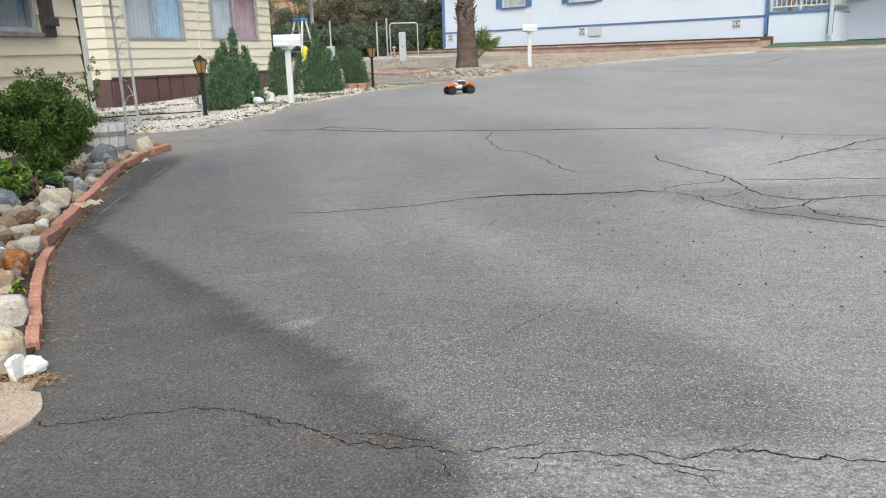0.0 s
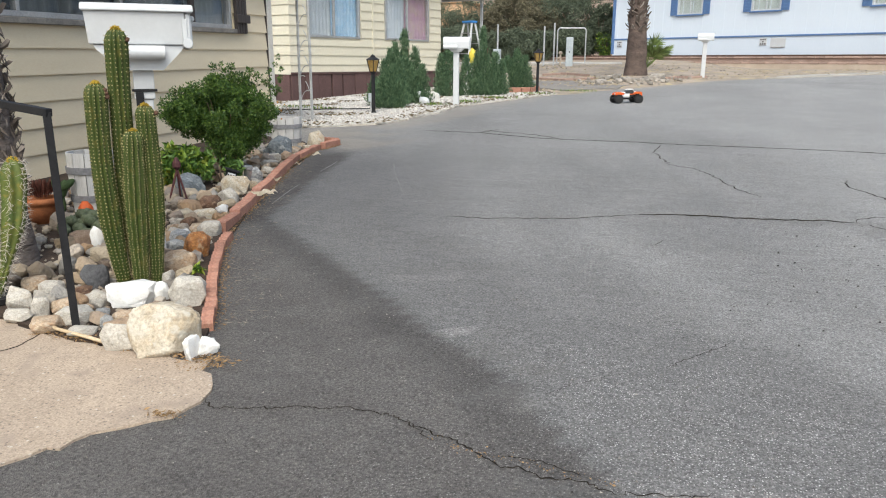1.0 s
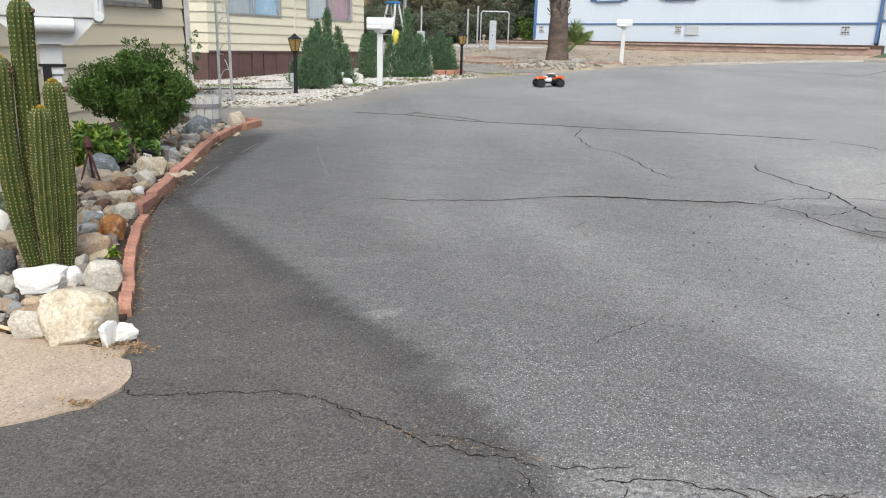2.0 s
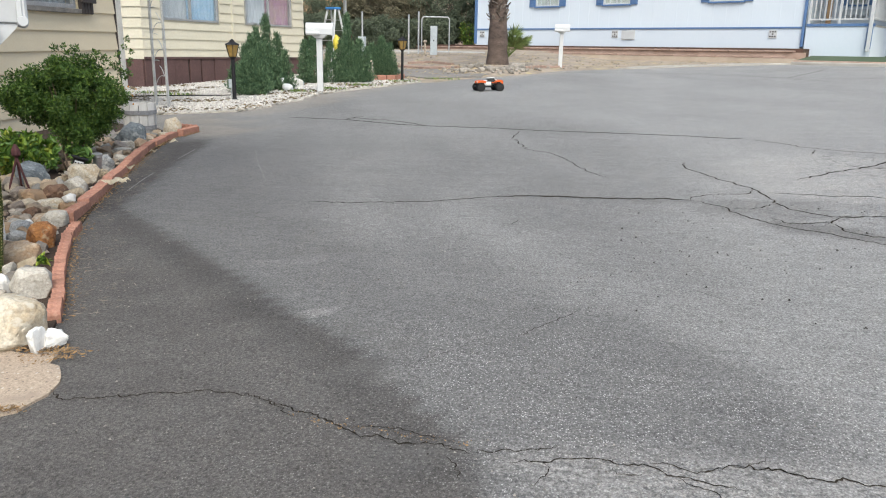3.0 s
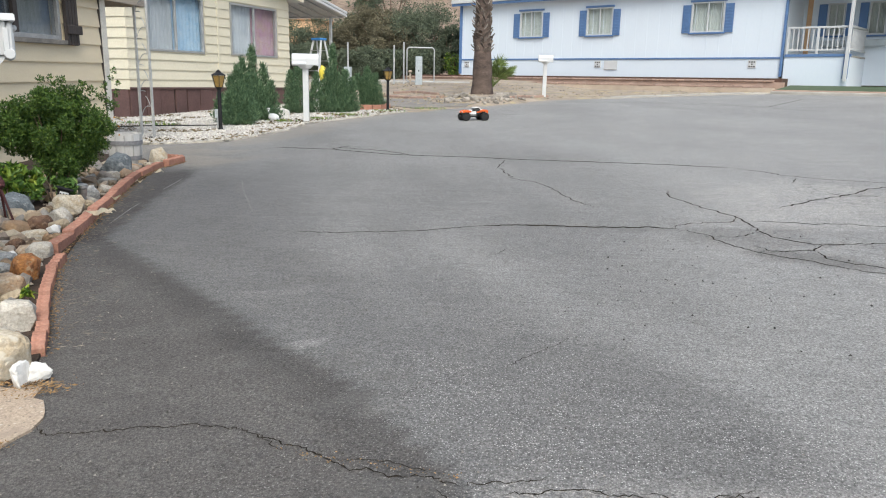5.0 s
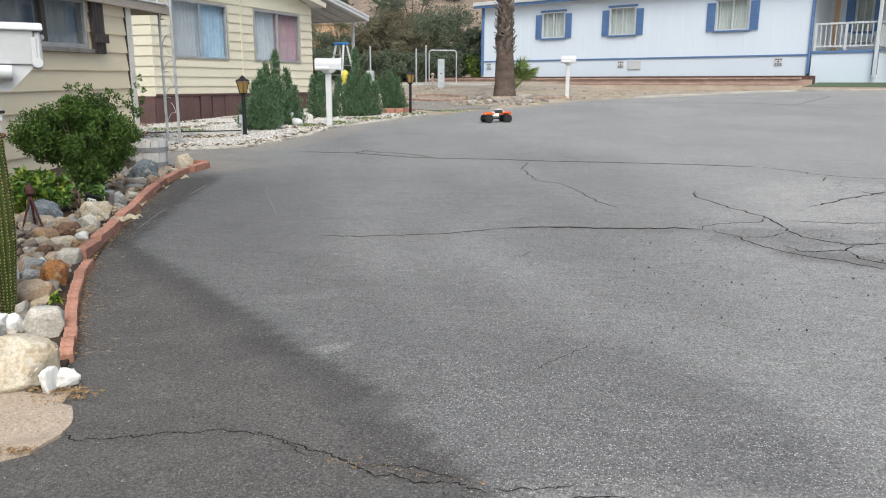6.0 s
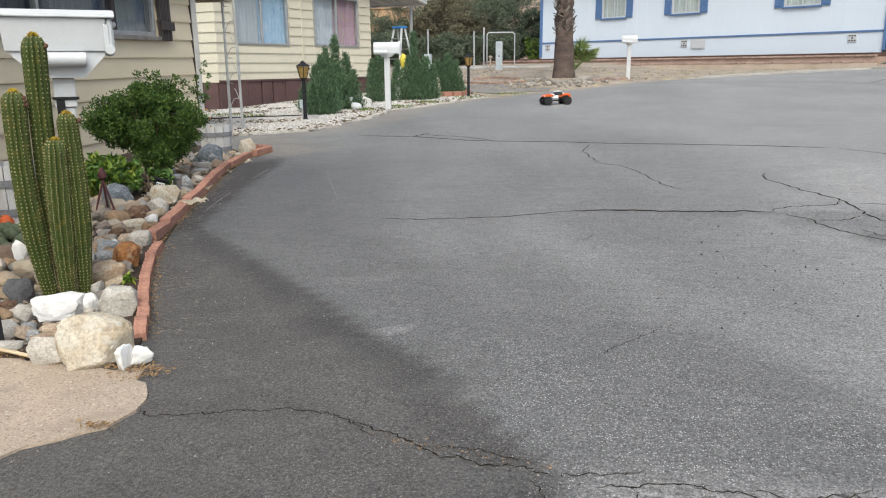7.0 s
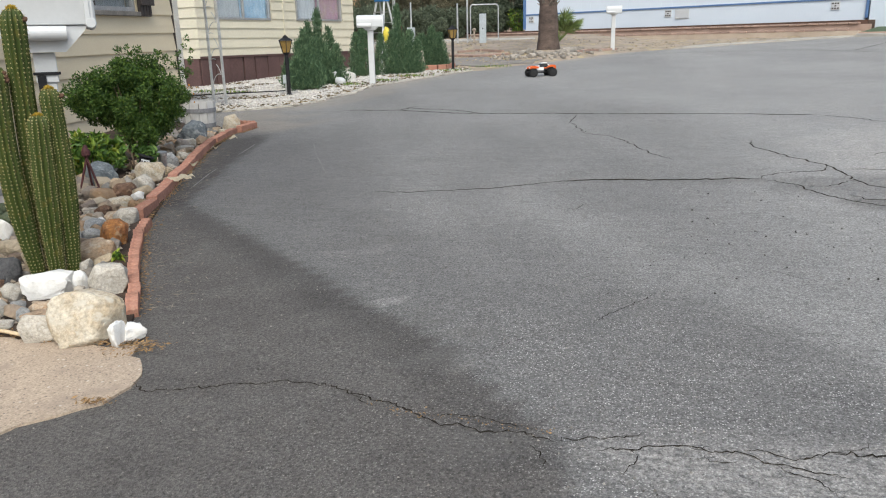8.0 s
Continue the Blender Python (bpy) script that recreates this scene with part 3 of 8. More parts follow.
for v in road.data.vertices:
    x, y, _ = v.co
    ex = float(np.interp(y, edge_y, edge_x)) + 0.03 + 0.03 * noise.noise((x * 2, y * 2, 8)) + 0.02 * noise.noise((x * 7, y * 7, 3))
    inner = x - ex
    fade = 1 - soft_step(y, 6.4, 8.0)
    edge = (1 - soft_step(inner, -0.06, 0.05)) * fade
    near = min(math.hypot(x - a, y - b) for a, b in DUSTY) if y > 7 and x < 2 else 9.0
    masks["dust"].append(0.4 * (1 - soft_step(near + 0.5 * noise.noise((x * 2.2, y * 2.2, 6)), 0.1, 0.75)))
    masks["seam"].append(soft_step(inner, -0.34, -0.16) * (1 - soft_step(inner + 0.05 * noise.noise((x * 4, y * 1.5, 9)), -0.04, 0.1)) * (1 - soft_step(y, 6.4, 7.8)) * (0.66 + 0.3 * noise.noise((x * 3, y * 3, 21))) if 1.5 < y < 8 else 0.0)
    masks["dark"].append(edge)
    track = 0.5 + 0.9 * noise.noise((x * 0.55 + y * 0.32, y * 0.1, 11)) + 0.35 * noise.noise((x * 2.1 + y * 0.9, y * 0.3, 17))
    masks["streak"].append(max(0.0, min(1.0, 0.46 * track + 0.16 * (1 - soft_step(abs(x + 0.7 + 0.2 * (y - 4)), 0.8, 2.3)) * soft_step(y, 2.6, 3.6) * (1 - soft_step(y, 7.5, 11)) * (1 - 0.45 * soft_step(y, 6, 13)) + 0.4 * (1 - soft_step(math.hypot(x + 0.1, (y - 2.1) * 1.2), 0.3, 1.2)) + 0.8 * (1 - soft_step(inner, 0.1, 2.3)) * (1 - 0.6 * soft_step(y, 4.5, 9.0)) + 0.08 * (1 - soft_step(y, 2.4, 4.0)) - 0.3 * soft_step(x, 0.1, 1.2))))
    strip = (1 - soft_step(abs(y - 1.58 - 0.04 * x), 0.12, 0.2)) * soft_step(x + 1.35 * (y - 1.6), -0.08, 0.03)
    # a pale wheel track crossing the street, with a darker one beside it
    off = (x - float(np.interp(y, PALE_Y, PALE_X))) * 0.7 + 0.05 * noise.noise((x * 2, y * 2, 31))
    reach = soft_step(y, 1.5, 2.2) * (1 - soft_step(y, 4.6, 6.5))
    masks["streak"][-1] = max(0.0, min(1.0, masks["streak"][-1] + reach * (0.15 * math.exp(-((off + 0.27) / 0.2) ** 2) - 0.16 * math.exp(-((off - 0.03) / 0.13) ** 2) + 0.06 * math.exp(-((off - 0.4) / 0.2) ** 2))))
    worn = max(blob(x, y, 1.9, 6.1, 0.75, 1.2, -0.4), 0.85 * strip, 1.1 * blob(x, y, -0.9, 2.6, 0.07, 0.022, -0.6), 1.2 * blob(x, y, -0.82, 2.53, 0.05, 0.018, -0.3), 0.3 * blob(x, y, -1.3, 3.22, 0.2, 0.05, 0.3), 0.6 * blob(x, y, -0.48, 2.1, 0.08, 0.03, 0.3), 0.35 * blob(x, y, 3.0, 4.0, 1.2, 0.8))
    masks["light"].append(min(0.85, 0.55 * worn))
    masks["stain"].append(0.75 * max(0.55 * blob(x, y, 1.25, 4.8, 0.5, 0.3, 0.1), 0.9 * blob(x, y, 1.5, 4.2, 0.42, 0.16, -0.35), 0.55 * blob(x, y, 0.5, 4.87, 0.5, 0.06, 0.03), 0.8 * blob(x, y, -0.72, 2.45, 0.13, 0.06, -0.6), 0.9 * blob(x, y, -0.6, 2.14, 0.12, 0.05, 0.2), 0.8 * blob(x, y, -0.55, 2.33, 0.13, 0.04, 0.2), 0.6 * blob(x, y, -0.02, 2.6, 0.14, 0.03, 0.85), 0.5 * blob(x, y, -1.2, 3.42, 0.3, 0.05, 0.35), 0.6 * blob(x, y, -2.75, 3.95, 0.16, 0.1, -0.8), 0.5 * blob(x, y, -0.32, 1.64, 0.16, 0.09, 0.0)))
    masks["chips"].append((1 - 0.7 * strip) * (0.34 + 0.16 * noise.noise((x * 5, y * 5, 2)) if x < ex else 1.0) * max(0.17, 1.15 - 0.98 * soft_step(math.hypot((x - 0.1) * 0.85, (y - 1.95) * 0.9), 0.3, 1.45)))
    masks["crazed"].append(max(0.45 * blob(x, y, 1.45, 4.7, 0.7, 0.5), 0.5 * blob(x, y, 2.6, 6.6, 0.9, 0.7), 0.4 * blob(x, y, 5.5, 18, 3, 2)))
for k, values in masks.items():
    road.data.attributes.new(k, "FLOAT", "POINT").data.foreach_set("value", values)


def crack(points, width, seed, scuff=False):
    r = np.random.default_rng(seed)
    bend = 0.2 if scuff else 1.0
    pts = [Vector((x, y, 0)) for x, y in points]
    line = []
    for a, b in zip(pts, pts[1:]):
        near = a.y < 3.0
        n = max(2, int((b - a).length / (0.009 if near else 0.03)))
        side = Vector((-(b - a).y, (b - a).x, 0)).normalized()
        for k in range(n):
            line.append(a.lerp(b, k / n) + side * bend * (r.normal() * (0.0028 if near else 0.006) + 0.008 * noise.noise(a.lerp(b, k / n) * 45 + Vector((0, 0, seed))) + 0.022 * noise.noise(a.lerp(b, k / n) * 14 + Vector((0, seed, 0))) + 0.03 * noise.noise(a.lerp(b, k / n) * 4 + Vector((seed, 0, 0)))))
    line.append(pts[-1])
    v, f = [], []
    for k, p in enumerate(line):
        d = (line[min(k + 1, len(line) - 1)] - line[max(k - 1, 0)]).normalized()
        s = Vector((-d.y, d.x, 0)) * width * (0.34 if scuff else 0.45) * (0.75 + 0.55 * noise.noise((k * 0.22, seed, 0)) + 0.3 * r.random()) * (0.6 + 0.65 * noise.noise((k * 0.6, seed, 5)) if p.y < 3 else 1.0) * min(1, 0.15 + k / 6, 0.15 + (len(line) - 1 - k) / 6)
        for q in (p - s, p + s):
            v.append((q.x, q.y, surface(q.x, q.y) + (0.0012 if q.y < 9.5 else 0.003)))
        if k:
            f.append((2 * k - 2, 2 * k - 1, 2 * k + 1, 2 * k))
    if scuff:
        tagged(part("road_scuff", (v, [], f), SCUFF), "pale scuff line on the asphalt", "scuff", "scuffs on the road", kind="structure")
    else:
        tagged(part("road_crack", (v, [], f), CRACK), "dark open crack in the asphalt", "crack", "cracks in the road", kind="structure")


crack([(-3.7, 9.35), (-2.9, 9.2), (-1.9, 8.72), (-1.06, 8.59), (-0.29, 8.4), (0.32, 8.34), (0.9, 8.23), (1.41, 8.12), (1.72, 8.02)], 0.046, 3)
crack([(1.72, 8.02), (1.92, 7.83), (2.09, 7.55), (2.32, 7.34), (2.56, 7.24), (3.4, 7.0)], 0.018, 4)
crack([(-2.92, 9.2), (-2.75, 9.6)], 0.035, 5)
crack([(-2.9, 9.42), (-2.6, 9.3), (-2.13, 9.1), (-1.75, 8.68)], 0.03, 6)
crack([(1.65, 5.79), (1.76, 5.9), (1.94, 6.11), (2.23, 6.36), (2.6, 6.75), (3.4, 7.3)], 0.02, 7)
crack([(2.04, 7.05), (2.13, 7.19), (2.19, 7.34)], 0.018, 8)
crack([(2.19, 6.59), (2.25, 6.43), (2.9, 6.3)], 0.016, 9)
crack([(0.91, 6.47), (0.89, 6.25), (1.01, 5.86), (1.15, 5.6), (1.26, 5.36), (1.3, 5.06), (1.35, 4.79), (1.53, 4.63), (1.72, 4.65), (2.6, 4.75)], 0.016, 10)
crack([(0.77, 4.94), (0.81, 5.04), (0.92, 5.12), (1.2, 5.24), (1.25, 5.39)], 0.014, 11)
crack([(1.32, 5.26), (1.51, 5.27), (1.68, 5.23), (1.92, 5.24), (2.7, 5.15)], 0.017, 12)
crack([(0.78, 4.92), (0.96, 4.78), (1.02, 4.57), (1.1, 4.43), (1.28, 4.26), (1.5, 4.1), (1.9, 3.85)], 0.013, 13)
crack([(0.98, 4.74), (1.13, 4.74), (1.25, 4.86), (1.34, 4.96)], 0.009, 14)
crack([(1.17, 4.51), (1.25, 4.39), (1.38, 4.43), (1.49, 4.45), (1.58, 4.58), (1.72, 4.65)], 0.015, 15)
crack([(1.49, 4.45), (1.5, 4.3), (1.56, 4.19), (2.0, 3.95)], 0.015, 35)
crack([(-1.66, 4.5), (-1.31, 4.55), (-0.95, 4.64), (-0.57, 4.81), (-0.45, 4.88)], 0.018, 16)
crack([(-0.5, 4.86), (-0.25, 4.92), (0.07, 4.93), (0.33, 4.94), (0.58, 4.95), (0.79, 4.94)], 0.038, 42)
crack([(-1.5, 1.82), (-1.44, 1.78), (-1.32, 1.79), (-1.14, 1.87), (-1.05, 1.9), (-0.94, 1.92), (-0.88, 1.92), (-0.84, 1.88), (-0.74, 1.84), (-0.64, 1.8), (-0.52, 1.74), (-0.38, 1.73), (-0.26, 1.72), (-0.17, 1.68)], 0.0095, 17)
crack([(-0.83, 1.87), (-0.81, 1.85), (-0.75, 1.8), (-0.69, 1.8)], 0.006, 18)
crack([(-0.52, 1.76), (-0.42, 1.77), (-0.33, 1.75), (-0.24, 1.74)], 0.006, 19)
crack([(-0.59, 8.35), (-0.64, 8.06), (-0.61, 7.7), (-0.43, 7.02), (-0.21, 6.79), (-0.07, 6.55), (0.05, 6.13), (0.27, 5.63)], 0.012, 20)
crack([(-0.17, 1.68), (-0.14, 1.7), (-0.09, 1.72), (-0.04, 1.72), (0.0, 1.73), (0.05, 1.76)], 0.008, 21)
crack([(-0.07, 1.67), (0.0, 1.68), (0.08, 1.7), (0.15, 1.7), (0.19, 1.69), (0.28, 1.68), (0.34, 1.66), (0.5, 1.63)], 0.0085, 22)
crack([(0.15, 1.7), (0.18, 1.71), (0.195, 1.735)], 0.006, 23)
crack([(0.19, 1.69), (0.2, 1.65), (0.24, 1.66), (0.28, 1.68)], 0.006, 24)
crack([(-0.23, 1.66), (-0.2, 1.63), (-0.18, 1.56)], 0.008, 25)
crack([(-0.14, 2.49), (-0.1, 2.55), (0.03, 2.7), (0.1, 2.8)], 0.006, 26)
crack([(-0.47, 2.16), (-0.3, 2.36), (-0.22, 2.42)], 0.003, 27)
crack([(0.57, 3.15), (0.62, 3.09), (0.68, 2.97)], 0.005, 28)
crack([(-0.37, 4.09), (-0.32, 4.15), (-0.25, 4.27)], 0.01, 29)
crack([(0.28, 1.72), (0.37, 1.71), (0.47, 1.71), (0.48, 1.74), (0.53, 1.75)], 0.007, 36)
crack([(0.49, 1.73), (0.53, 1.75), (0.56, 1.73), (0.62, 1.71), (0.72, 1.7), (0.85, 1.72), (1.2, 1.74)], 0.012, 37)
crack([(0.52, 1.74), (0.56, 1.78), (0.57, 1.81)], 0.006, 38)
crack([(0.34, 1.66), (0.4, 1.62), (0.46, 1.55)], 0.006, 39)
crack([(0.02, 1.68), (0.03, 1.63), (0.0, 1.56)], 0.006, 40)
crack([(2.25, 20.93), (3.8, 20.17), (4.83, 18.06), (5.52, 17.3)], 0.03, 30)
crack([(4.7, 18.95), (5.79, 21.15), (6.52, 22.79)], 0.03, 31)
crack([(-1.0, 21.0), (2.0, 20.6), (4.7, 18.95), (9.0, 18.4)], 0.03, 32)
crack([(5.5, 14.0), (6.6, 15.0), (7.0, 16.4)], 0.03, 33)
crack([(-1.9, 16.0), (-1.2, 15.8), (-0.9, 15.9)], 0.03, 34)

crack([(-3.02, 4.58), (-3.26, 5.39)], 0.016, 61, True)
crack([(-3.4, 5.97), (-3.56, 6.64)], 0.02, 62, True)
crack([(-2.96, 6.63), (-2.71, 6.09), (-2.43, 5.55), (-2.17, 5.05)], 0.016, 63, True)

GRAVEL_OUT = [(-7.2, 9.7), (-5.75, 9.35), (-5.2, 9.57), (-4.62, 10.04), (-4.47, 11.24), (-4.55, 13.1), (-4.15, 14.47), (-3.46, 16.5), (-4.6, 18.6), (-8.0, 22.2), (-9.7, 15.9), (-10.6, 11.0)]
LOT_OUT = [(-3.3, 16.3), (-2.75, 17.6), (-2.0, 18.75), (-1.5, 19.8), (-1.0, 21.0), (-0.53, 21.98), (0.87, 22.65), (2.5, 23.88), (5.46, 25.83), (7.6, 26.84), (9.6, 27.4), (18, 31.5), (34, 39), (34, 47), (-40, 47), (-40, 24), (-9.0, 23.0), (-5.2, 18.0)]
LOT_PATH = [(-4.4, 18.2), (-3.3, 17.2), (-2.4, 18.2), (-1.9, 19.8), (-1.4, 21.6), (-3.6, 21.9), (-5.4, 21.6)]
GARDEN_OUT = [(-1.72, 2.08), (-1.86, 2.34), (-2.03, 2.57), (-2.45, 3.19), (-2.66, 3.57), (-3.08, 4.42), (-3.68, 5.84), (-4.18, 7.3), (-4.7, 7.9), (-6.05, 8.6), (-5.5, 2.35), (-4.2, 2.35), (-2.92, 2.2), (-2.3, 2.07)]
tagged(ground_patch("gravel_bed", GRAVEL_OUT, 0.02, GRAVEL, 0.04, 0.25), "pale gravel bed along the street", "gravel bed")


def border(x, y, poly):
    """Distance to a border, positive inside."""
    best = 1e9
    for (ax, ay), (bx, by) in zip(poly, poly[1:] + poly[:1]):
        dx, dy = bx - ax, by - ay
        t = max(0.0, min(1.0, ((x - ax) * dx + (y - ay) * dy) / (dx * dx + dy * dy)))
        best = min(best, math.hypot(x - ax - t * dx, y - ay - t * dy))
    return best if inside(x, y, poly) else -best


def lot(x, y):
    """Height of the bare lot, which climbs gently away from the street."""
    d = border(x, y, LOT_OUT) + 0.12 * noise.noise((x * 1.5, y * 1.5, 3)) + 0.05 * noise.noise((x * 5, y * 5, 1))
    rise = min(0.27, 0.09 * max(0.0, y - 24.0)) * (1 - soft_step(x, -2.5, 1.5))
    mound = 0.16 * math.exp(-((x + 2.38) / 1.1) ** 2 - ((y - 21.5) / 1.5) ** 2)
    return lift(x, y) + min(0.03, d * 0.12) + min(rise + mound, max(0.0, d) * 0.25) + 0.012 * noise.noise((x * 2, y * 2, 6))


lot_x = np.concatenate([np.linspace(-40, -12, 20), np.arange(-11.8, 10, 0.2), np.linspace(10.4, 34, 30)])
lot_y = np.concatenate([np.arange(16, 30, 0.2), np.linspace(30.3, 47, 25)])
tagged(part("dirt_lot", sheet(lot_x, lot_y, lot), DIRT, smooth=True), "bare dry dirt lot with straw-coloured patches", "dirt lot", kind="structure")
tagged(ground_patch("gravel_drive", LOT_PATH, 0.05, mat("grey_drive", (0.24, 0.22, 0.2), (0.17, 0.16, 0.15), 2, 0.95, 0.4, 30), 0.06, 0.4, 4), "grey gravel drive into the empty lot", "drive")
tagged(ground_patch("garden_soil", GARDEN_OUT, 0.016, SOIL, 0.0, 0.3), "dark soil of a rock garden", "soil")
WALK_OUT = [(-1.655, 2.06), (-1.63, 2.0), (-1.55, 1.94), (-1.5, 1.86), (-1.475, 1.79), (-1.5, 1.68), (-1.58, 1.6), (-1.665, 1.51), (-1.715, 1.395), (-1.77, 1.31), (-2.0, 0.9), (-2.3, 0.2), (-5.6, 0.2), (-5.6, 2.3), (-4.2, 2.3), (-2.92, 2.2), (-2.47, 2.1), (-2.15, 2.07), (-1.8, 2.055)]
tagged(ground_patch("walkway", WALK_OUT, 0.007, CONCRETE, 0.01, 0.04), "tan concrete walkway with a ragged edge", "walkway")
bm = bmesh.new()
line = [Vector((x, y, 0)) for x, y in [(-2.62, 1.78), (-2.503, 1.873), (-2.469, 1.918), (-2.457, 1.958), (-2.464, 2.016), (-2.483, 2.1)]]
bends = [a.lerp(b, k / 6) for a, b in zip(line, line[1:]) for k in range(6)] + line[-1:]
bends = [(p.x + 0.006 * noise.noise(p * 30), p.y + 0.006 * noise.noise(p * 34), lift(p.x, p.y) + 0.0075) for p in bends]
for a, b in zip(bends, bends[1:]):
    rod(bm, a, b, 0.0024, 0.0024, 5)
tagged(part("walkway_crack", bm, CRACK), "thin crack in the concrete walkway", "crack", kind="structure")

# ---- houses ----


def window_in(house, x0, x1, z0, z1, frame_mat, cloths, bar=0.045, sill=None, y=0.0, grid=True, mullions=(0.5,)):
    """A sliding window set into a wall: frame, panes and the cloth behind."""
    bm = bmesh.new()
    for lo, hi in (((x0, z0), (x1, z0 + bar)), ((x0, z1 - bar), (x1, z1)), ((x0, z0 + bar), (x0 + bar, z1 - bar)), ((x1 - bar, z0 + bar), (x1, z1 - bar))):
        box(bm, (lo[0], y - 0.035, lo[1]), (hi[0], y + 0.06, hi[1]), 0.004)
    cuts = [x0 + bar] + [x0 + (x1 - x0) * k for k in mullions] + [x1 - bar]
    for c in cuts[1:-1]:
        box(bm, (c - bar * 0.4, y - 0.02, z0 + bar), (c + bar * 0.4, y + 0.05, z1 - bar), 0.003)
    win = part("window", bm, frame_mat, house)
    for i, (a, b) in enumerate(zip(cuts, cuts[1:])):
        p = part("pane", boxed((a, y + 0.01, z0 + bar), (b, y + 0.016, z1 - bar)), PANE, win)
        p.visible_shadow = False
        c = cloths[i % len(cloths)]
        if c:
            n = 40
            v, f = [], []
            a2, b2 = (a - 0.12 if i == 0 else a), (b + 0.12 if i == len(cuts) - 2 else b)
            for k in range(n + 1):
                xx = a2 + (b2 - a2) * k / n
                for zz in (z0 + 0.01, z1 - 0.01):
                    v.append((xx, y + 0.115 + 0.012 * math.sin(k * 1.3 + i) + 0.012 * noise.noise((k * 0.7, zz, i)), zz))
            for k in range(n):
                f.append((2 * k, 2 * k + 2, 2 * k + 3, 2 * k + 1))
            part("curtain", (v, [], f), c, win, smooth=True)
    if sill:
        part("window_sill", boxed((x0 - 0.06, y - 0.075, z0 - 0.055), (x1 + 0.06, y + 0.0, z0 - 0.002), 0.006), sill, win)
    return win


def wall_with_holes(house, name, L, z0, z1, holes, material, y0=0.0, y1=0.1):
    """A thick wall of which the openings are left out."""
    xs = sorted({0.0, L, *[h[0] for h in holes], *[h[1] for h in holes]})
    bm = bmesh.new()
    for a, b in zip(xs, xs[1:]):
        zs = [z0]
        for h in sorted((h for h in holes if h[0] <= a and h[1] >= b), key=lambda h: h[2]):
            zs += [h[2], h[3]]
        zs.append(z1)
        for lo, hi in zip(zs[::2], zs[1::2]):
            if hi - lo > 0.001:
                box(bm, (a, y0, lo), (b, y1, hi))
    bmesh.ops.remove_doubles(bm, verts=bm.verts, dist=0.0005)
    return part(name, bm, material, house)


def lap_siding(house, L, z0, z1, pitch, holes, material, x_start=0.0):
    """One board a course, cut where an opening breaks it."""
    z = z0
    while z < z1 - 0.01:
        top = min(z + pitch, z1)
        cuts = [(h[0], h[1]) for h in holes if h[2] < top - 0.02 and h[3] > z + 0.02]
        spans, x = [], x_start
        for a, b in sorted(cuts):
            if a > x:
                spans.append((x, a))
            x = max(x, b)
        if x < L:
            spans.append((x, L))
        pieces = [(a, b, z, top + 0.012) for a, b in spans]
        for h in holes:
            if z + 0.02 < h[2] < top - 0.02:
                pieces.append((h[0], h[1], z, h[2]))
            if z + 0.02 < h[3] < top - 0.02:
                pieces.append((h[0], h[1], h[3], top + 0.012))
        for a, b, lo, hi in pieces:
            bm = bmesh.new()
            y_lo, y_hi = -0.03 + 0.024 * (lo - z) / pitch, -0.03 + 0.024 * (hi - z) / (pitch + 0.012)
            o = [(y_lo, lo), (y_lo, lo + 0.012), (y_hi, hi), (-0.001, hi), (-0.001, lo)]
            va = [bm.verts.new((a, yy, zz)) for yy, zz in o]
            vb = [bm.verts.new((b, yy, zz)) for yy, zz in o]
            for k in range(5):
                bm.faces.new((va[k], va[(k + 1) % 5], vb[(k + 1) % 5], vb[k]))
            bm.faces.new(va[::-1])
            bm.faces.new(vb)
            part("siding_board", bm, material, house)
        z += pitch


def gable(bm, L, D, z, rise, over, thick, axis="x"):
    """A low roof; axis: along which the ridge runs."""
    if axis == "y":
        o = [(-over, z - over * rise / (L / 2)), (L / 2, z + rise), (L + over, z - over * rise / (L / 2)), (L + over, z - over * rise / (L / 2) + thick), (L / 2, z + rise + thick), (-over, z - over * rise / (L / 2) + thick)]
        return prism(bm, o, -0.3, D + 0.3)
    a = [(-over, z - 0.05), (D / 2, z + rise), (D + over, z - 0.05), (D + over, z - 0.05 + thick), (D / 2, z + rise + thick), (-over, z - 0.05 + thick)]
    va = [bm.verts.new((-0.35, y, zz)) for y, zz in a]
    vb = [bm.verts.new((L + 0.35, y, zz)) for y, zz in a]
    for k in range(6):
        bm.faces.new((va[k], va[(k + 1) % 6], vb[(k + 1) % 6], vb[k]))
    bm.faces.new(va[::-1])
    bm.faces.new(vb)
    return bm


# tan house beside the rock garden
m_th = wall_frame((-5.775, 6.0), (-6.122, 9.57)) @ Matrix.Rotation(-0.01256, 4, "Y") @ Matrix.Translation((-8.0, 0.03, 0))
th = thing("tan_house", m_th, "tan mobile home with wide lap siding and dark shutters", "house")
TL = 11.58
th_holes = [(6.5, 10.5, 1.44, 2.02)]
wall_with_holes(th, "wall", TL, -0.1, 2.1, th_holes, TAN, 0.0, 0.1)
part("side_wall", boxed((TL - 0.1, 0.1, -0.1), (TL, 4.0, 2.1)), TAN, th)
part("side_wall", boxed((0, 0.1, -0.1), (0.1, 4.0, 2.1)), TAN, th)
part("back_wall", boxed((0.1, 3.9, -0.1), (TL - 0.1, 4.0, 2.1)), TAN, th)
part("room_floor", boxed((0.1, 0.1, 0.5), (TL - 0.1, 3.9, 0.55)), ROOM, th)
part("partition", boxed((0.1, 1.9, 0.55), (TL - 0.1, 1.95, 2.08)), ROOM, th)
part("roof", gable(bmesh.new(), TL + 0.65, 4.0, 2.17, 0.42, 0.03, 0.03), ROOFING, th)
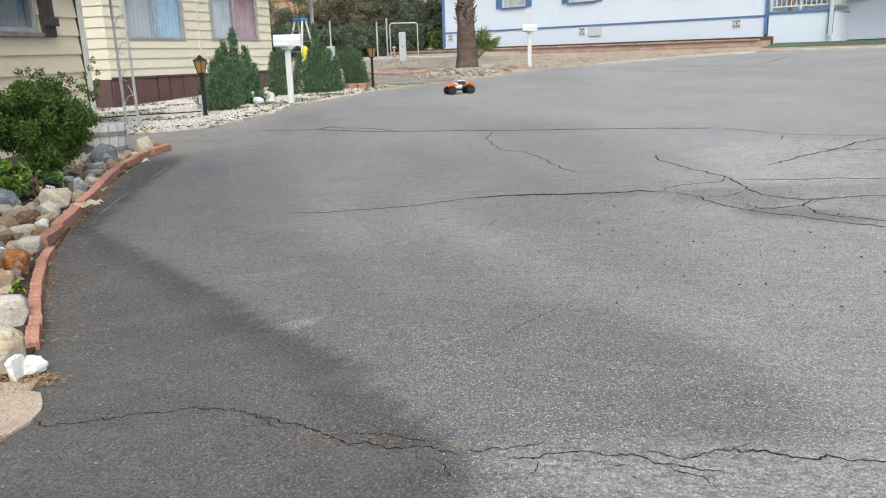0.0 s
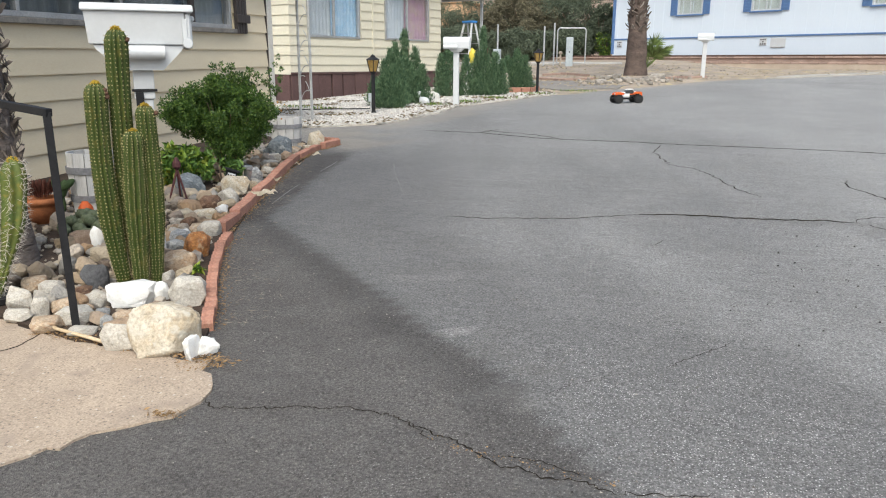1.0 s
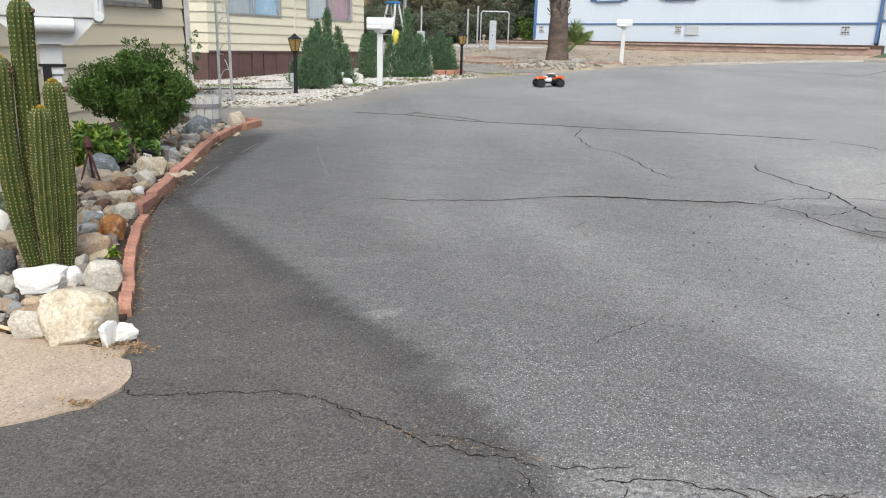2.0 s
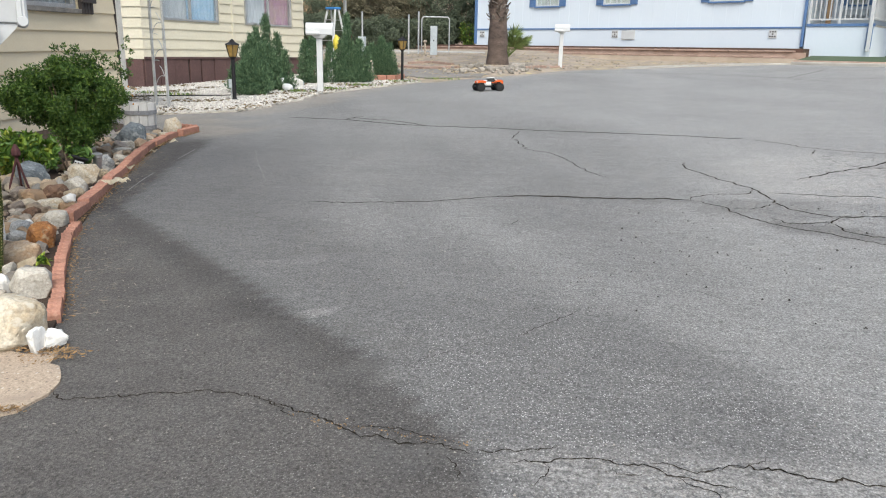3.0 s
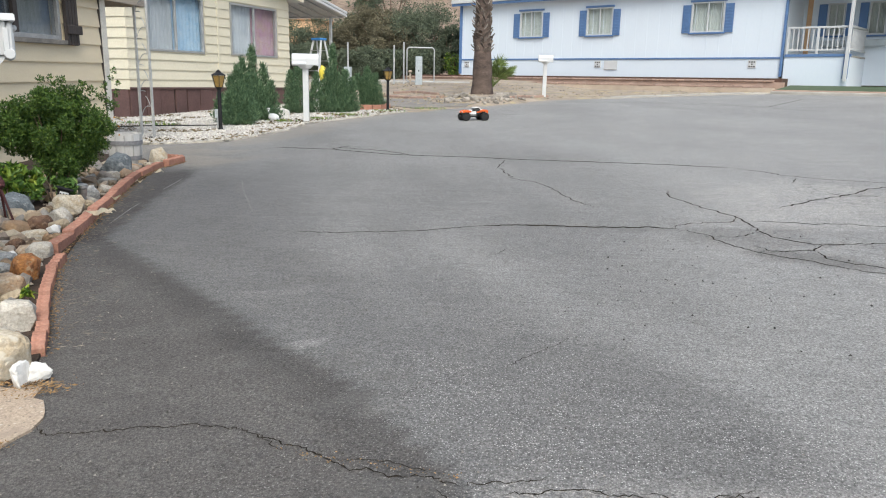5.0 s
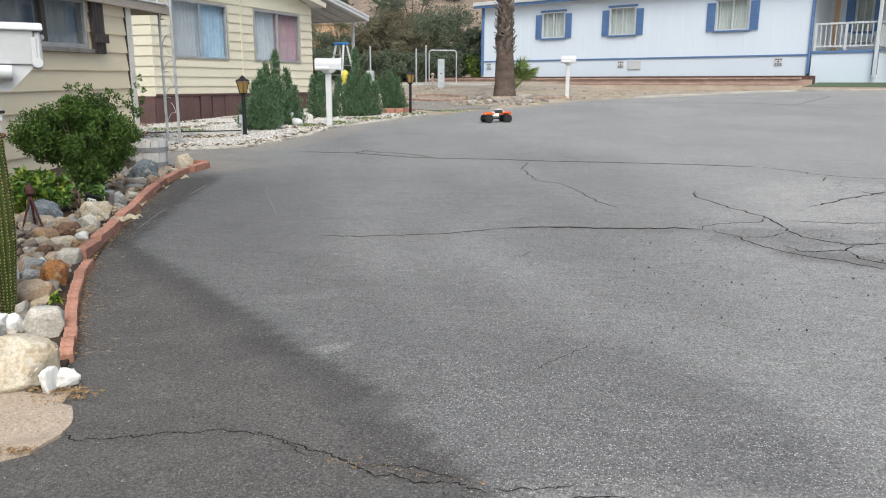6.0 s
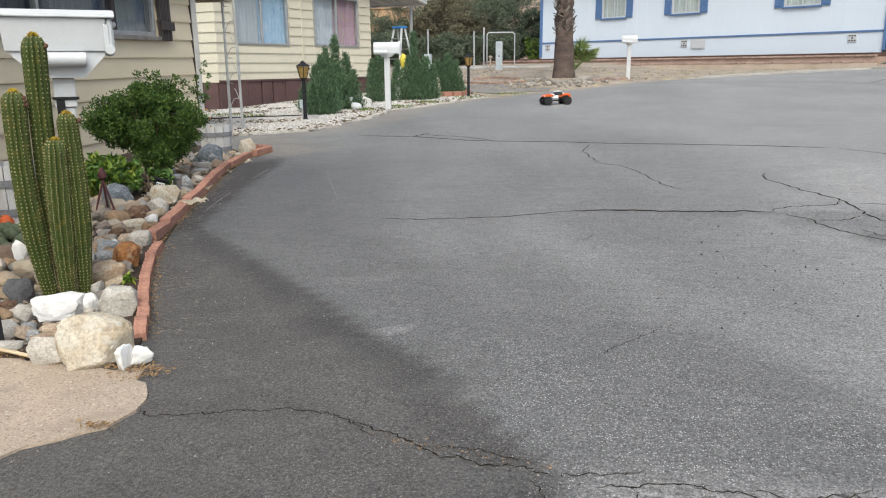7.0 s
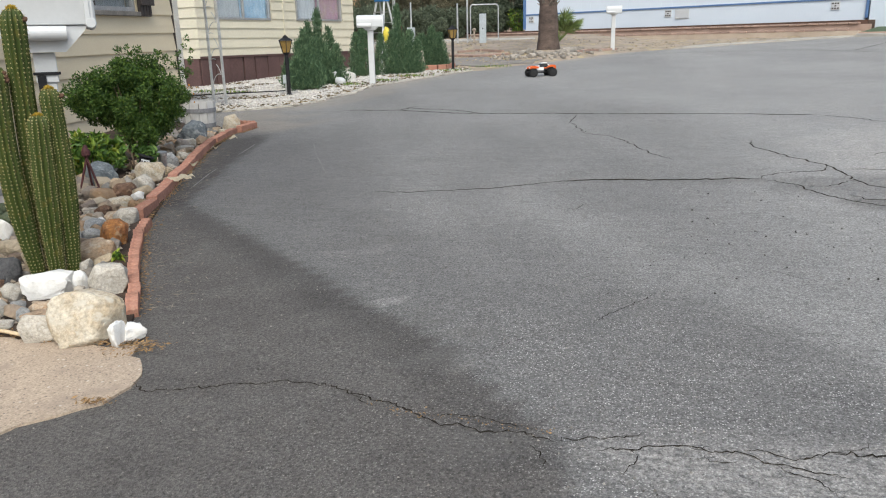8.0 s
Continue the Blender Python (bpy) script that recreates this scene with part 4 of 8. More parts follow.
lap_siding(th, TL - 0.13, 0.039, 2.1, 0.2286, [(6.44, 10.55, 1.39, 2.3)], TAN)
part("corner_trim", boxed((TL - 0.13, -0.045, 0.0), (TL + 0.005, 0.02, 2.02), 0.006), TRIM_PALE, th)
# Dark strip stands in for the shadow line along the trim.
part("trim_shadow_strip", boxed((TL - 0.148, -0.036, 0.05), (TL - 0.132, -0.01, 2.0)), SHUTTER, th, "narrow dark strip drawn for the shadow gap beside the corner trim")
window_in(th, 6.5, 10.5, 1.44, 2.02, ALU, [CURTAIN_D, CURTAIN_D, UNLIT_SHEET, CURTAIN_M], 0.05, mat('weathered_sill', (0.27, 0.25, 0.22), (0.17, 0.155, 0.14), 8, 0.8, 0.2), mullions=(0.13, 0.47, 0.79))
part("window_post", boxed((9.6, -0.03, 1.49), (9.68, 0.02, 2.0), 0.004), SHUTTER, th, "dark post between the window panes")
for x in (10.56, 6.17):
    sh = part("shutter", boxed((x, -0.06, 1.385), (x + 0.27, -0.032, 2.1), 0.004), SHUTTER, th)
    for k in range(4):
        part("batten", boxed((x + 0.005 + k * 0.067, -0.078, 1.39), (x + 0.058 + k * 0.067, -0.058, 2.095), 0.004), SHUTTER, sh)
    part("cross_rail", boxed((x - 0.012, -0.105, 1.515), (x + 0.3, -0.077, 1.62), 0.006), SHUTTER, sh)
part("porch_ceiling", boxed((TL, -0.04, 2.08), (TL + 1.0, 4.0, 2.1)), TRIMW, th)
part("eave_fascia", boxed((-0.35, -0.13, 1.99), (TL + 1.07, -0.09, 2.105), 0.006), FASCIA, th, "dusty beige eave board")
part("eave_fascia", boxed((TL + 1.03, -0.088, 1.99), (TL + 1.07, 4.0, 2.105), 0.006), FASCIA, th)
part("drip_edge", boxed((-0.35, -0.15, 2.107), (TL + 1.08, 0.0, 2.135), 0.006), WHITE_M, th, "white metal roof edge")

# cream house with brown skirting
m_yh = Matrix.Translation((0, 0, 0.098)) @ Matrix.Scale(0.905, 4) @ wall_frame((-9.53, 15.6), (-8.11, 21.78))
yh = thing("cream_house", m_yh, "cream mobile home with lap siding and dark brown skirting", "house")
YL, YD = 6.27, 13.0
y_win = [(0.6, 2.53, 1.635, 2.95), (3.59, 5.66, 1.645, 2.97)]
wall_with_holes(yh, "wall", YL, 0.82, 3.2, y_win, CREAM, 0.0, 0.1)
part("gable_wall", prism(bmesh.new(), [(0, 3.2), (YL, 3.2), (YL, 3.28), (YL / 2, 3.83), (0, 3.28)], 0.0, 0.1), CREAM, yh)
for x in (0.0, YL - 0.1):
    part("side_wall", boxed((x, 0.1, 0.82), (x + 0.1, YD, 3.2)), CREAM, yh)
part("back_wall", boxed((0.1, YD - 0.1, 0.82), (YL - 0.1, YD, 3.2)), CREAM, yh)
part("room_floor", boxed((0.1, 0.1, 0.84), (YL - 0.1, YD - 0.1, 0.9)), ROOM, yh)
part("partition", boxed((0.1, 2.5, 0.9), (YL - 0.1, 2.56, 3.2)), ROOM, yh)
part("roof", gable(bmesh.new(), YL, YD, 3.3, 0.55, 0.35, 0.12, "y"), ROOFING, yh)
lap_siding(yh, YL, 0.775, 3.2, 0.2225, [(0.55, 2.58, 1.59, 3.0), (3.54, 5.71, 1.6, 3.02), (3.04, 3.12, 0, 9)], CREAM)
z = 0.775
while z < 3.1:
    for x, s in ((0.0, -1), (YL, 1)):
        bm = bmesh.new()
        prism(bm, [(x, z), (x + s * 0.03, z), (x + s * 0.03, z + 0.012), (x + s * 0.006, z + 0.234), (x, z + 0.234)], -0.02, 4.0)
        part("siding_board", bm, CREAM, yh)
    z += 0.2225
part("centre_batten", boxed((3.04, -0.04, 0.83), (3.12, 0.0, 3.7), 0.004), CREAM, yh)
window_in(yh, *y_win[0], ALU, [CURTAIN, CURTAIN_B], 0.05)
window_in(yh, *y_win[1], ALU, [CURTAIN, CURTAIN_P], 0.05)
part("fascia", prism(bmesh.new(), [(-0.35, 3.24), (YL / 2, 3.85), (YL + 0.35, 3.24), (YL + 0.35, 3.37), (YL / 2, 3.98), (-0.35, 3.37)], -0.33, -0.302), TRIMW, yh)
part("base_band", boxed((-0.02, -0.045, 0.775), (YL + 0.02, 0.0, 0.825), 0.004), BROWN, yh)
for k in range(14):
    x = k * 0.4575
    lean = 0.04 if k == 3 else 0.0
    part("skirting_panel", boxed((x + 0.008 + lean, -0.02 - 0.012 * (k % 2), 0.12), (x + 0.45 - lean, 0.02, 0.772), 0.004), BROWN, yh)
for k in range(9):
    part("skirting_panel", boxed((-0.02, 0.03 + k * 0.4575, 0.05), (0.02, 0.47 + k * 0.4575, 0.772), 0.004), BROWN, yh)
    part("skirting_panel", boxed((YL - 0.02, 0.03 + k * 0.4575, 0.15), (YL + 0.02, 0.47 + k * 0.4575, 0.772), 0.004), BROWN, yh)
part("skirting_backing", boxed((0.03, 0.03, 0.1), (YL - 0.03, 4.2, 0.8)), ROOM, yh)
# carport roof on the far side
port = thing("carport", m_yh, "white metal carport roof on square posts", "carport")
tilt = pose(YL - 0.1, 0, 3.74, 0, 9.8, 0)
part("canopy", boxed((0.02, 0.1, 0.0), (3.6, 9.0, 0.05)), GALV, port, m=tilt)
for k in range(18):
    part("deck_rib", boxed((0.05, 0.3 + k * 0.48, -0.035), (3.55, 0.36 + k * 0.48, -0.001)), GALV, port, m=tilt)
for z in (-0.03, 0.07):
    part("gutter", boxed((-0.1, -0.02, z), (3.62, 0.09, z + 0.085), 0.012), WHITE_M, port, m=tilt)
part("end_gutter", boxed((3.6, 0.1, -0.03), (3.7, 9.0, 0.16), 0.012), WHITE_M, port, m=tilt)
for yy in (0.5, 4.5, 8.5):
    part("post", boxed((YL + 3.3, yy, 0.5), (YL + 3.38, yy + 0.08, 3.12), 0.006), WHITE_M, port)

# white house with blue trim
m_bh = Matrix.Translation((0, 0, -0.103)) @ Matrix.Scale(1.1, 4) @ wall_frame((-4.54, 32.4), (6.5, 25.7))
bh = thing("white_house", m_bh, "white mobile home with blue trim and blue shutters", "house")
BL, BD = 12.95, 7.0
b_win = [(3.0, 4.04, 2.83, 3.8), (5.98, 7.02, 2.83, 3.8), (9.96, 11.06, 2.83, 3.8)]
wall_with_holes(bh, "wall", BL, 1.35, 4.2, b_win, WHITE, 0.0, 0.1)
part("side_wall", boxed((0, 0.1, 1.35), (0.1, BD, 4.2)), WHITE, bh)
part("side_wall", boxed((BL - 0.1, 0.1, 1.35), (BL, BD, 4.2)), WHITE, bh)
part("back_wall", boxed((0.1, BD - 0.1, 1.35), (BL + 9, BD, 4.2)), WHITE, bh)
part("room_floor", boxed((0.1, 0.1, 2.0), (BL - 0.1, BD - 0.1, 2.05)), ROOM, bh)
part("partition", boxed((0.1, 2.5, 2.05), (BL - 0.1, 2.56, 4.2)), ROOM, bh)
part("roof", gable(bmesh.new(), BL + 9, BD, 4.3, 0.5, 0.25, 0.1), ROOFING, bh)
part("fascia", boxed((-0.3, -0.3, 4.12), (BL + 9.3, -0.25, 4.22), 0.006), BLUE, bh, "blue fascia board")
part("soffit", boxed((-0.3, -0.25, 4.2), (BL + 9.3, 0.0, 4.23)), WHITE, bh)
part("gutter", boxed((-0.3, -0.34, 4.22), (BL + 9.3, -0.25, 4.36), 0.01), WHITE_M, bh)
part("belt_trim", boxed((0.0, -0.03, 1.965), (BL, 0.0, 2.02), 0.004), BLUE, bh, "narrow blue belt strip")
part("corner_trim", boxed((BL + 0.01, -0.05, 1.42), (BL + 0.08, 0.06, 4.15), 0.006), BLUE, bh)
part("corner_trim", boxed((-0.06, -0.05, 1.42), (0.06, 0.06, 4.15), 0.006), BLUE, bh)
for k in range(30):
    part("panel_groove", boxed((k * 0.43 + 0.2, -0.006, 2.03), (k * 0.43 + 0.212, 0.001, 4.12)), WHITE, bh)
for w in b_win:
    win = window_in(bh, *w, WHITE_M, [CURTAIN_C, CURTAIN_C], 0.045, BLUE)
    part("head_trim", boxed((w[0] - 0.06, -0.06, w[3] + 0.002), (w[1] + 0.06, 0.0, w[3] + 0.07), 0.005), BLUE, win)
    for a in (w[0] - 0.31, w[1] + 0.03):
        s = part("shutter", boxed((a, -0.045, w[2] - 0.02), (a + 0.28, -0.012, w[3] - 0.08), 0.005), BLUE, bh)
        for k in range(8):
            part("louvre", boxed((a + 0.03, -0.058, w[2] + 0.04 + k * 0.1), (a + 0.25, -0.043, w[2] + 0.09 + k * 0.1), 0.004), BLUE, s)
for x in (0.35, 6.52, 12.1):
    v = part("vent", boxed((x - 0.13, -0.025, 1.68), (x + 0.13, 0.0, 1.93), 0.006), WHITE_M, bh)
    for i in range(3):
        for j in range(3):
            if (i + j) % 2 == 0 or i == 1:
                part("vent_hole", boxed((x - 0.1 + i * 0.075, -0.029, 1.71 + j * 0.07), (x - 0.05 + i * 0.075, -0.024, 1.75 + j * 0.07)), SHUTTER, v)
part("access_panel", boxed((6.78, -0.02, 1.6), (7.32, 0.0, 1.93), 0.01), WHITE_M, bh)
part("access_handle", tube(bmesh.new(), [(6.84, -0.02, 1.66), (6.86, -0.05, 1.63), (7.22, -0.05, 1.63), (7.24, -0.02, 1.66)], 0.008, 6), GALV, bh)
part("satellite_dish", lathe(bmesh.new(), [(0.02, 0.0), (0.15, 0.02), (0.26, 0.07), (0.3, 0.11), (0.29, 0.115), (0.14, 0.035)], 18), GALV, bh, m=pose(0.35, 0.3, 4.75, 75, 0, 20))
part("dish_mast", rod(bmesh.new(), (0.35, 0.35, 4.3), (0.35, 0.35, 4.75), 0.02), GALV, bh)
# porch
part("porch_skirt", boxed((BL + 0.12, 0.0, 1.1), (BL + 1.98, 0.08, 2.02)), WHITE, bh)
part("porch_side_skirt", boxed((BL + 1.9, 0.08, 1.1), (BL + 1.98, 1.9, 2.02)), WHITE, bh)
part("lower_wall", boxed((BL + 1.98, 1.9, 1.2), (BL + 9.0, 2.0, 2.06)), WHITE, bh)
part("porch_band", boxed((BL + 0.12, -0.03, 2.02), (BL + 2.0, 0.1, 2.1), 0.005), BLUE, bh)
part("porch_deck", boxed((BL + 0.12, 0.08, 2.0), (BL + 1.98, 1.9, 2.06)), CONCRETE_PALE, bh)
part("porch_post_trim", boxed((BL + 1.83, -0.05, 1.38), (BL + 1.98, 0.0, 2.02), 0.005), BLUE, bh)
pw = [(BL + 0.75, BL + 1.25, 2.75, 3.75), (BL + 1.95, BL + 2.45, 2.75, 3.75), (BL + 4.2, BL + 5.2, 2.75, 3.75)]
sub = [(a - BL, b - BL, c, d) for a, b, c, d in pw]
back = wall_with_holes(bh, "porch_wall", 9.0, 2.06, 4.2, sub, WHITE, 1.9, 2.0)
back.matrix_basis = pose(BL, 0, 0)
part("porch_door", boxed((BL + 0.12, 1.86, 2.07), (BL + 0.27, 1.9, 4.0), 0.006), PEACH, bh, "pale peach panel beside the porch")
for w in pw:
    win = window_in(bh, *w, WHITE_M, [CURTAIN_C, CURTAIN_C], 0.045, BLUE, y=1.9)
    for a in (w[0] - 0.28, w[1] + 0.03):
        part("shutter", boxed((a, 1.85, w[2] - 0.02), (a + 0.25, 1.89, w[3] - 0.02), 0.005), BLUE, bh)
    part("window_box", boxed((w[0] - 0.1, 1.7, w[2] - 0.35), (w[1] + 0.1, 1.89, w[2] - 0.15), 0.01), GREYPED, bh)
part("porch_rail_top", boxed((BL + 0.13, 0.0, 2.86), (BL + 1.98, 0.07, 2.92), 0.006), WHITE_M, bh)
part("porch_side_rail", boxed((BL + 1.91, 0.07, 2.86), (BL + 1.98, 1.88, 2.92), 0.006), WHITE_M, bh)
part("porch_side_rail", boxed((BL + 1.925, 0.07, 2.2), (BL + 1.965, 1.88, 2.25), 0.005), WHITE_M, bh)
for k in range(12):
    part("baluster", boxed((BL + 1.93, 0.15 + k * 0.145, 2.25), (BL + 1.96, 0.18 + k * 0.145, 2.86)), WHITE_M, bh)
part("porch_rail_bottom", boxed((BL + 0.13, 0.015, 2.2), (BL + 1.98, 0.055, 2.25), 0.005), WHITE_M, bh)
for k in range(13):
    if k % 6 == 0:
        part("rail_post", boxed((BL + 0.14 + k * 0.142, 0.0, 2.1), (BL + 0.21 + k * 0.142, 0.07, 2.92), 0.005), WHITE_M, bh)
    else:
        part("baluster", boxed((BL + 0.16 + k * 0.142, 0.02, 2.25), (BL + 0.19 + k * 0.142, 0.05, 2.86)), WHITE_M, bh)
for x in (1.87, 5.2):
    part("column", boxed((BL + x, -0.12, 1.3), (BL + x + 0.1, -0.052, 4.2), 0.008), WHITE_M, bh)

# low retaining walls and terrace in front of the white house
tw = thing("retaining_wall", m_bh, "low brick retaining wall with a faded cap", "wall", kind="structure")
part("wall_core", boxed((-3.0, -1.75, 0.5), (BL + 0.4, -1.5, 1.06)), mat("stained_footing", (0.52, 0.43, 0.345), (0.4, 0.325, 0.26), 1.5, 0.95, 0.4), tw)
part("lower_terrace", boxed((-3.0, -1.5, 0.5), (BL + 0.4, -0.75, 1.04)), DIRT, tw)
part("upper_core", boxed((-3.0, -0.75, 0.5), (BL + 0.4, -0.6, 1.24)), PINK, tw)
part("upper_terrace", boxed((-3.0, -0.6, 0.5), (BL + 0.3, 3.0, 1.36)), mat("dark_mulch", (0.11, 0.065, 0.05), (0.07, 0.045, 0.035), 3, 0.95, 0.5), tw)
brick_me = mesh_of(boxed((0, 0, 0), (0.27, 0.25, 0.055), 0.008), "cap_brick", PINK)
for k in range(56):
    part("cap_brick", brick_me, PINK, tw, m=pose(-2.9 + k * 0.285, -1.77 + 0.01 * (k % 3), 1.065, 0, 0, float(rng.normal() * 1.2)))
for k in range(56):
    part("cap_brick", brick_me, PINK, tw, m=pose(-2.9 + k * 0.285, -0.8, 1.245, 0, 0, float(rng.normal() * 1.5)))
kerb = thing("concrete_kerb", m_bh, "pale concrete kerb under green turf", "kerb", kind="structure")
part("kerb", boxed((BL + 0.4, -1.9, 0.4), (BL + 14, -1.65, 0.98), 0.02), CONCRETE_PALE, kerb)
bm = bmesh.new()
o = [(-1.65, 0.5), (-1.65, 1.0), (-0.02, 1.16), (-0.02, 0.5)]
va = [bm.verts.new((BL + 0.4, yy, zz)) for yy, zz in o]
vb = [bm.verts.new((BL + 14, yy, zz)) for yy, zz in o]
for k in range(4):
    bm.faces.new((va[k], va[(k + 1) % 4], vb[(k + 1) % 4], vb[k]))
bm.faces.new(va[::-1])
bm.faces.new(vb)
part("turf", bm, TURF, kerb)
part("turf_border", boxed((BL + 0.4, -1.7, 0.97), (BL + 14, -1.63, 1.02), 0.01), PINK, kerb)
tagged(ground_patch("apron", [(0.9, 22.6), (2.5, 23.85), (5.46, 25.78), (7.6, 26.8), (9.6, 27.3), (18, 31.4), (17, 32.5), (8.6, 28.0), (4.8, 26.4), (1.8, 24.2)], 0.04, CONCRETE_PALE, 0.06, 0.4, 6), "worn pale concrete strip at the road's far edge", "apron")


# ---- rock garden ----
def on(x, y, up=0.0):
    return lift(x, y) + up


def garden(x, y):
    """Height of the garden's soil."""
    return lift(x, y) + 0.016


# edging bricks: small scalloped ones, then long ones
edge_near = [Vector((-1.885, 2.34, 0)), Vector((-2.027, 2.553, 0)), Vector((-2.167, 2.745, 0)), Vector((-2.307, 2.945, 0)), Vector((-2.457, 3.175, 0)), Vector((-2.577, 3.365, 0)), Vector((-2.69, 3.6, 0))]
edge_far = [Vector((-2.8, 3.7, 0)), Vector((-2.945, 4.05, 0)), Vector((-3.1, 4.41, 0)), Vector((-3.29, 4.84, 0)), Vector((-3.45, 5.24, 0)), Vector((-3.7, 5.83, 0)), Vector((-3.97, 6.5, 0)), Vector((-4.13, 7.1, 0)), Vector((-4.15, 7.68, 0))]


def along(pts, step):
    out, carry = [], 0.0
    for a, b in zip(pts, pts[1:]):
        d = (b - a).length
        s = carry
        while s < d:
            out.append((a.lerp(b, s / d), math.degrees(math.atan2((b - a).y, (b - a).x))))
            s += step
        carry = s - d
    return out


bm = bmesh.new()
o = [(-0.0315, 0.0), (0.0315, 0.0), (0.0315, 0.04), (0.025, 0.051), (0.013, 0.058), (0.0, 0.06), (-0.013, 0.058), (-0.025, 0.051), (-0.0315, 0.04)]
prism(bm, o, -0.024, 0.024)
scallop = mesh_of(bm, "brick", BRICK)
bm = bmesh.new()
top = [(0.19 - 0.38 * k / 36, 0.064 + 0.009 * abs(math.sin(math.pi * k / 6))) for k in range(37)]
prism(bm, [(-0.19, 0.0), (0.19, 0.0)] + top, -0.034, 0.034)
long_brick = mesh_of(bm, "brick", BRICK)
edging = thing("brick_edging", pose(0, 0, 0), "weathered red brick edging round a rock garden", "edging")
for p, a in along(edge_near, 0.065):
    part("brick", scallop, BRICK, edging, m=pose(p.x + 0.011 + rng.normal() * 0.0012, p.y + 0.005, on(p.x, p.y) - 0.006 + rng.normal() * 0.0015, rng.normal() * 1.5, rng.normal(), a + rng.normal() * 1.5))
for p, a in along(edge_far, 0.392):
    part("brick", long_brick, BRICK, edging, m=pose(p.x + 0.19 * math.cos(radians(a)), p.y + 0.19 * math.sin(radians(a)), on(p.x, p.y) + 0.002 + rng.normal() * 0.004, rng.normal() * 1.5, rng.normal(), a + rng.normal()))
for k in range(4):
    x, y = -4.29 - 0.065 * k, 7.96 + 0.02 * k
    part("brick", scallop, BRICK, edging, m=pose(x, y, on(x, y) - 0.002, 3, -2, -17))


EDGE_LINE = along(edge_near + edge_far, 0.02)


def stone(me, x, y, size, label, turn=0.0, up=0.0, group="", tilt=0.0):
    ob = new("boulder", me)
    ob.matrix_basis = Matrix.Translation((x, y, garden(x, y) + up + size[2] * 0.28)) @ Euler((tilt, tilt * 0.5, turn)).to_matrix().to_4x4() @ Matrix.Diagonal((*size, 1))
    return tagged(ob, label, "rock", group)


BOULDERS = []


def boulder(mt, x, y, w, h, label, corners=18, deep=0.78, turn=0.75, worn=0.05, rough=0.07):
    """A single larger rock, w across and h high above the soil; its shape follows from its number in the row."""
    i = len(BOULDERS)
    stone(rock_mesh("boulder", mt, 143 + 3 * i, corners, (1, 1, 1), worn, 2, rough), x, y, (w * 0.92, w * deep * 0.92, h / 0.8), label, turn)
    BOULDERS.append((x, y, w * 0.4))


boulder(ROCK_CREAM, -1.88, 2.11, 0.285, 0.18, "large cream boulder with rusty stains beside the walkway", 15, 0.72, 0.8, 0.05, 0.09)
boulder(ROCK_WHITE, -2.366, 2.48, 0.24, 0.105, "bright white quartz rock at the foot of the cactus", 30, 0.6, 0.7, 0.08, 0.14)
boulder(ROCK_WHITE, -2.29, 2.555, 0.1, 0.085, "small white quartz rock below the cactus", 26, 0.8, 0.75, 0.08, 0.1)
boulder(ROCK_PALE, -2.134, 2.555, 0.176, 0.128, "rounded pale boulder against the brick edging", 30, 0.8, 0.6, 0.09)
boulder(ROCK_WHITE, -1.726, 2.065, 0.085, 0.08, "chalky white rock at the end of the edging", 12, 0.8, 0.9, 0.05, 0.14)
boulder(ROCK_WHITE, -1.7, 2.12, 0.09, 0.055, "small ragged white rock at the end of the edging", 11, 0.7, 0.7, 0.04, 0.18)
boulder(ROCK_PALE, -2.055, 2.075, 0.16, 0.095, "greyish angular stone leaning on the large boulder", 10, 0.7, 0.5, 0.025, 0.06)
boulder(ROCK_TAN, -2.486, 2.93, 0.19, 0.115, "tan angular rock among smaller stones", 13, 0.75, 0.9, 0.03, 0.1)
boulder(ROCK_ORANGE, -2.6, 3.22, 0.166, 0.135, "rusty orange rock beside the edging", 13, 0.8, 0.7, 0.03, 0.12)
boulder(ROCK_PALE, -2.405, 2.745, 0.085, 0.075, "small pale angular stone beside the cactus", 11)
boulder(ROCK_PALE, -2.83, 3.63, 0.155, 0.09, "pale grey oval stone near the edging", 34, 0.7, 0.7, 0.12, 0.04)
boulder(ROCK_TAN, -2.945, 3.67, 0.12, 0.06, "tan flat stone near the edging", 18, 0.8)
boulder(ROCK_BROWN, -3.056, 3.73, 0.115, 0.085, "brown pitted stone among the rocks", 13)
boulder(ROCK_GREY, -2.914, 3.46, 0.134, 0.068, "grey rounded stone behind the orange rock", 22, 0.8, 0.7, 0.08)
boulder(ROCK_GREY, -2.783, 3.267, 0.12, 0.068, "grey angular stone beside the orange rock", 13)
boulder(ROCK_WHITE, -2.935, 3.54, 0.068, 0.055, "small white stone among the rocks", 13)
boulder(ROCK_CREAM, -3.141, 4.0, 0.175, 0.075, "cream flat stone near the edging", 16, 0.7)
boulder(ROCK_WHITE, -3.156, 4.2, 0.094, 0.055, "small white stone near the edging", 12)
boulder(ROCK_BROWN, -3.33, 4.32, 0.185, 0.092, "dark brown flat rock among stones", 13, 0.7)
boulder(ROCK_TAN, -3.57, 4.53, 0.1, 0.082, "small tan stone before the grey boulder", 12)
boulder(ROCK_PALE, -3.305, 4.49, 0.163, 0.11, "grey-white angular stone near the edging", 12, 0.75, 0.8, 0.03, 0.1)
boulder(ROCK_CREAM, -3.485, 4.82, 0.24, 0.142, "rough tan boulder near the edging", 20, 0.72, 0.7, 0.04, 0.1)
boulder(ROCK_BLUE, -3.8, 4.69, 0.244, 0.175, "blue-grey angular boulder below the shrub", 14, 0.75, 0.7, 0.04, 0.07)
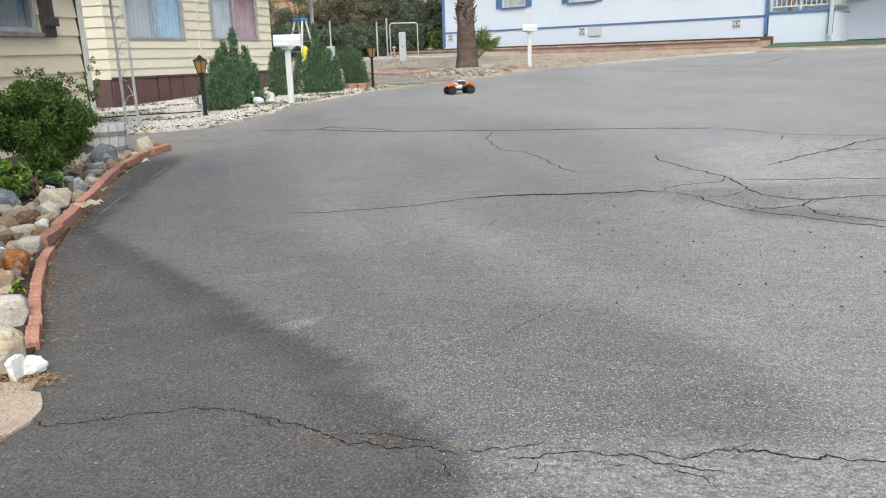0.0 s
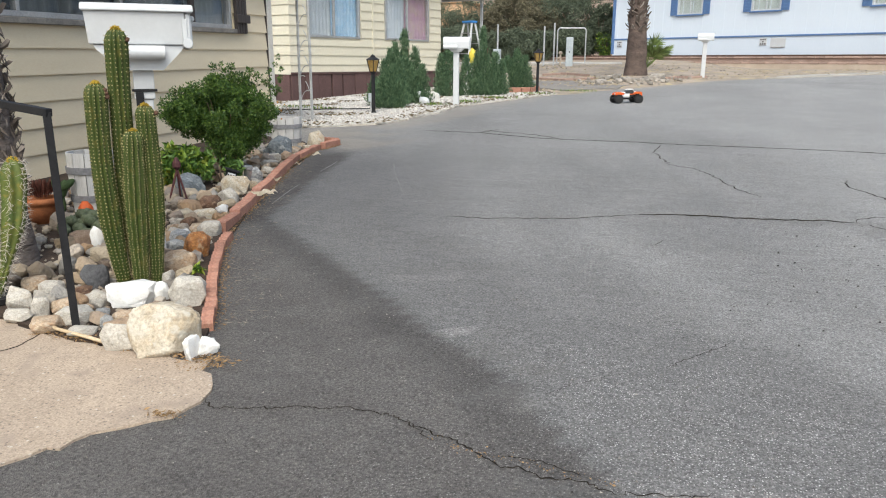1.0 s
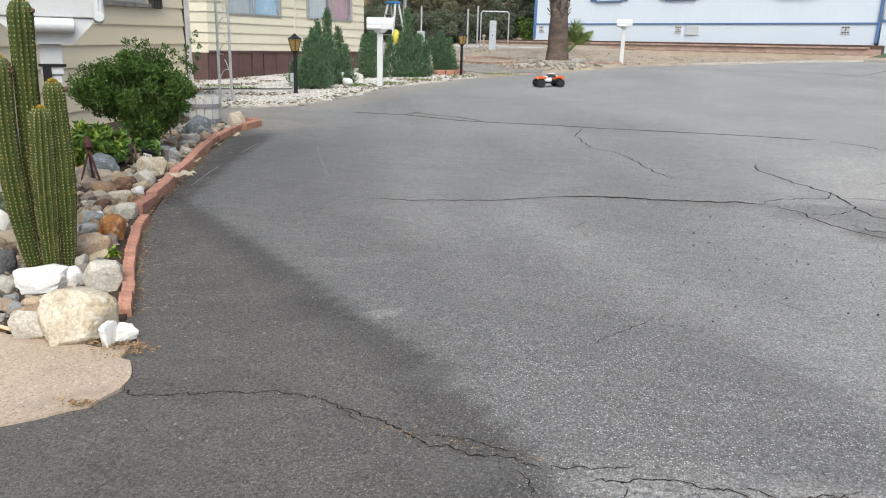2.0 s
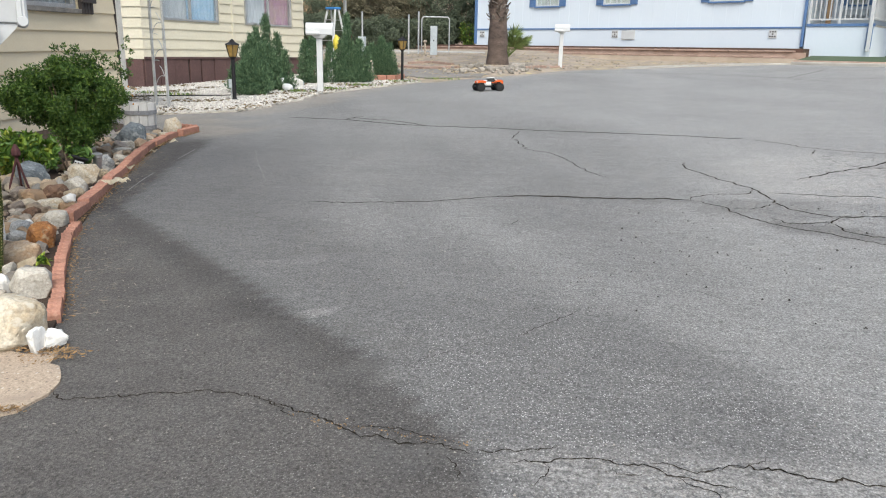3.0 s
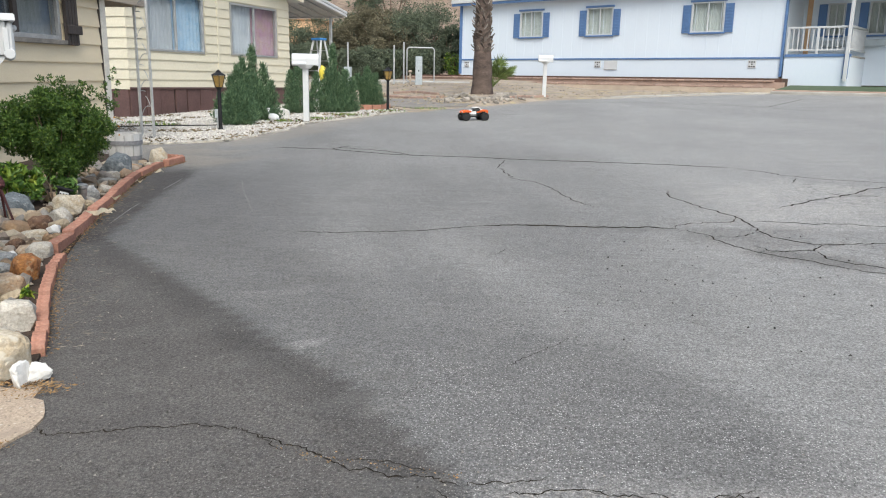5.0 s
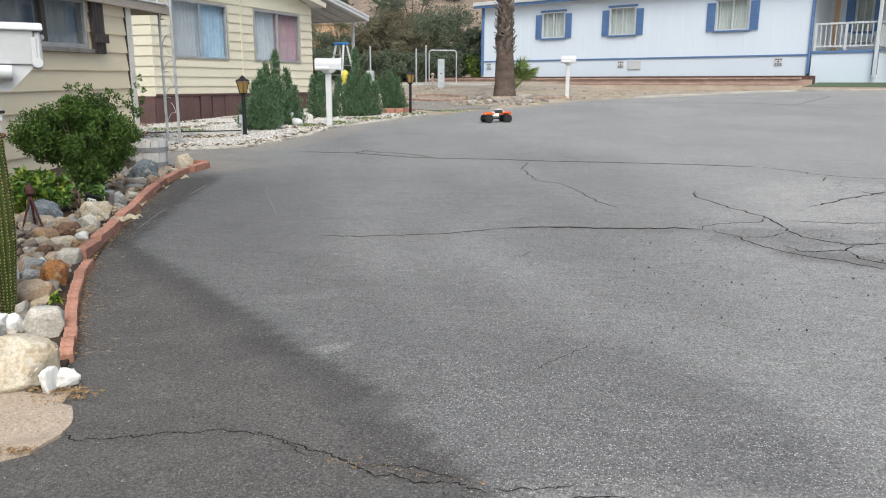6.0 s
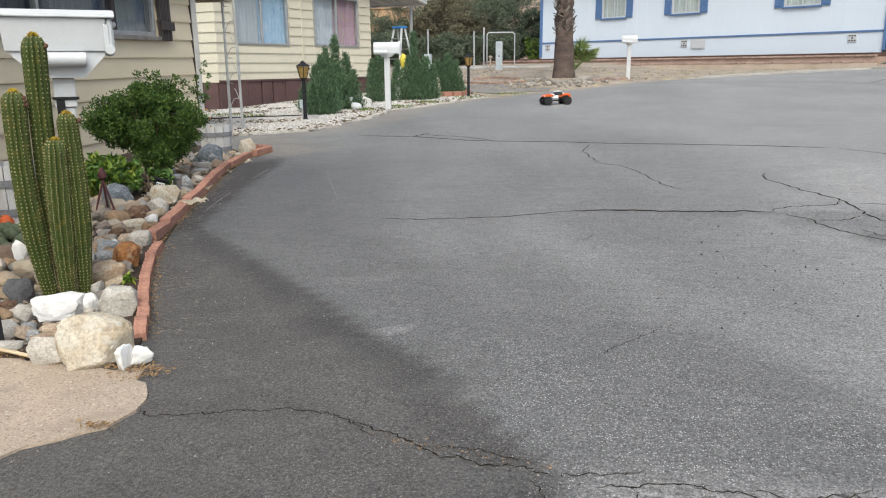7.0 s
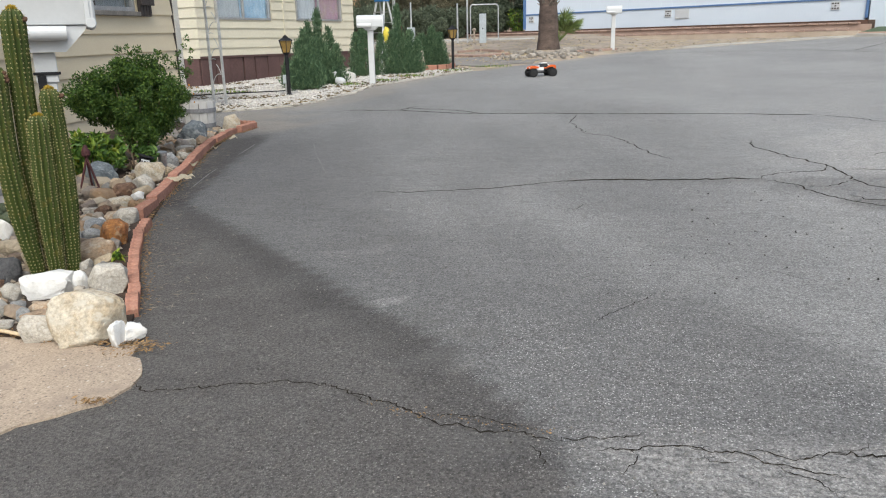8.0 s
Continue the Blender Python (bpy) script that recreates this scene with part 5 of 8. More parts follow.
boulder(ROCK_WHITE, -3.479, 4.3, 0.085, 0.036, "flat white chip of stone on the soil", 12)
boulder(ROCK_BLUE, -3.886, 5.38, 0.12, 0.12, "grey upright stone beside the spot lamp", 13)
boulder(ROCK_GREY, -3.66, 5.32, 0.18, 0.13, "broad blue-grey rock near the edging", 13, 0.75, 0.7, 0.03)
boulder(ROCK_PALE, -3.79, 5.74, 0.115, 0.062, "pale flat stone near the edging", 13)
boulder(ROCK_PALE, -3.977, 6.05, 0.2, 0.068, "pale wedge-shaped stone near the edging", 12, 0.6)
boulder(ROCK_BROWN, -4.15, 6.06, 0.12, 0.048, "flat brown stone below the shrub", 12)
boulder(ROCK_PALE, -4.137, 6.39, 0.15, 0.08, "pale oval stone near the edging", 30, 0.7, 0.7, 0.1, 0.04)
boulder(ROCK_DARK, -4.3, 6.44, 0.15, 0.05, "flat dark stone below the shrub", 13, 0.5)
boulder(ROCK_BLUE, -4.27, 6.66, 0.34, 0.22, "large blue-grey boulder beside the barrel", 14, 0.7, 0.75, 0.04, 0.08)
boulder(ROCK_CREAM, -4.27, 7.45, 0.216, 0.19, "tan boulder at the end of the garden", 26, 0.9, 0.7, 0.08)
boulder(ROCK_CREAM, -4.16, 7.05, 0.07, 0.08, "small round tan stone beside the barrel", 24, 0.9, 0.7, 0.1)
boulder(ROCK_PALE, -2.81, 2.29, 0.13, 0.1, "pale upright stone beside the walkway", 14)
boulder(ROCK_PALE, -2.69, 2.18, 0.133, 0.047, "flat pale stone at the walkway's edge", 22, 0.8, 0.6, 0.08)
boulder(ROCK_TAN, -2.483, 2.125, 0.147, 0.053, "tan speckled stone at the walkway's edge", 26, 0.75, 0.6, 0.09)
boulder(ROCK_PALE, -2.443, 2.234, 0.161, 0.062, "grey-white stone at the rail's foot", 14, 0.75)
boulder(ROCK_TAN, -2.575, 2.3, 0.131, 0.062, "pinkish flat stone behind the rail", 14, 0.8)
boulder(ROCK_DARK, -2.715, 2.62, 0.14, 0.11, "dark slate rock behind the cactus", 11, 0.7, 0.9, 0.03)
boulder(ROCK_PALE, -2.484, 2.405, 0.093, 0.075, "pale notched stone beside white quartz", 13)
boulder(ROCK_GREY, -2.365, 2.3, 0.065, 0.042, "small grey pebble among the stones", 20, 0.8, 0.6, 0.1)
boulder(ROCK_GREY, -2.255, 2.21, 0.058, 0.053, "small rounded grey stone by the boulder", 20, 0.9, 0.6, 0.1)
boulder(ROCK_TAN, -2.216, 2.265, 0.108, 0.06, "brownish oval stone behind the boulder", 26, 0.7, 0.6, 0.1)
boulder(ROCK_PALE, -2.837, 2.48, 0.127, 0.062, "pale broken stone behind the rail", 12)
boulder(ROCK_TAN, -2.957, 2.5, 0.13, 0.07, "tan blocky stone behind the rail", 13)
boulder(ROCK_PALE, -2.3, 2.13, 0.13, 0.032, "flat whitish stone behind the dry stalk", 14)
boulder(ROCK_PALE, -2.639, 2.243, 0.081, 0.082, "pale rounded stone beside the rail", 24, 0.9, 0.6, 0.1)
boulder(ROCK_BROWN, -2.673, 2.5, 0.093, 0.046, "rusty brown stone below the slate rock", 14)
boulder(ROCK_WHITE, -3.3, 3.24, 0.09, 0.12, "white upright rock behind the cactus", 11, 0.7, 0.8, 0.03)

KEEP_OFF = [(-2.16, 2.36, 0.11), (-2.5, 2.67, 0.13), (-2.84, 3.2, 0.06), (-3.42, 2.82, 0.2), (-2.95, 2.36, 0.12), (-2.35, 2.12, 0.03), (-4.1, 5.55, 0.3), (-4.11, 3.62, 0.12), (-3.6, 3.46, 0.2), (-3.86, 3.72, 0.08), (-4.02, 3.66, 0.08), (-3.9, 3.8, 0.17), (-4.63, 7.32, 0.2), (-3.95, 4.95, 0.2)]
placed = list(BOULDERS)
pool = [rock_mesh("garden_stone", ROCK, 200 + i, (10, 12, 20, 11)[i % 4], (1, float(rng.uniform(0.65, 0.95)), float(rng.uniform(0.5, 0.85))), (0.025, 0.04, 0.09, 0.03)[i % 4]) for i in range(20)]
count = 0
for trial in range(26000):
    if count >= 290:
        break
    x, y = float(rng.uniform(-4.9, -1.6)), float(rng.uniform(2.06, 7.3))
    if border(x, y, GARDEN_OUT) < 0.05 or (x < -3.2 and y < 4.3 and trial % 4):
        continue
    s = float(rng.uniform(0.075, 0.16)) if trial < 5000 else float(rng.uniform(0.045, 0.085))
    if x < -4.5 and trial % 3:
        continue
    if any((x - a) ** 2 + (y - b) ** 2 < (c + s * 0.37) ** 2 for a, b, c in KEEP_OFF + placed):
        continue
    # keep clear of the bricks
    if any((x - p.x) ** 2 + (y - p.y) ** 2 < (s * 0.5 + 0.045) ** 2 for p, _ in EDGE_LINE[::4]):
        continue
    placed.append((x, y, s * 0.4))
    me = pool[int(rng.integers(0, 20))]
    ob = new("garden_stone", me)
    ob.matrix_basis = Matrix.Translation((x, y, garden(x, y) + s * 0.27)) @ Euler((rng.normal() * 0.3, rng.normal() * 0.25, rng.uniform(0, 6))).to_matrix().to_4x4() @ Matrix.Scale(s, 4)
    tagged(ob, "mixed-colour stone bedded in the rock garden", "stone", "stones in the rock garden")
    count += 1

# fine chips between the stones
v, f = [], []
for k in range(1800):
    x, y = float(rng.uniform(-4.6, -1.6)), float(rng.uniform(2.05, 7.2))
    if border(x, y, GARDEN_OUT) < 0.07:
        continue
    s = float(rng.uniform(0.006, 0.017))
    c = np.array([x, y, garden(x, y) + s * 0.4])
    b = len(v)
    q = rng.normal(size=(6, 3)) * 0.18
    v += (c + s * (np.array([(1, 0, 0), (-1, 0, 0), (0, 1, 0), (0, -1, 0), (0, 0, 0.7), (0, 0, -0.7)]) + q)).tolist()
    f += [(b + i, b + j, b + k2) for i, j, k2 in ((0, 2, 4), (2, 1, 4), (1, 3, 4), (3, 0, 4), (2, 0, 5), (1, 2, 5), (3, 1, 5), (0, 3, 5))]
single("stone_chips", (v, [], f), mat("stone_chips", (0.42, 0.36, 0.29), (0.3, 0.25, 0.2), 9, 0.9, 0, per="island", vary=0.6), "small stone chips between the garden rocks", "gravel", kind="stuff")

# small stones filling the gaps
v, f = [], []
ico = bmesh.new()
bmesh.ops.create_icosphere(ico, subdivisions=1, radius=1.0)
ico_v = np.array([tuple(p.co) for p in ico.verts])
ico_f = np.array([[p.index for p in q.verts] for q in ico.faces])
ico.free()
fill_grid = {}
for a, b, c in placed:
    fill_grid.setdefault((int(a * 5), int(b * 5)), []).append((a, b, c))
made = 0
for trial in range(30000):
    if made >= 800:
        break
    x, y = float(rng.uniform(-4.9, -1.6)), float(rng.uniform(2.06, 7.6))
    if border(x, y, GARDEN_OUT) < 0.085 or (x < -3.25 and y < 6.6 and trial % 4):
        continue
    s = float(rng.uniform(0.012, 0.034))
    near = [q for i in (-1, 0, 1) for j in (-1, 0, 1) for q in fill_grid.get((int(x * 5) + i, int(y * 5) + j), ())]
    if any((x - a) ** 2 + (y - b) ** 2 < (c + s * 0.7) ** 2 for a, b, c in near) or any((x - a) ** 2 + (y - b) ** 2 < c * c for a, b, c in KEEP_OFF):
        continue
    fill_grid.setdefault((int(x * 5), int(y * 5)), []).append((x, y, s * 0.8))
    q = ico_v * (1 + rng.normal(size=ico_v.shape) * 0.14) * np.array([1, rng.uniform(0.7, 1), rng.uniform(0.5, 0.8)]) * s
    a = rng.uniform(0, 6.28)
    ca, sa = math.cos(a), math.sin(a)
    q = np.stack([q[:, 0] * ca - q[:, 1] * sa, q[:, 0] * sa + q[:, 1] * ca, q[:, 2]], 1) + np.array([x, y, garden(x, y) + s * 0.45])
    f += (ico_f + len(v)).tolist()
    v += q.tolist()
    made += 1
ROCK_FILL = mat("small_river_stones", (0.425, 0.383, 0.323), (0.306, 0.272, 0.23), 12, 0.8, 0.2, 60, per="island", vary=[(0.0, (0.383, 0.332, 0.255)), (0.2, (0.272, 0.187, 0.111)), (0.4, (0.442, 0.408, 0.357)), (0.6, (0.204, 0.187, 0.17)), (0.8, (0.323, 0.255, 0.178)), (1.0, (0.136, 0.085, 0.0595))])
single("small_stones", (v, [], f), ROCK_FILL, "small mixed stones filling the rock garden", "stones", kind="stuff")

# dry litter along bricks and walkway
c, w = [], []
for k in range(2000):
    u = rng.random()
    if u < 0.7:
        p, a = EDGE_LINE[int(rng.integers(0, len(EDGE_LINE)))]
        q = (p.x + abs(rng.normal()) * 0.03 + 0.036, p.y + rng.normal() * 0.03)
    elif u < 0.88:
        t = rng.random()
        q = (-2.5 + 0.95 * t + rng.normal() * 0.02, 2.09 - 0.03 * t + rng.normal() * 0.022)
    else:
        q = (-1.66 + rng.normal() * 0.06, 2.04 + rng.normal() * 0.035) if u < 0.965 else (-1.52 + rng.normal() * 0.03, 1.665 + rng.normal() * 0.012)
    c.append((q[0], q[1], on(*q, 0.018)))
    w.append((rng.normal(), rng.normal(), rng.normal() * 0.15))
straw = []
for k in range(900):
    p, a = EDGE_LINE[int(rng.integers(0, int(len(EDGE_LINE) * 0.75)))]
    d = 0.05 + abs(rng.normal()) * 0.13
    q = (p.x + d * math.sin(radians(a)), p.y - d * math.cos(radians(a)))
    straw.append((q[0], q[1], on(*q, 0.012)))
single("dry_needles", leaves(straw, [(rng.normal(), rng.normal(), rng.normal() * 0.08) for _ in straw], rng.uniform(0.012, 0.05, len(straw)), 0.06, 0.02), mat("dry_needles", (0.36, 0.31, 0.25), (0.24, 0.2, 0.16), 20, 0.9, 0, per="island", vary=0.6), "thin dry needles strewn over asphalt beside the edging", "litter", kind="stuff")
single("leaf_litter", leaves(c, w, rng.uniform(0.007, 0.024, len(c)), 0.3, 0.1), STRAW, "dry straw and leaf litter along the edging", "litter", kind="stuff")
PEEL = mat("pale_peeling_bark", (0.72, 0.66, 0.53), (0.6, 0.51, 0.38), 12, 0.85, 0.3)
for x, y, a, w, up in [(-3.778, 6.762, 60, 0.1, 0.02), (-3.631, 6.147, 75, 0.085, 0.02), (-3.346, 5.328, 70, 0.09, 0.02), (-3.018, 4.63, 15, 0.17, 0.05), (-3.064, 4.814, 40, 0.09, 0.02)]:
    # a thin curled ribbon, higher in the middle and rolled along its length
    bm = bmesh.new()
    rows = [[bm.verts.new((w * (i / 10 - 0.5), q * w * 0.17 * (1.1 - abs(i / 5 - 1)), 0.016 * math.sin(i * 0.75 + a) + 0.01 * q * q + 0.008 * noise.noise((i * 0.6, q, a)))) for q in (-1, 0, 1)] for i in range(11)]
    for p, q in zip(rows, rows[1:]):
        for i in (0, 1):
            bm.faces.new((p[i], q[i], q[i + 1], p[i + 1]))
    bmesh.ops.solidify(bm, geom=bm.faces[:], thickness=0.003)
    single("bark_strip", bm, PEEL, "curled pale strip of dry bark lying on the edging", "bark", pose(x - 0.085, y - 0.02, on(x, y, up + 0.02), 40, 0, a), group="bark strips", smooth=True)
bm = bmesh.new()
tube(bm, [(-2.52, 2.16, on(-2.52, 2.16, 0.03)), (-2.4, 2.095, on(-2.4, 2.1, 0.035)), (-2.2, 2.06, on(-2.2, 2.06, 0.035)), (-2.12, 2.05, on(-2.1, 2.05, 0.03))], 0.007, 6)
single("dry_frond_strip", bm, WOODCHIP, "long dry straw-coloured stalk along the walkway", "stalk")


def cactus_stem(cluster, base, top, r, ribs, skin, spine_mat, cap, bend=0.02, spine=0.012, n_sp=3, rows=62, foot=0.58, rise=2.6, lean=(-0.7, -0.7, 0)):
    """A ribbed column from base to top, rounded at its head, with spines along the ribs."""
    seg = ribs * 4
    a, b = Vector(base), Vector(top)
    side = Vector(lean).normalized() * bend
    bm = bmesh.new()
    rings = []
    sp_c, sp_w, dots, dot_w = [], [], [], []
    for j in range(rows + 1):
        t = j / rows
        h = min(1.0, max(0.0, (1 - t) * rows / 4.0))
        rr = r * (foot + (1 - foot) * (min(1, t * rise) if foot > 0.5 else soft_step(t, 0.2, 0.55))) * (1 + 0.04 * math.sin(t * 9 + a.x * 40)) * (math.sqrt(max(0.0, 1 - (1 - h) ** 2)) if h < 1 else 1.0)
        c = a.lerp(b, t) + side * math.sin(t * 3.14)
        ring = []
        for k in range(seg):
            ang = 2 * math.pi * k / seg
            g = 1 + 0.27 * math.cos(ribs * ang)
            ring.append(bm.verts.new(c + Vector((math.cos(ang), math.sin(ang), 0)) * max(rr, 0.002) * g))
            if k % 4 == 0 and rr > 0.012:
                d = Vector((math.cos(ang), math.sin(ang), 0))
                pc = c + d * rr * 1.26
                dots.append(tuple(pc - d * 0.001))
                dot_w.append((0.3 * d.x + rng.normal() * 0.1, 0.3 * d.y, 1.0))
                for _ in range(n_sp):
                    way = d * 0.8 + Vector(rng.normal(size=3)) * 0.75
                    way.normalize()
                    ln = spine * rng.uniform(0.6, 1.3)
                    sp_c.append(pc + way * ln * 0.4)
                    sp_w.append((way, ln))
        rings.append(ring)
    for p, q in zip(rings, rings[1:]):
        for k in range(seg):
            bm.faces.new((p[k], p[(k + 1) % seg], q[(k + 1) % seg], q[k]))
    bm.faces.new(rings[-1])
    bm.faces.new(rings[0][::-1])
    stem = part("stem", bm, skin, cluster, smooth=True)
    tagged(part("spine_cover", leaves([tuple(p) for p in sp_c], [tuple(w) for w, _ in sp_w], [l for _, l in sp_w], 0.13 if spine < 0.03 else 0.05, 0.02), spine_mat, stem, "pale yellow spines along the ribs"), kind="stuff")
    tagged(part("areole_dots", leaves(dots, dot_w, [0.0096] * len(dots), 0.75, 0.28), AREOLE if spine < 0.03 else SPINE_W, stem, "pale woolly dots along the ribs"), kind="stuff")
    if cap:
        cc, cw = [], []
        for _ in range(260 if spine < 0.03 else 60):
            d = Vector((rng.normal() * 0.6, rng.normal() * 0.6, abs(rng.normal()) + 0.3)).normalized()
            cc.append(tuple(b + Vector((d.x * r * 0.6, d.y * r * 0.6, d.z * r * 0.9 - r * 0.95))))
            cw.append(tuple(d + Vector(rng.normal(size=3)) * 0.3))
        part("woolly_tip", leaves(cc, cw, rng.uniform(0.012, 0.026, len(cc)), 0.3, 0.1), WOOL, stem, "golden woolly crown")
    return stem


cactus = thing("column_cactus", pose(0, 0, 0), "green ribbed column cactus of four stems with golden tips", "cactus")
stems = [((-2.547, 2.724), (-2.542, 2.715, 1.215), 0.039, 0.012), ((-2.537, 2.628), (-2.594, 2.62, 0.982), 0.038, 0.024), ((-2.442, 2.716), (-2.448, 2.745, 0.884), 0.036, -0.012), ((-2.469, 2.65), (-2.473, 2.688, 0.774), 0.039, 0.004)]
for (bx, by), top, r, bend in stems:
    cactus_stem(cactus, (bx, by, garden(bx, by) - 0.02), top, r, 13, CACTUS, SPINE, True, bend, 0.0095)
for (x, y, z) in [(-2.51, 2.73, 1.155), (-2.568, 2.635, 0.925), (-2.563, 2.635, 0.91), (-2.417, 2.765, 0.838), (-2.573, 2.635, 0.94)]:
    bm = bmesh.new()
    lathe(bm, [(0.003, 0.0), (0.008, 0.006), (0.011, 0.014), (0.007, 0.022), (0.002, 0.027)], 9, 0.6)
    part("dried_bloom", bm, BLOOM, cactus, m=pose(x, y, z, 30, 60, 40))
spiny = thing("spiny_cactus", pose(0, 0, 0), "pale green cactus with long white spines in a dark pot", "cactus")
for bx, by, top, r in [(-2.99, 2.32, (-2.915, 2.43, 0.66), 0.041), (-3.02, 2.3, (-3.03, 2.31, 0.6), 0.04)]:
    cactus_stem(spiny, (bx, by, garden(bx, by) + 0.02), top, r, 6, CACTUS_L, SPINE_W, True, 0.035, 0.036, n_sp=7, rows=26, foot=0.45, lean=(0.78, 0.62, 0))
part("pot", lathe(bmesh.new(), [(0.06, 0), (0.08, 0.015), (0.085, 0.04), (0.08, 0.04), (0.07, 0.03)], 18), BLACK, spiny, "low black pot", m=pose(-2.97, 2.33, garden(-2.97, 2.33) - 0.01))

# steel handrail
rail = thing("handrail", pose(0, 0, 0), "black square steel handrail beside the walkway", "handrail")
corner = (-2.356, 2.131, 0.885)
part("post", box(bmesh.new(), (-0.0145, -0.0145, -0.885), (0.0145, 0.0145, 0.0), 0.002), BLACK, rail, m=look(corner, (-2.346, 2.142, 0.0)))
part("top_bar", box(bmesh.new(), (-0.0145, -0.0145, -3.0), (0.0145, 0.0145, 0.0145), 0.002), BLACK, rail, m=look(corner, (-2.671, 2.160, 0.915)))
part("far_post", boxed((-0.019, -0.019, 0), (0.019, 0.019, 1.2), 0.003), BLACK, rail, m=pose(-5.3, 2.33, 0.0))


def mailbox(x, y, z0, height, facing, label, length=0.5, pole=0.045, round_top=False):
    """A large white box with a lid, a paper tube and a square post. x along the box, door at +x."""
    box_h = 0.2
    t = thing("mailbox", pose(x, y, z0, 0, 0, facing), label, "mailbox", "mailboxes along the street")
    top = height
    h = length / 2
    z1, z2 = top - box_h, top - 0.042

    def hull(o, x0, x1, inset=0.0):
        bm = bmesh.new()
        n = len(o)
        lo = min(zz for _, zz in o)
        va = [bm.verts.new((x0 + (inset if zz == lo else 0), yy, zz)) for yy, zz in o]
        vb = [bm.verts.new((x1 - (inset if zz == lo else 0), yy, zz)) for yy, zz in o]
        for k in range(n):
            bm.faces.new((va[k], va[(k + 1) % n], vb[(k + 1) % n], vb[k]))
        bm.faces.new(va[::-1])
        bm.faces.new(vb)
        bmesh.ops.bevel(bm, geom=list(bm.edges), offset=0.004, segments=2, affect="EDGES")
        return bm

    if round_top:
        arc = [(0.1 * math.cos(a), top - 0.1 + 0.1 * math.sin(a)) for a in np.linspace(0, math.pi, 11)]
        part("body", hull([(-0.1, z1), (0.1, z1)] + arc, -h, h - 0.02), WHITE_M, t, smooth=False)
        arc = [(0.108 * math.cos(a), top - 0.1 + 0.108 * math.sin(a)) for a in np.linspace(0, math.pi, 11)]
        door = part("door", hull([(-0.108, z1 - 0.012), (0.108, z1 - 0.012)] + arc, h - 0.019, h + 0.012), WHITE_M, t)
        part("latch", rod(bmesh.new(), (h + 0.01, 0.0, top - 0.02), (h + 0.035, 0.0, top - 0.01), 0.014), WHITE_M, door)
        part("paper_tube", rod(bmesh.new(), (-h * 0.95, -0.135, z1 + 0.02), (h * 0.1, -0.135, z1 + 0.02), 0.036, 0.036, 16), WHITE_M, t, smooth=False)
        part("bracket", hull([(-0.08, z1 - 0.06), (0.08, z1 - 0.06), (0.1, z1 - 0.002), (-0.1, z1 - 0.002)], -h * 0.6, h * 0.6, 0.06), WHITE_M, t)
        part("post", boxed((-pole, -pole, -0.05), (pole, pole, z1 - 0.058), 0.006), WHITE_M, t)
        return t
    part("body", hull([(-0.1, z1), (0.1, z1), (0.118, z2), (-0.118, z2)], -h, h - 0.03, 0.012), WHITE_M, t)
    part("lid", hull([(-0.135, z2 + 0.001), (0.135, z2 + 0.001), (0.132, z2 + 0.014), (0.1, top - 0.004), (0.0, top), (-0.1, top - 0.004), (-0.132, z2 + 0.014)], -h - 0.012, h + 0.012), WHITE_M, t)
    door = part("door", boxed((h - 0.03, -0.114, z1 - 0.02), (h, 0.114, z2 - 0.004), 0.009), WHITE_M, t)
    part("door_panel", boxed((h - 0.002, -0.085, z1 + 0.02), (h + 0.004, 0.085, z2 - 0.05), 0.003), WHITE_M, door)
    part("latch", boxed((h - 0.004, -0.05, z2 - 0.04), (h + 0.02, 0.05, z2 - 0.012), 0.008), WHITE_M, door)
    for sy in (-0.117, 0.117):
        part("hinge_lug", lathe(bmesh.new(), [(0.022, -0.006), (0.026, 0.0), (0.022, 0.006)], 16), WHITE_M, door, m=pose(h - 0.022, sy, z1 + 0.008, 90))
        part("door_strap", boxed((h - 0.045, sy - 0.004, z1 + 0.02), (h - 0.02, sy + 0.004, z2 - 0.03), 0.003), WHITE_M, door)
    part("paper_tube", rod(bmesh.new(), (-h * 0.66, -0.125, z1 - 0.038), (h * 0.45, -0.125, z1 - 0.038), 0.034, 0.034, 20), WHITE_M, t)
    bm = bmesh.new()
    prism(bm, [(-h * 0.88, z1 - 0.003), (h * 0.84, z1 - 0.003), (h * 0.78, z1 - 0.028), (h * 0.4, z1 - 0.125), (-h * 0.4, z1 - 0.125), (-h * 0.82, z1 - 0.028)], -0.088, 0.088)
    part("cradle", bm, WHITE_M, t)
    part("collar", boxed((-pole - 0.01, -pole - 0.01, z1 - 0.27), (pole + 0.01, pole + 0.01, z1 - 0.126), 0.004), WHITE_M, t)
    part("post", boxed((-pole, -pole, -0.05), (pole, pole, z1 - 0.27), 0.005), WHITE_M, t)
    return t


mb = mailbox(-2.84, 3.2, garden(-2.84, 3.2), 1.3, 41, "white mailbox with a paper tube on a square post", 0.495, 0.04)
part("address_bar", boxed((-0.06, -0.06, 0.868), (0.062, -0.049, 0.882), 0.002), BLACK, mb, "black strip on the post")
part("address_plate", boxed((-0.044, -0.058, 0.64), (-0.006, -0.049, 0.866), 0.002), BLACK, mb)
mailbox(-4.61, 13.16, on(-4.61, 13.16), 1.23, 14, "white mailbox on a white post at the gravel edge", 0.46, 0.05, True)
mailbox(-0.68, 22.95, on(-0.68, 22.95), 1.26, 5, "white mailbox on a white post across the street", 0.42, 0.055, True)


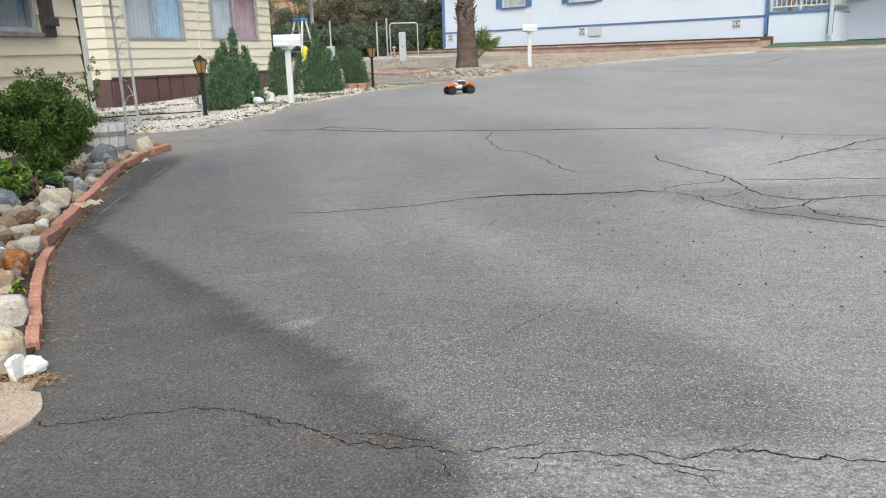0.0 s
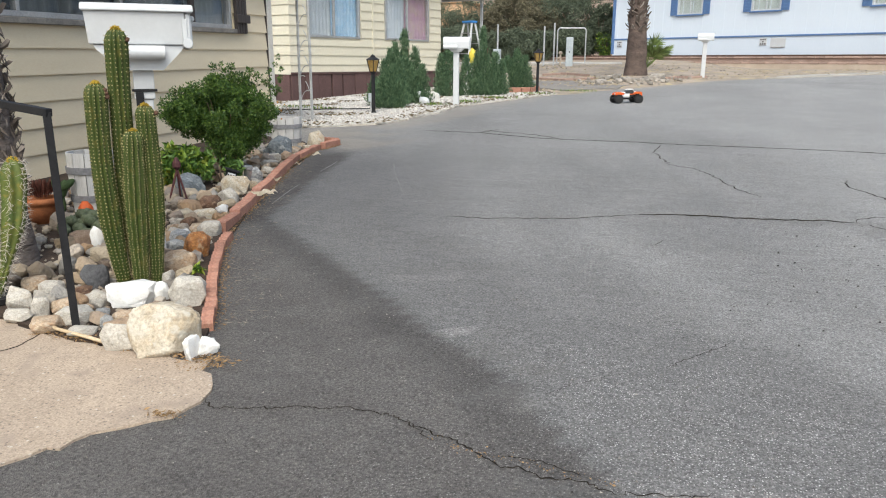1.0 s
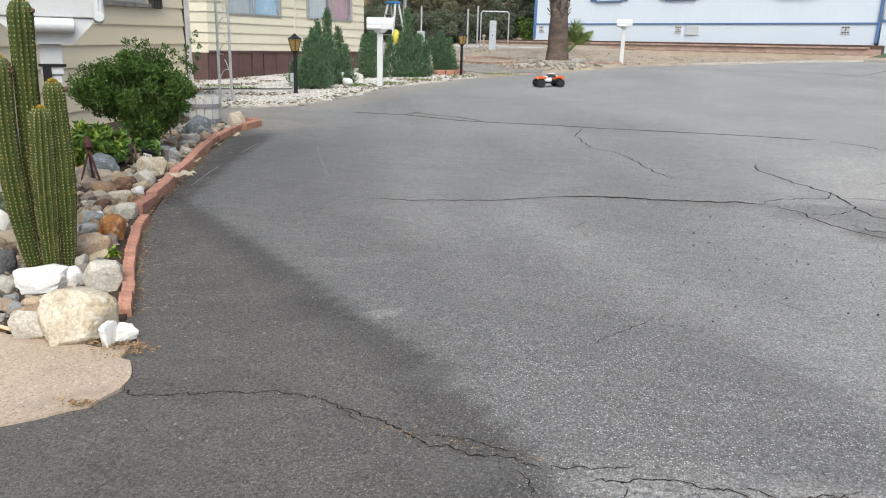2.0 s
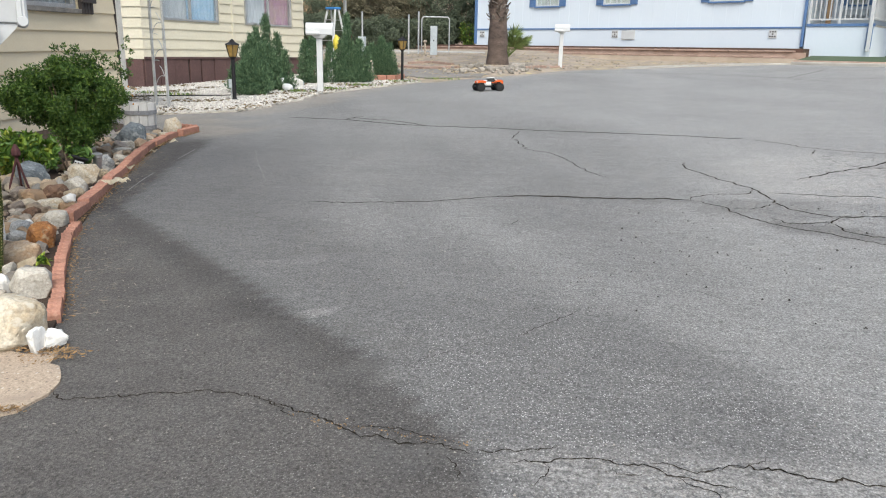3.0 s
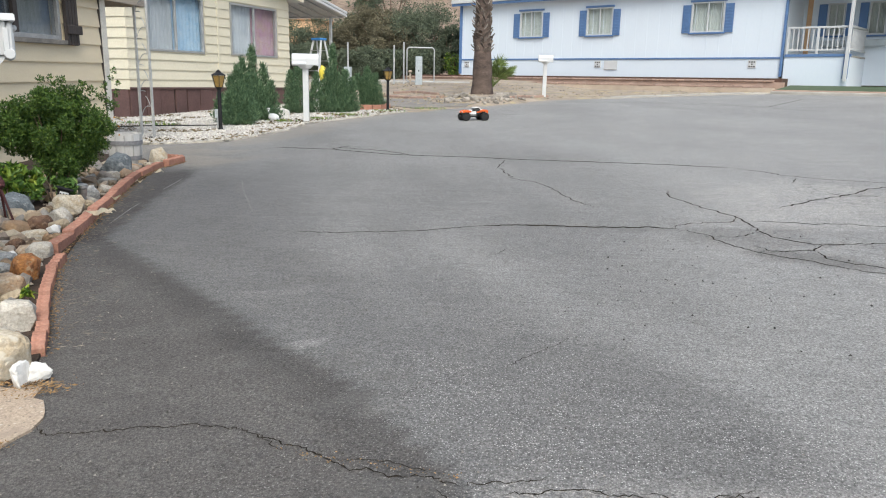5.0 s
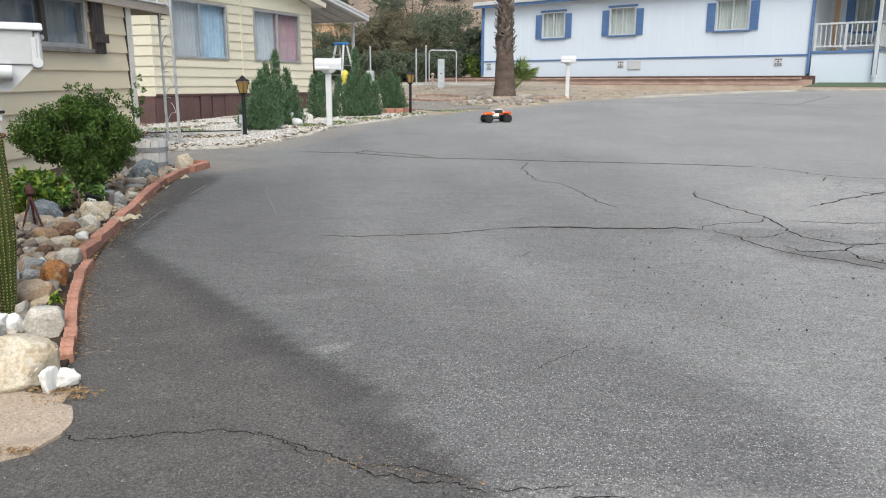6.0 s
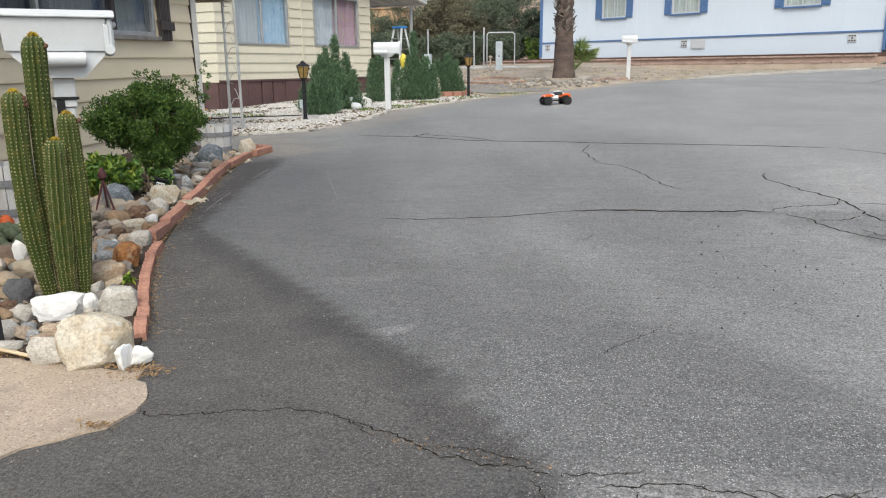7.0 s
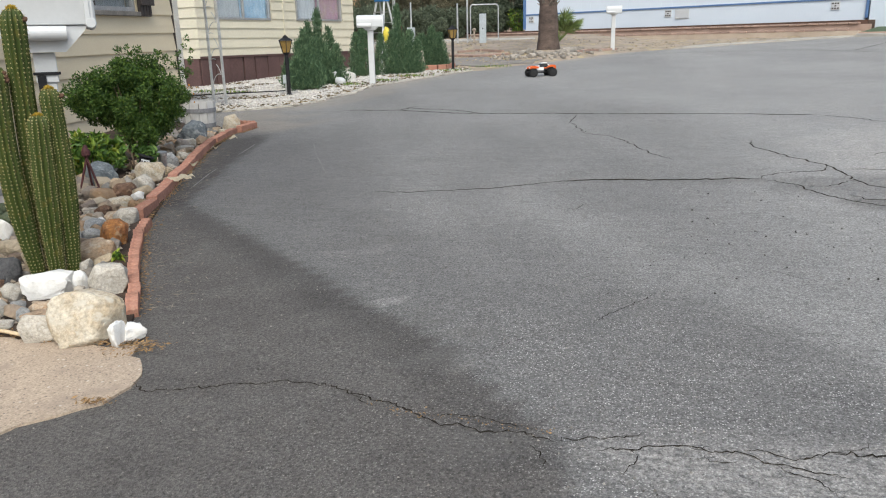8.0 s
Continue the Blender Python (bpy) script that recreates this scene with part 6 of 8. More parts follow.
def half_barrel(x, y, z, r, h, label):
    t = thing("barrel_planter", pose(x, y, z), label, "planter", "barrel planters")
    n = 12
    for k in range(n):
        a0, a1 = 2 * math.pi * k / n + 0.02, 2 * math.pi * (k + 1) / n - 0.02
        bm = bmesh.new()
        prof = [(0.86, 0.0), (0.95, h * 0.35), (1.0, h * 0.75), (1.0, h)]
        out = [[bm.verts.new((r * q * math.cos(a), r * q * math.sin(a), zz)) for a in (a0, a1)] for q, zz in prof]
        inn = [[bm.verts.new((r * (q - 0.1) * math.cos(a), r * (q - 0.1) * math.sin(a), zz)) for a in (a0, a1)] for q, zz in prof]
        for i in range(3):
            bm.faces.new((out[i][0], out[i][1], out[i + 1][1], out[i + 1][0]))
            bm.faces.new((inn[i][1], inn[i][0], inn[i + 1][0], inn[i + 1][1]))
            for s in (0, 1):
                bm.faces.new((out[i][s], out[i + 1][s], inn[i + 1][s], inn[i][s]))
        for i in (0, 3):
            bm.faces.new((out[i][0], out[i][1], inn[i][1], inn[i][0]))
        part("stave", bm, BARRELW, t)
    for zz in (h * 0.2, h * 0.66):
        q = float(np.interp(zz, [0, h * 0.35, h * 0.75, h], [0.86, 0.95, 1.0, 1.0]))
        part("hoop", lathe(bmesh.new(), [(r * q + 0.001, zz), (r * q + 0.006, zz), (r * q + 0.008, zz + 0.045), (r * q + 0.001, zz + 0.045)], 24), BAND, t)
    part("soil", lathe(bmesh.new(), [(0.02, h - 0.06), (r * 0.88, h - 0.05), (r * 0.88, h - 0.045), (0.02, h - 0.03)], 16, 0.1), SOIL, t)
    return t


half_barrel(-4.58, 7.34, on(-4.58, 7.34, 0.01), 0.172, 0.345, "whitewashed half barrel planter with grey hoops")
half_barrel(-3.905, 3.847, on(-3.905, 3.847, 0.06), 0.15, 0.4, "weathered half barrel planter against the tan house")

pot = thing("terracotta_pot", pose(-4.15, 3.64, garden(-4.15, 3.64)), "orange terracotta pot holding a reddish spiky succulent", "pot")
part("pot", lathe(bmesh.new(), [(0.07, 0), (0.1, 0.1), (0.112, 0.13), (0.12, 0.13), (0.12, 0.165), (0.1, 0.165), (0.09, 0.12)], 22), TERRACOTTA, pot, smooth=True)
c, w = [], []
for k in range(240):
    a = rng.uniform(0, 6.28)
    q = rng.uniform(0, 0.09)
    c.append((q * math.cos(a), q * math.sin(a), 0.2 + rng.uniform(0, 0.05)))
    w.append((math.cos(a) * q * 6, math.sin(a) * q * 6, 1.0))
part("succulent", leaves(c, w, rng.uniform(0.05, 0.11, len(c)), 0.14, 0.06), mat("reddish_succulent", (0.2, 0.07, 0.05), (0.12, 0.05, 0.035), 9, 0.7, 0, per="island", vary=0.5), pot, "reddish spiky leaves")
bowl = thing("orange_bowl", pose(-3.86, 3.72, garden(-3.86, 3.72)), "small bright orange garden ornament", "ornament")
part("bowl", lathe(bmesh.new(), [(0.03, 0), (0.05, 0.04), (0.045, 0.1), (0.02, 0.14)], 14, 0.2), mat("bright_orange", (0.62, 0.12, 0.03), (0.5, 0.09, 0.02), 8, 0.5, 0.1), bowl, smooth=True)

PAD = mat("prickly_pear_skin", (0.05, 0.085, 0.03), (0.035, 0.06, 0.02), 12, 0.7, 0.3, 50)
pear = thing("prickly_pear", pose(-4.02, 3.66, garden(-4.02, 3.66) + 0.04), "small prickly pear cactus with flat green pads", "cactus")
for dx, dz, s, rx, rz in [(0, 0.08, 0.09, 0, 0.3), (0.03, 0.2, 0.085, 0.3, 0.8), (-0.03, 0.22, 0.08, -0.35, 0.1), (0.08, 0.24, 0.07, 0.9, 0.6), (-0.02, 0.32, 0.06, -0.2, 0.4)]:
    bm = bmesh.new()
    bmesh.ops.create_icosphere(bm, subdivisions=2, radius=1)
    bmesh.ops.transform(bm, matrix=Matrix.Translation((dx * 0.9 + 0.02, 0, dz * 0.82 + 0.02)) @ Euler((0, rx, rz)).to_matrix().to_4x4() @ Matrix.Diagonal((s * 0.36, s * 0.2, s * 0.78, 1)), verts=bm.verts)
    part("pad", bm, PAD, pear, smooth=True)
low = thing("low_cactus_clump", pose(-3.6, 3.46, garden(-3.6, 3.46)), "low grey-green clump of knobbly cactus", "cactus")
KNOB = mat("grey_green_cactus", (0.13, 0.15, 0.095), (0.06, 0.08, 0.042), 40, 0.85, 0.4)
for k in range(20):
    a = k * 2.4
    q = 0.025 + 0.0085 * k
    bm = bmesh.new()
    bmesh.ops.create_icosphere(bm, subdivisions=3, radius=0.036)
    for v_ in bm.verts:
        v_.co *= 1 + 0.13 * math.cos(9 * math.atan2(v_.co.y, v_.co.x)) + 0.1 * noise.noise(v_.co * 60)
        v_.co.x *= 1.5
    part("lobe", bm, KNOB, low, smooth=True, m=pose(q * math.cos(a), q * math.sin(a), 0.03 + 0.045 * (1 - k / 20) * (1 + k % 2), 0, 15, k * 70))

# rusty tripod ornament and black-and-white solar lantern
orn = thing("metal_ornament", pose(-3.69, 4.42, garden(-3.69, 4.42)), "dark maroon metal tripod garden ornament", "ornament")
for k in range(3):
    a = k * 2.1
    part("leg", rod(bmesh.new(), (0.08 * math.cos(a), 0.08 * math.sin(a), 0), (0, 0, 0.24), 0.007, 0.009, 7), MAROON, orn)
part("finial", lathe(bmesh.new(), [(0.01, 0.24), (0.03, 0.26), (0.028, 0.29), (0.008, 0.33)], 10), MAROON, orn)
part("crossbar", rod(bmesh.new(), (-0.1, 0.02, 0.04), (0.16, -0.06, 0.02), 0.014, 0.018, 7), MAROON, orn)
lant = thing("solar_lantern", pose(-3.57, 4.85, garden(-3.57, 4.85) + 0.06, 0, 18, 40), "small black and white solar garden light tipped over", "garden light")
part("housing", boxed((-0.04, -0.03, 0.02), (0.04, 0.03, 0.11), 0.008), BLACK, lant)
part("panel", boxed((-0.055, -0.045, 0.11), (0.055, 0.045, 0.125), 0.004), BLACK, lant)
part("lens", boxed((-0.03, -0.034, 0.035), (0.03, -0.029, 0.095), 0.002), WHITE_M, lant)
for k in range(3):
    part("lens_bar", boxed((-0.028 + k * 0.02, -0.037, 0.05), (-0.018 + k * 0.02, -0.033, 0.085)), BLACK, lant)
part("stake", rod(bmesh.new(), (0, 0, -0.1), (0, 0, 0.02), 0.006, 0.01, 6), BLACK, lant)
cup = thing("spot_lamp", pose(-3.55, 5.08, garden(-3.55, 5.08) + 0.06), "small silver ground spot lamp between rocks", "garden light")
part("shell", rod(bmesh.new(), (0, 0, 0.0), (0.02, -0.02, 0.09), 0.028, 0.034, 12), ALU, cup)
part("rim", rod(bmesh.new(), (0.02, -0.02, 0.09), (0.022, -0.022, 0.112), 0.038, 0.038, 14), ALU, cup)


def shrub(x, y, z, label, rx, rz, cz, n, mt, twigs=9, size=(0.03, 0.055), lumps=26, sprigs=(), lobes=()):
    t = thing("shrub", pose(x, y, z), label, "shrub", "shrubs in the rock garden")
    bm = bmesh.new()
    for k in range(twigs):
        a = rng.uniform(0, 6.28)
        q = rx * rng.uniform(0.2, 0.7)
        e = Vector((q * math.cos(a), q * math.sin(a), cz + rz * rng.uniform(-0.2, 0.6)))
        mid = Vector((e.x * 0.45, e.y * 0.45, e.z * 0.5))
        rod(bm, (e.x * 0.22, e.y * 0.22, 0), mid, 0.008, 0.006, 6)
        rod(bm, mid, e, 0.006, 0.003, 6)
    part("branch_frame", bm, BARK, t)
    c, w, s = [], [], []
    knots = []
    for k in range(lumps):
        d = Vector(rng.normal(size=3)).normalized()
        d *= 1 + 0.55 * noise.noise(d * 1.7 + Vector((x, y, 0)))
        knots.append((Vector((d.x * rx * 0.76, d.y * rx * 0.76, cz + d.z * rz * 0.76)), rng.uniform(0.17, 0.33) * rx))
    right, ahead = Vector((0.81, 0.58, 0)), Vector((-0.58, 0.81, 0))
    for u, h, q in lobes:
        u *= 0.86 if u > 0 else 1.0
        mid = right * u + ahead * rng.uniform(-0.16, 0.16) + Vector((0, 0, h))
        for k in range(15):
            d = Vector(rng.normal(size=3)).normalized()
            knots.append((mid + d * q * rng.uniform(0.5, 0.82), q * rng.uniform(0.3, 0.5)))
    for e, q in sprigs:
        knots.append((Vector(e), q))
    share = np.array([q * q for _, q in knots])
    pick = rng.choice(len(knots), size=n, p=share / share.sum())
    for k in range(n):
        p, q = knots[int(pick[k])]
        d = Vector(rng.normal(size=3)).normalized()
        pos = p + d * q * (rng.uniform(0.35, 1.05))
        if pos.z < 0.02:
            continue
        c.append(tuple(pos))
        w.append(tuple(d * 0.7 + Vector(rng.normal(size=3)) * 0.6 + Vector((0, 0, 0.25))))
        s.append(rng.uniform(*size))
    part("foliage", leaves(c, w, s, 0.44, 0.14), mt, t)
    return t


shrub(-4.1, 5.58, on(-4.1, 5.58, 0.05), "dense dark green shrub with loose sprigs before the tan house", 0.46, 0.27, 0.5, 46000, LEAF, 16, (0.02, 0.036), 0, [((0.19, 0.13, 0.86), 0.04), ((0.24, 0.17, 0.82), 0.05), ((0.33, 0.23, 0.86), 0.035), ((0.37, 0.26, 0.92), 0.03), ((0.39, 0.28, 0.98), 0.03), ((0.31, 0.22, 0.77), 0.05), ((0.36, 0.25, 0.7), 0.06), ((0.16, 0.1, 0.8), 0.05), ((0.4, 0.28, 0.8), 0.04), ((0.41, 0.29, 0.88), 0.025), ((0.0, 0.0, 0.92), 0.03), ((-0.06, -0.03, 0.9), 0.04), ((0.06, 0.05, 0.9), 0.04)],
      [(-0.37, 0.56, 0.17), (-0.31, 0.39, 0.12), (-0.17, 0.62, 0.17), (-0.14, 0.46, 0.17), (0.02, 0.72, 0.17), (0.02, 0.5, 0.24), (0.18, 0.66, 0.17), (0.32, 0.55, 0.18), (0.24, 0.36, 0.19), (0.1, 0.22, 0.17), (0.4, 0.46, 0.12), (-0.08, 0.34, 0.13), (0.0, 0.26, 0.17), (0.2, 0.27, 0.16), (-0.2, 0.36, 0.13), (0.08, 0.32, 0.15), (-0.28, 0.5, 0.17), (-0.28, 0.62, 0.15), (-0.06, 0.6, 0.22), (0.16, 0.5, 0.23), (-0.17, 0.4, 0.15), (0.06, 0.42, 0.2), (-0.38, 0.47, 0.12), (0.16, 0.28, 0.18), (-0.08, 0.7, 0.15)])
shrub(-4.08, 4.98, garden(-4.08, 4.98), "low yellow-green leafy plant below the shrub", 0.28, 0.15, 0.16, 1500, LEAF_Y, 7, (0.05, 0.09), 18)
shrub(-3.72, 4.98, garden(-3.72, 4.98), "small leafy plant among the rocks", 0.2, 0.12, 0.12, 500, LEAF, 5, (0.04, 0.08), 8)
shrub(-2.25, 2.78, garden(-2.25, 2.78), "tiny green weed growing beside the bricks", 0.03, 0.04, 0.05, 14, LEAF_Y, 2, (0.04, 0.09), 3)

dots = [(-4.12 + 0.42 + rng.normal() * 0.04, 5.58 + 0.24 + rng.normal() * 0.04, on(-3.7, 5.8, 0.58 + rng.normal() * 0.05)) for _ in range(18)]
single("orange_blossoms", leaves(dots, [(rng.normal(), rng.normal(), 1) for _ in dots], [0.02] * len(dots), 0.9, 0.2), mat("orange_petal", (0.5, 0.24, 0.03), (0.4, 0.16, 0.02), 20, 0.7, 0), "small orange blossoms beside the shrub", "flowers", kind="stuff")
# dry bits caught in the long crack
c = []
for k in range(80):
    u = rng.random()
    x = -0.72 + 0.55 * u
    y = float(np.interp(x, [-0.76, -0.66, -0.6, -0.49, -0.21], [1.81, 1.79, 1.75, 1.75, 1.72])) + rng.normal() * 0.012
    c.append((x, y, on(x, y, 0.012)))
single("crack_litter", leaves(c, [(rng.normal(), rng.normal(), rng.normal() * 0.3) for _ in c], rng.uniform(0.004, 0.011, len(c)), 0.6, 0.15), STRAW, "brown bits of litter along a road crack", "litter", kind="stuff")


def palm(x, y, z, r0, r1, h, label, boots_from, boots_n, crown_n, lean=(0, 0), boot=0.16, seed=1, shag=False, bark=None, loose=1.0):
    r = np.random.default_rng(seed)
    t = thing("palm_tree", pose(x, y, z), label, "palm tree")
    bm = bmesh.new()
    seg, rows = 28, 60
    rings = []
    for j in range(rows + 1):
        q = j / rows
        rr = r1 + (r0 - r1) * (1 - q) ** 3 + r0 * 0.12 * max(0, 1 - q * h / 0.25)
        rr *= 1 + 0.02 * math.sin(q * h * 40)
        rings.append([bm.verts.new((lean[0] * q + rr * math.cos(a) * (1 + 0.06 * noise.noise((math.cos(a) * 2, math.sin(a) * 2, q * h * 3))), lean[1] * q + rr * math.sin(a) * (1 + 0.06 * noise.noise((math.sin(a) * 2, math.cos(a) * 2, q * h * 3 + 7))), q * h)) for a in (2 * math.pi * k / seg for k in range(seg))])
    for p, q in zip(rings, rings[1:]):
        for k in range(seg):
            bm.faces.new((p[k], p[(k + 1) % seg], q[(k + 1) % seg], q[k]))
    bm.faces.new(rings[-1])
    trunk = part("trunk", bm, bark or PALMBARK, t, smooth=True)
    bm = bmesh.new()
    for k in range(boots_n):
        q = boots_from + (h - boots_from) * (k + r.random()) / boots_n
        a = k * 2.4 + r.normal() * 0.2
        rr = r1 + (r0 - r1) * (1 - q / h) ** 3
        s = boot * r.uniform(0.7, 1.3)
        m = Matrix.Translation((lean[0] * q / h + rr * 0.93 * math.cos(a), lean[1] * q / h + rr * 0.93 * math.sin(a), q)) @ Euler((0, loose * r.choice([0.06, 0.12, 0.2, 0.32, 0.5], p=[0.25, 0.3, 0.25, 0.15, 0.05]), a + r.normal() * 0.5)).to_matrix().to_4x4()
        pts = [(-0.02, -s * 0.4, 0), (-0.02, s * 0.4, 0), (0.02, s * 0.22, s * 0.8), (0.03, 0, s * r.uniform(0.9, 1.5)), (0.02, -s * 0.22, s * 0.8)]
        va = [bm.verts.new(m @ Vector(p)) for p in pts]
        vb = [bm.verts.new(m @ (Vector(p) + Vector((0.02, 0, 0)))) for p in pts]
        bm.faces.new(va)
        bm.faces.new(vb[::-1])
        for i in range(5):
            bm.faces.new((va[i], va[(i + 1) % 5], vb[(i + 1) % 5], vb[i]))
    tagged(part("leaf_base_cover", bm, BOOT, trunk, "ragged brown old leaf bases"), kind="stuff")
    if shag:
        c, w, s = [], [], []
        for k in range(2600):
            q = boots_from + (h - boots_from) * r.random()
            a = r.uniform(0, 6.28)
            rr = r1 + (r0 - r1) * (1 - q / h) ** 3
            o = rr * r.uniform(0.98, 1.12) + 0.01
            c.append((lean[0] * q / h + o * math.cos(a), lean[1] * q / h + o * math.sin(a), q))
            w.append((math.cos(a) * 0.25 + r.normal() * 0.35, math.sin(a) * 0.25 + r.normal() * 0.35, r.choice([-1, 1], p=[0.7, 0.3])))
            s.append(boot * r.uniform(0.6, 1.9))
        tagged(part("fibre_cover", leaves(c, w, s, 0.16, 0.05), BOOT, trunk, "frayed grey-brown fibres"), kind="stuff")
    c, w, s = [], [], []
    bm = bmesh.new()
    for k in range(crown_n):
        a, e = k * 2.4, r.uniform(-0.5, 1.2)
        d = Vector((math.cos(a) * math.cos(e), math.sin(a) * math.cos(e), math.sin(e)))
        o = Vector((lean[0], lean[1], h))
        tip = o + d * 1.1
        rod(bm, o, tip, 0.02, 0.012, 5)
        side = d.cross(Vector((0, 0, 1))).normalized()
        up = side.cross(d)
        for j in range(22):
            g = -1.5 + 3.0 * j / 21
            ww = d * math.cos(g) + side * math.sin(g)
            c.append(tuple(tip + ww * 0.4 - Vector((0, 0, 0.1 * abs(g)))))
            w.append(tuple(ww - Vector((0, 0, 0.2))))
            s.append(0.85)
    part("frond_stalks", bm, PALMLEAF, t)
    part("fronds", leaves(c, w, s, 0.07, 0.02), PALMLEAF, t)
    return t


palm(-3.55, 2.8, on(-3.55, 2.8), 0.18, 0.12, 5.0, "shaggy grey palm trunk rising from the rock garden", 0.42, 620, 26, (-0.15, 0.0), 0.06, 3, True)
palm(-2.38, 21.6, on(-2.38, 21.6, 0.1), 0.31, 0.165, 6.6, "tall palm with a smooth lower trunk and ragged upper leaf bases", 1.2, 560, 34, (-0.1, 0.1), 0.125, 5, False, BROWNBARK, 1.7)


# ---- gravel bed in front of the cream house ----
v, f = [], []
for k in range(34000):
    x, y = float(rng.uniform(-9.6, -3.5)), float(rng.uniform(9.3, 18.5))
    if not inside(x, y, GRAVEL_OUT):
        continue
    s = float(rng.uniform(0.009, 0.024))
    c = np.array([x, y, on(x, y, 0.02 + s * 0.3)])
    b = len(v)
    q = rng.normal(size=(6, 3)) * 0.2
    v += (c + s * (np.array([(1, 0, 0), (-1, 0, 0), (0, 1, 0), (0, -1, 0), (0, 0, 0.7), (0, 0, -0.7)]) + q)).tolist()
    f += [(b + i, b + j, b + k2) for i, j, k2 in ((0, 2, 4), (2, 1, 4), (1, 3, 4), (3, 0, 4), (2, 0, 5), (1, 2, 5), (3, 1, 5), (0, 3, 5))]
single("white_gravel", (v, [], f), STONE_W, "white crushed stones covering the front yard", "gravel", kind="stuff")
edge_pts = [Vector((x, y, 0)) for x, y in GRAVEL_OUT[1:8]]
pool_w = [rock_mesh("edge_stone", ROCK_PALE, 300 + i, 12, (1, 0.8, 0.6)) for i in range(6)]
for p, a in along(edge_pts, 0.13):
    if rng.random() < 0.35:
        s = float(rng.uniform(0.04, 0.085))
        ob = new("edge_stone", pool_w[int(rng.integers(0, 6))])
        x, y = p.x - 0.05 + rng.normal() * 0.05, p.y + rng.normal() * 0.03
        ob.matrix_basis = Matrix.Translation((x, y, on(x, y, 0.02 + s * 0.15))) @ Euler((0, 0, rng.uniform(0, 6))).to_matrix().to_4x4() @ Matrix.Scale(s, 4)
        tagged(ob, "pale stone along the gravel border", "stone", "stones along the gravel bed")
# twigs and dead leaves on the gravel
c = []
while len(c) < 3200:
    x, y = float(rng.uniform(-9, -3.4)), float(rng.uniform(9.3, 18))
    if inside(x, y, GRAVEL_OUT) and (border(x, y, GRAVEL_OUT) < abs(rng.normal()) * 0.3 or noise.noise((x * 1.3, y * 1.3, 4)) > 0.16):
        c.append((x, y, on(x, y, 0.042)))
single("yard_litter", leaves(c, [(rng.normal(), rng.normal(), rng.normal() * 0.2) for _ in c], rng.uniform(0.02, 0.09, len(c)), 0.3, 0.1), mat("yard_litter", (0.26, 0.19, 0.11), (0.16, 0.13, 0.07), 20, 0.9, 0, per="island", vary=0.6), "twigs and dead leaves strewn over the gravel", "litter", kind="stuff")
# weeds in the gravel
for x, y, s in [(-7.6, 12.6, 0.25), (-6.9, 12.2, 0.2), (-4.6, 13.9, 0.15), (-4.35, 14.9, 0.2), (-3.9, 16.2, 0.2), (-3.1, 17.1, 0.2), (-5.1, 13.2, 0.12)]:
    c = [(x + rng.normal() * s, y + rng.normal() * s * 0.6, on(x, y, 0.05)) for _ in range(60)]
    single("weed", leaves(c, [(rng.normal() * 0.6, rng.normal() * 0.6, 1) for _ in c], rng.uniform(0.05, 0.1, len(c)), 0.2, 0.1), LEAF_Y, "thin patch of green weeds in gravel", "weed", group="weeds", kind="stuff")
bm = bmesh.new()
tube(bm, [(-7.6, 11.6, on(-7.6, 11.6, 0.05)), (-6.9, 11.9, on(-6.9, 11.9, 0.05)), (-6.3, 12.0, on(-6.3, 12, 0.05)), (-5.8, 12.0, on(-5.8, 12, 0.06)), (-5.66, 11.9, on(-5.6, 11.9, 0.08))], 0.009, 7)
single("garden_hose", bm, BLACK, "dark cable lying across the white gravel", "cable")


def juniper(x, y, z, h, label, leaders, n):
    t = thing("juniper", pose(x, y, z), label, "juniper", "junipers in front of the cream house")
    part("trunk", rod(bmesh.new(), (0, 0, -0.03), (0, 0, h * 0.7), 0.03, 0.008, 7), BARK, t)
    c, w, s = [], [], []
    tot = sum(q[2] * q[3] for q in leaders)
    for lx, ly, lh, lr in leaders:
        m = int(n * 2.4 * lh * lr / tot)
        for k in range(m // 7):
            u = rng.random() ** 1.15
            a = rng.uniform(0, 6.28)
            prof = min(1, (u + 0.16) * 3.4) * (1 - u) ** 0.85 + 0.012
            q = lr * prof * (1 + 0.5 * noise.noise((math.cos(a) * 2.5 + lx * 9, math.sin(a) * 2.5, u * 7)) + 0.15 * rng.normal()) * math.sqrt(rng.uniform(0.3, 1.0))
            base = Vector((lx + q * math.cos(a), ly + q * math.sin(a), 0.03 + u * lh * 0.95))
            lean = Vector((math.cos(a) * 0.5, math.sin(a) * 0.5, 1)).normalized()
            for _ in range(7):
                p = base + lean * rng.uniform(0, 0.07) + Vector(rng.normal(size=3)) * 0.02
                c.append(tuple(p))
                w.append(tuple(lean + Vector(rng.normal(size=3)) * 0.4))
                s.append(rng.uniform(0.03, 0.075))
    part("foliage", leaves(c, w, s, 0.24, 0.1), JUNIPER, t)
    return t


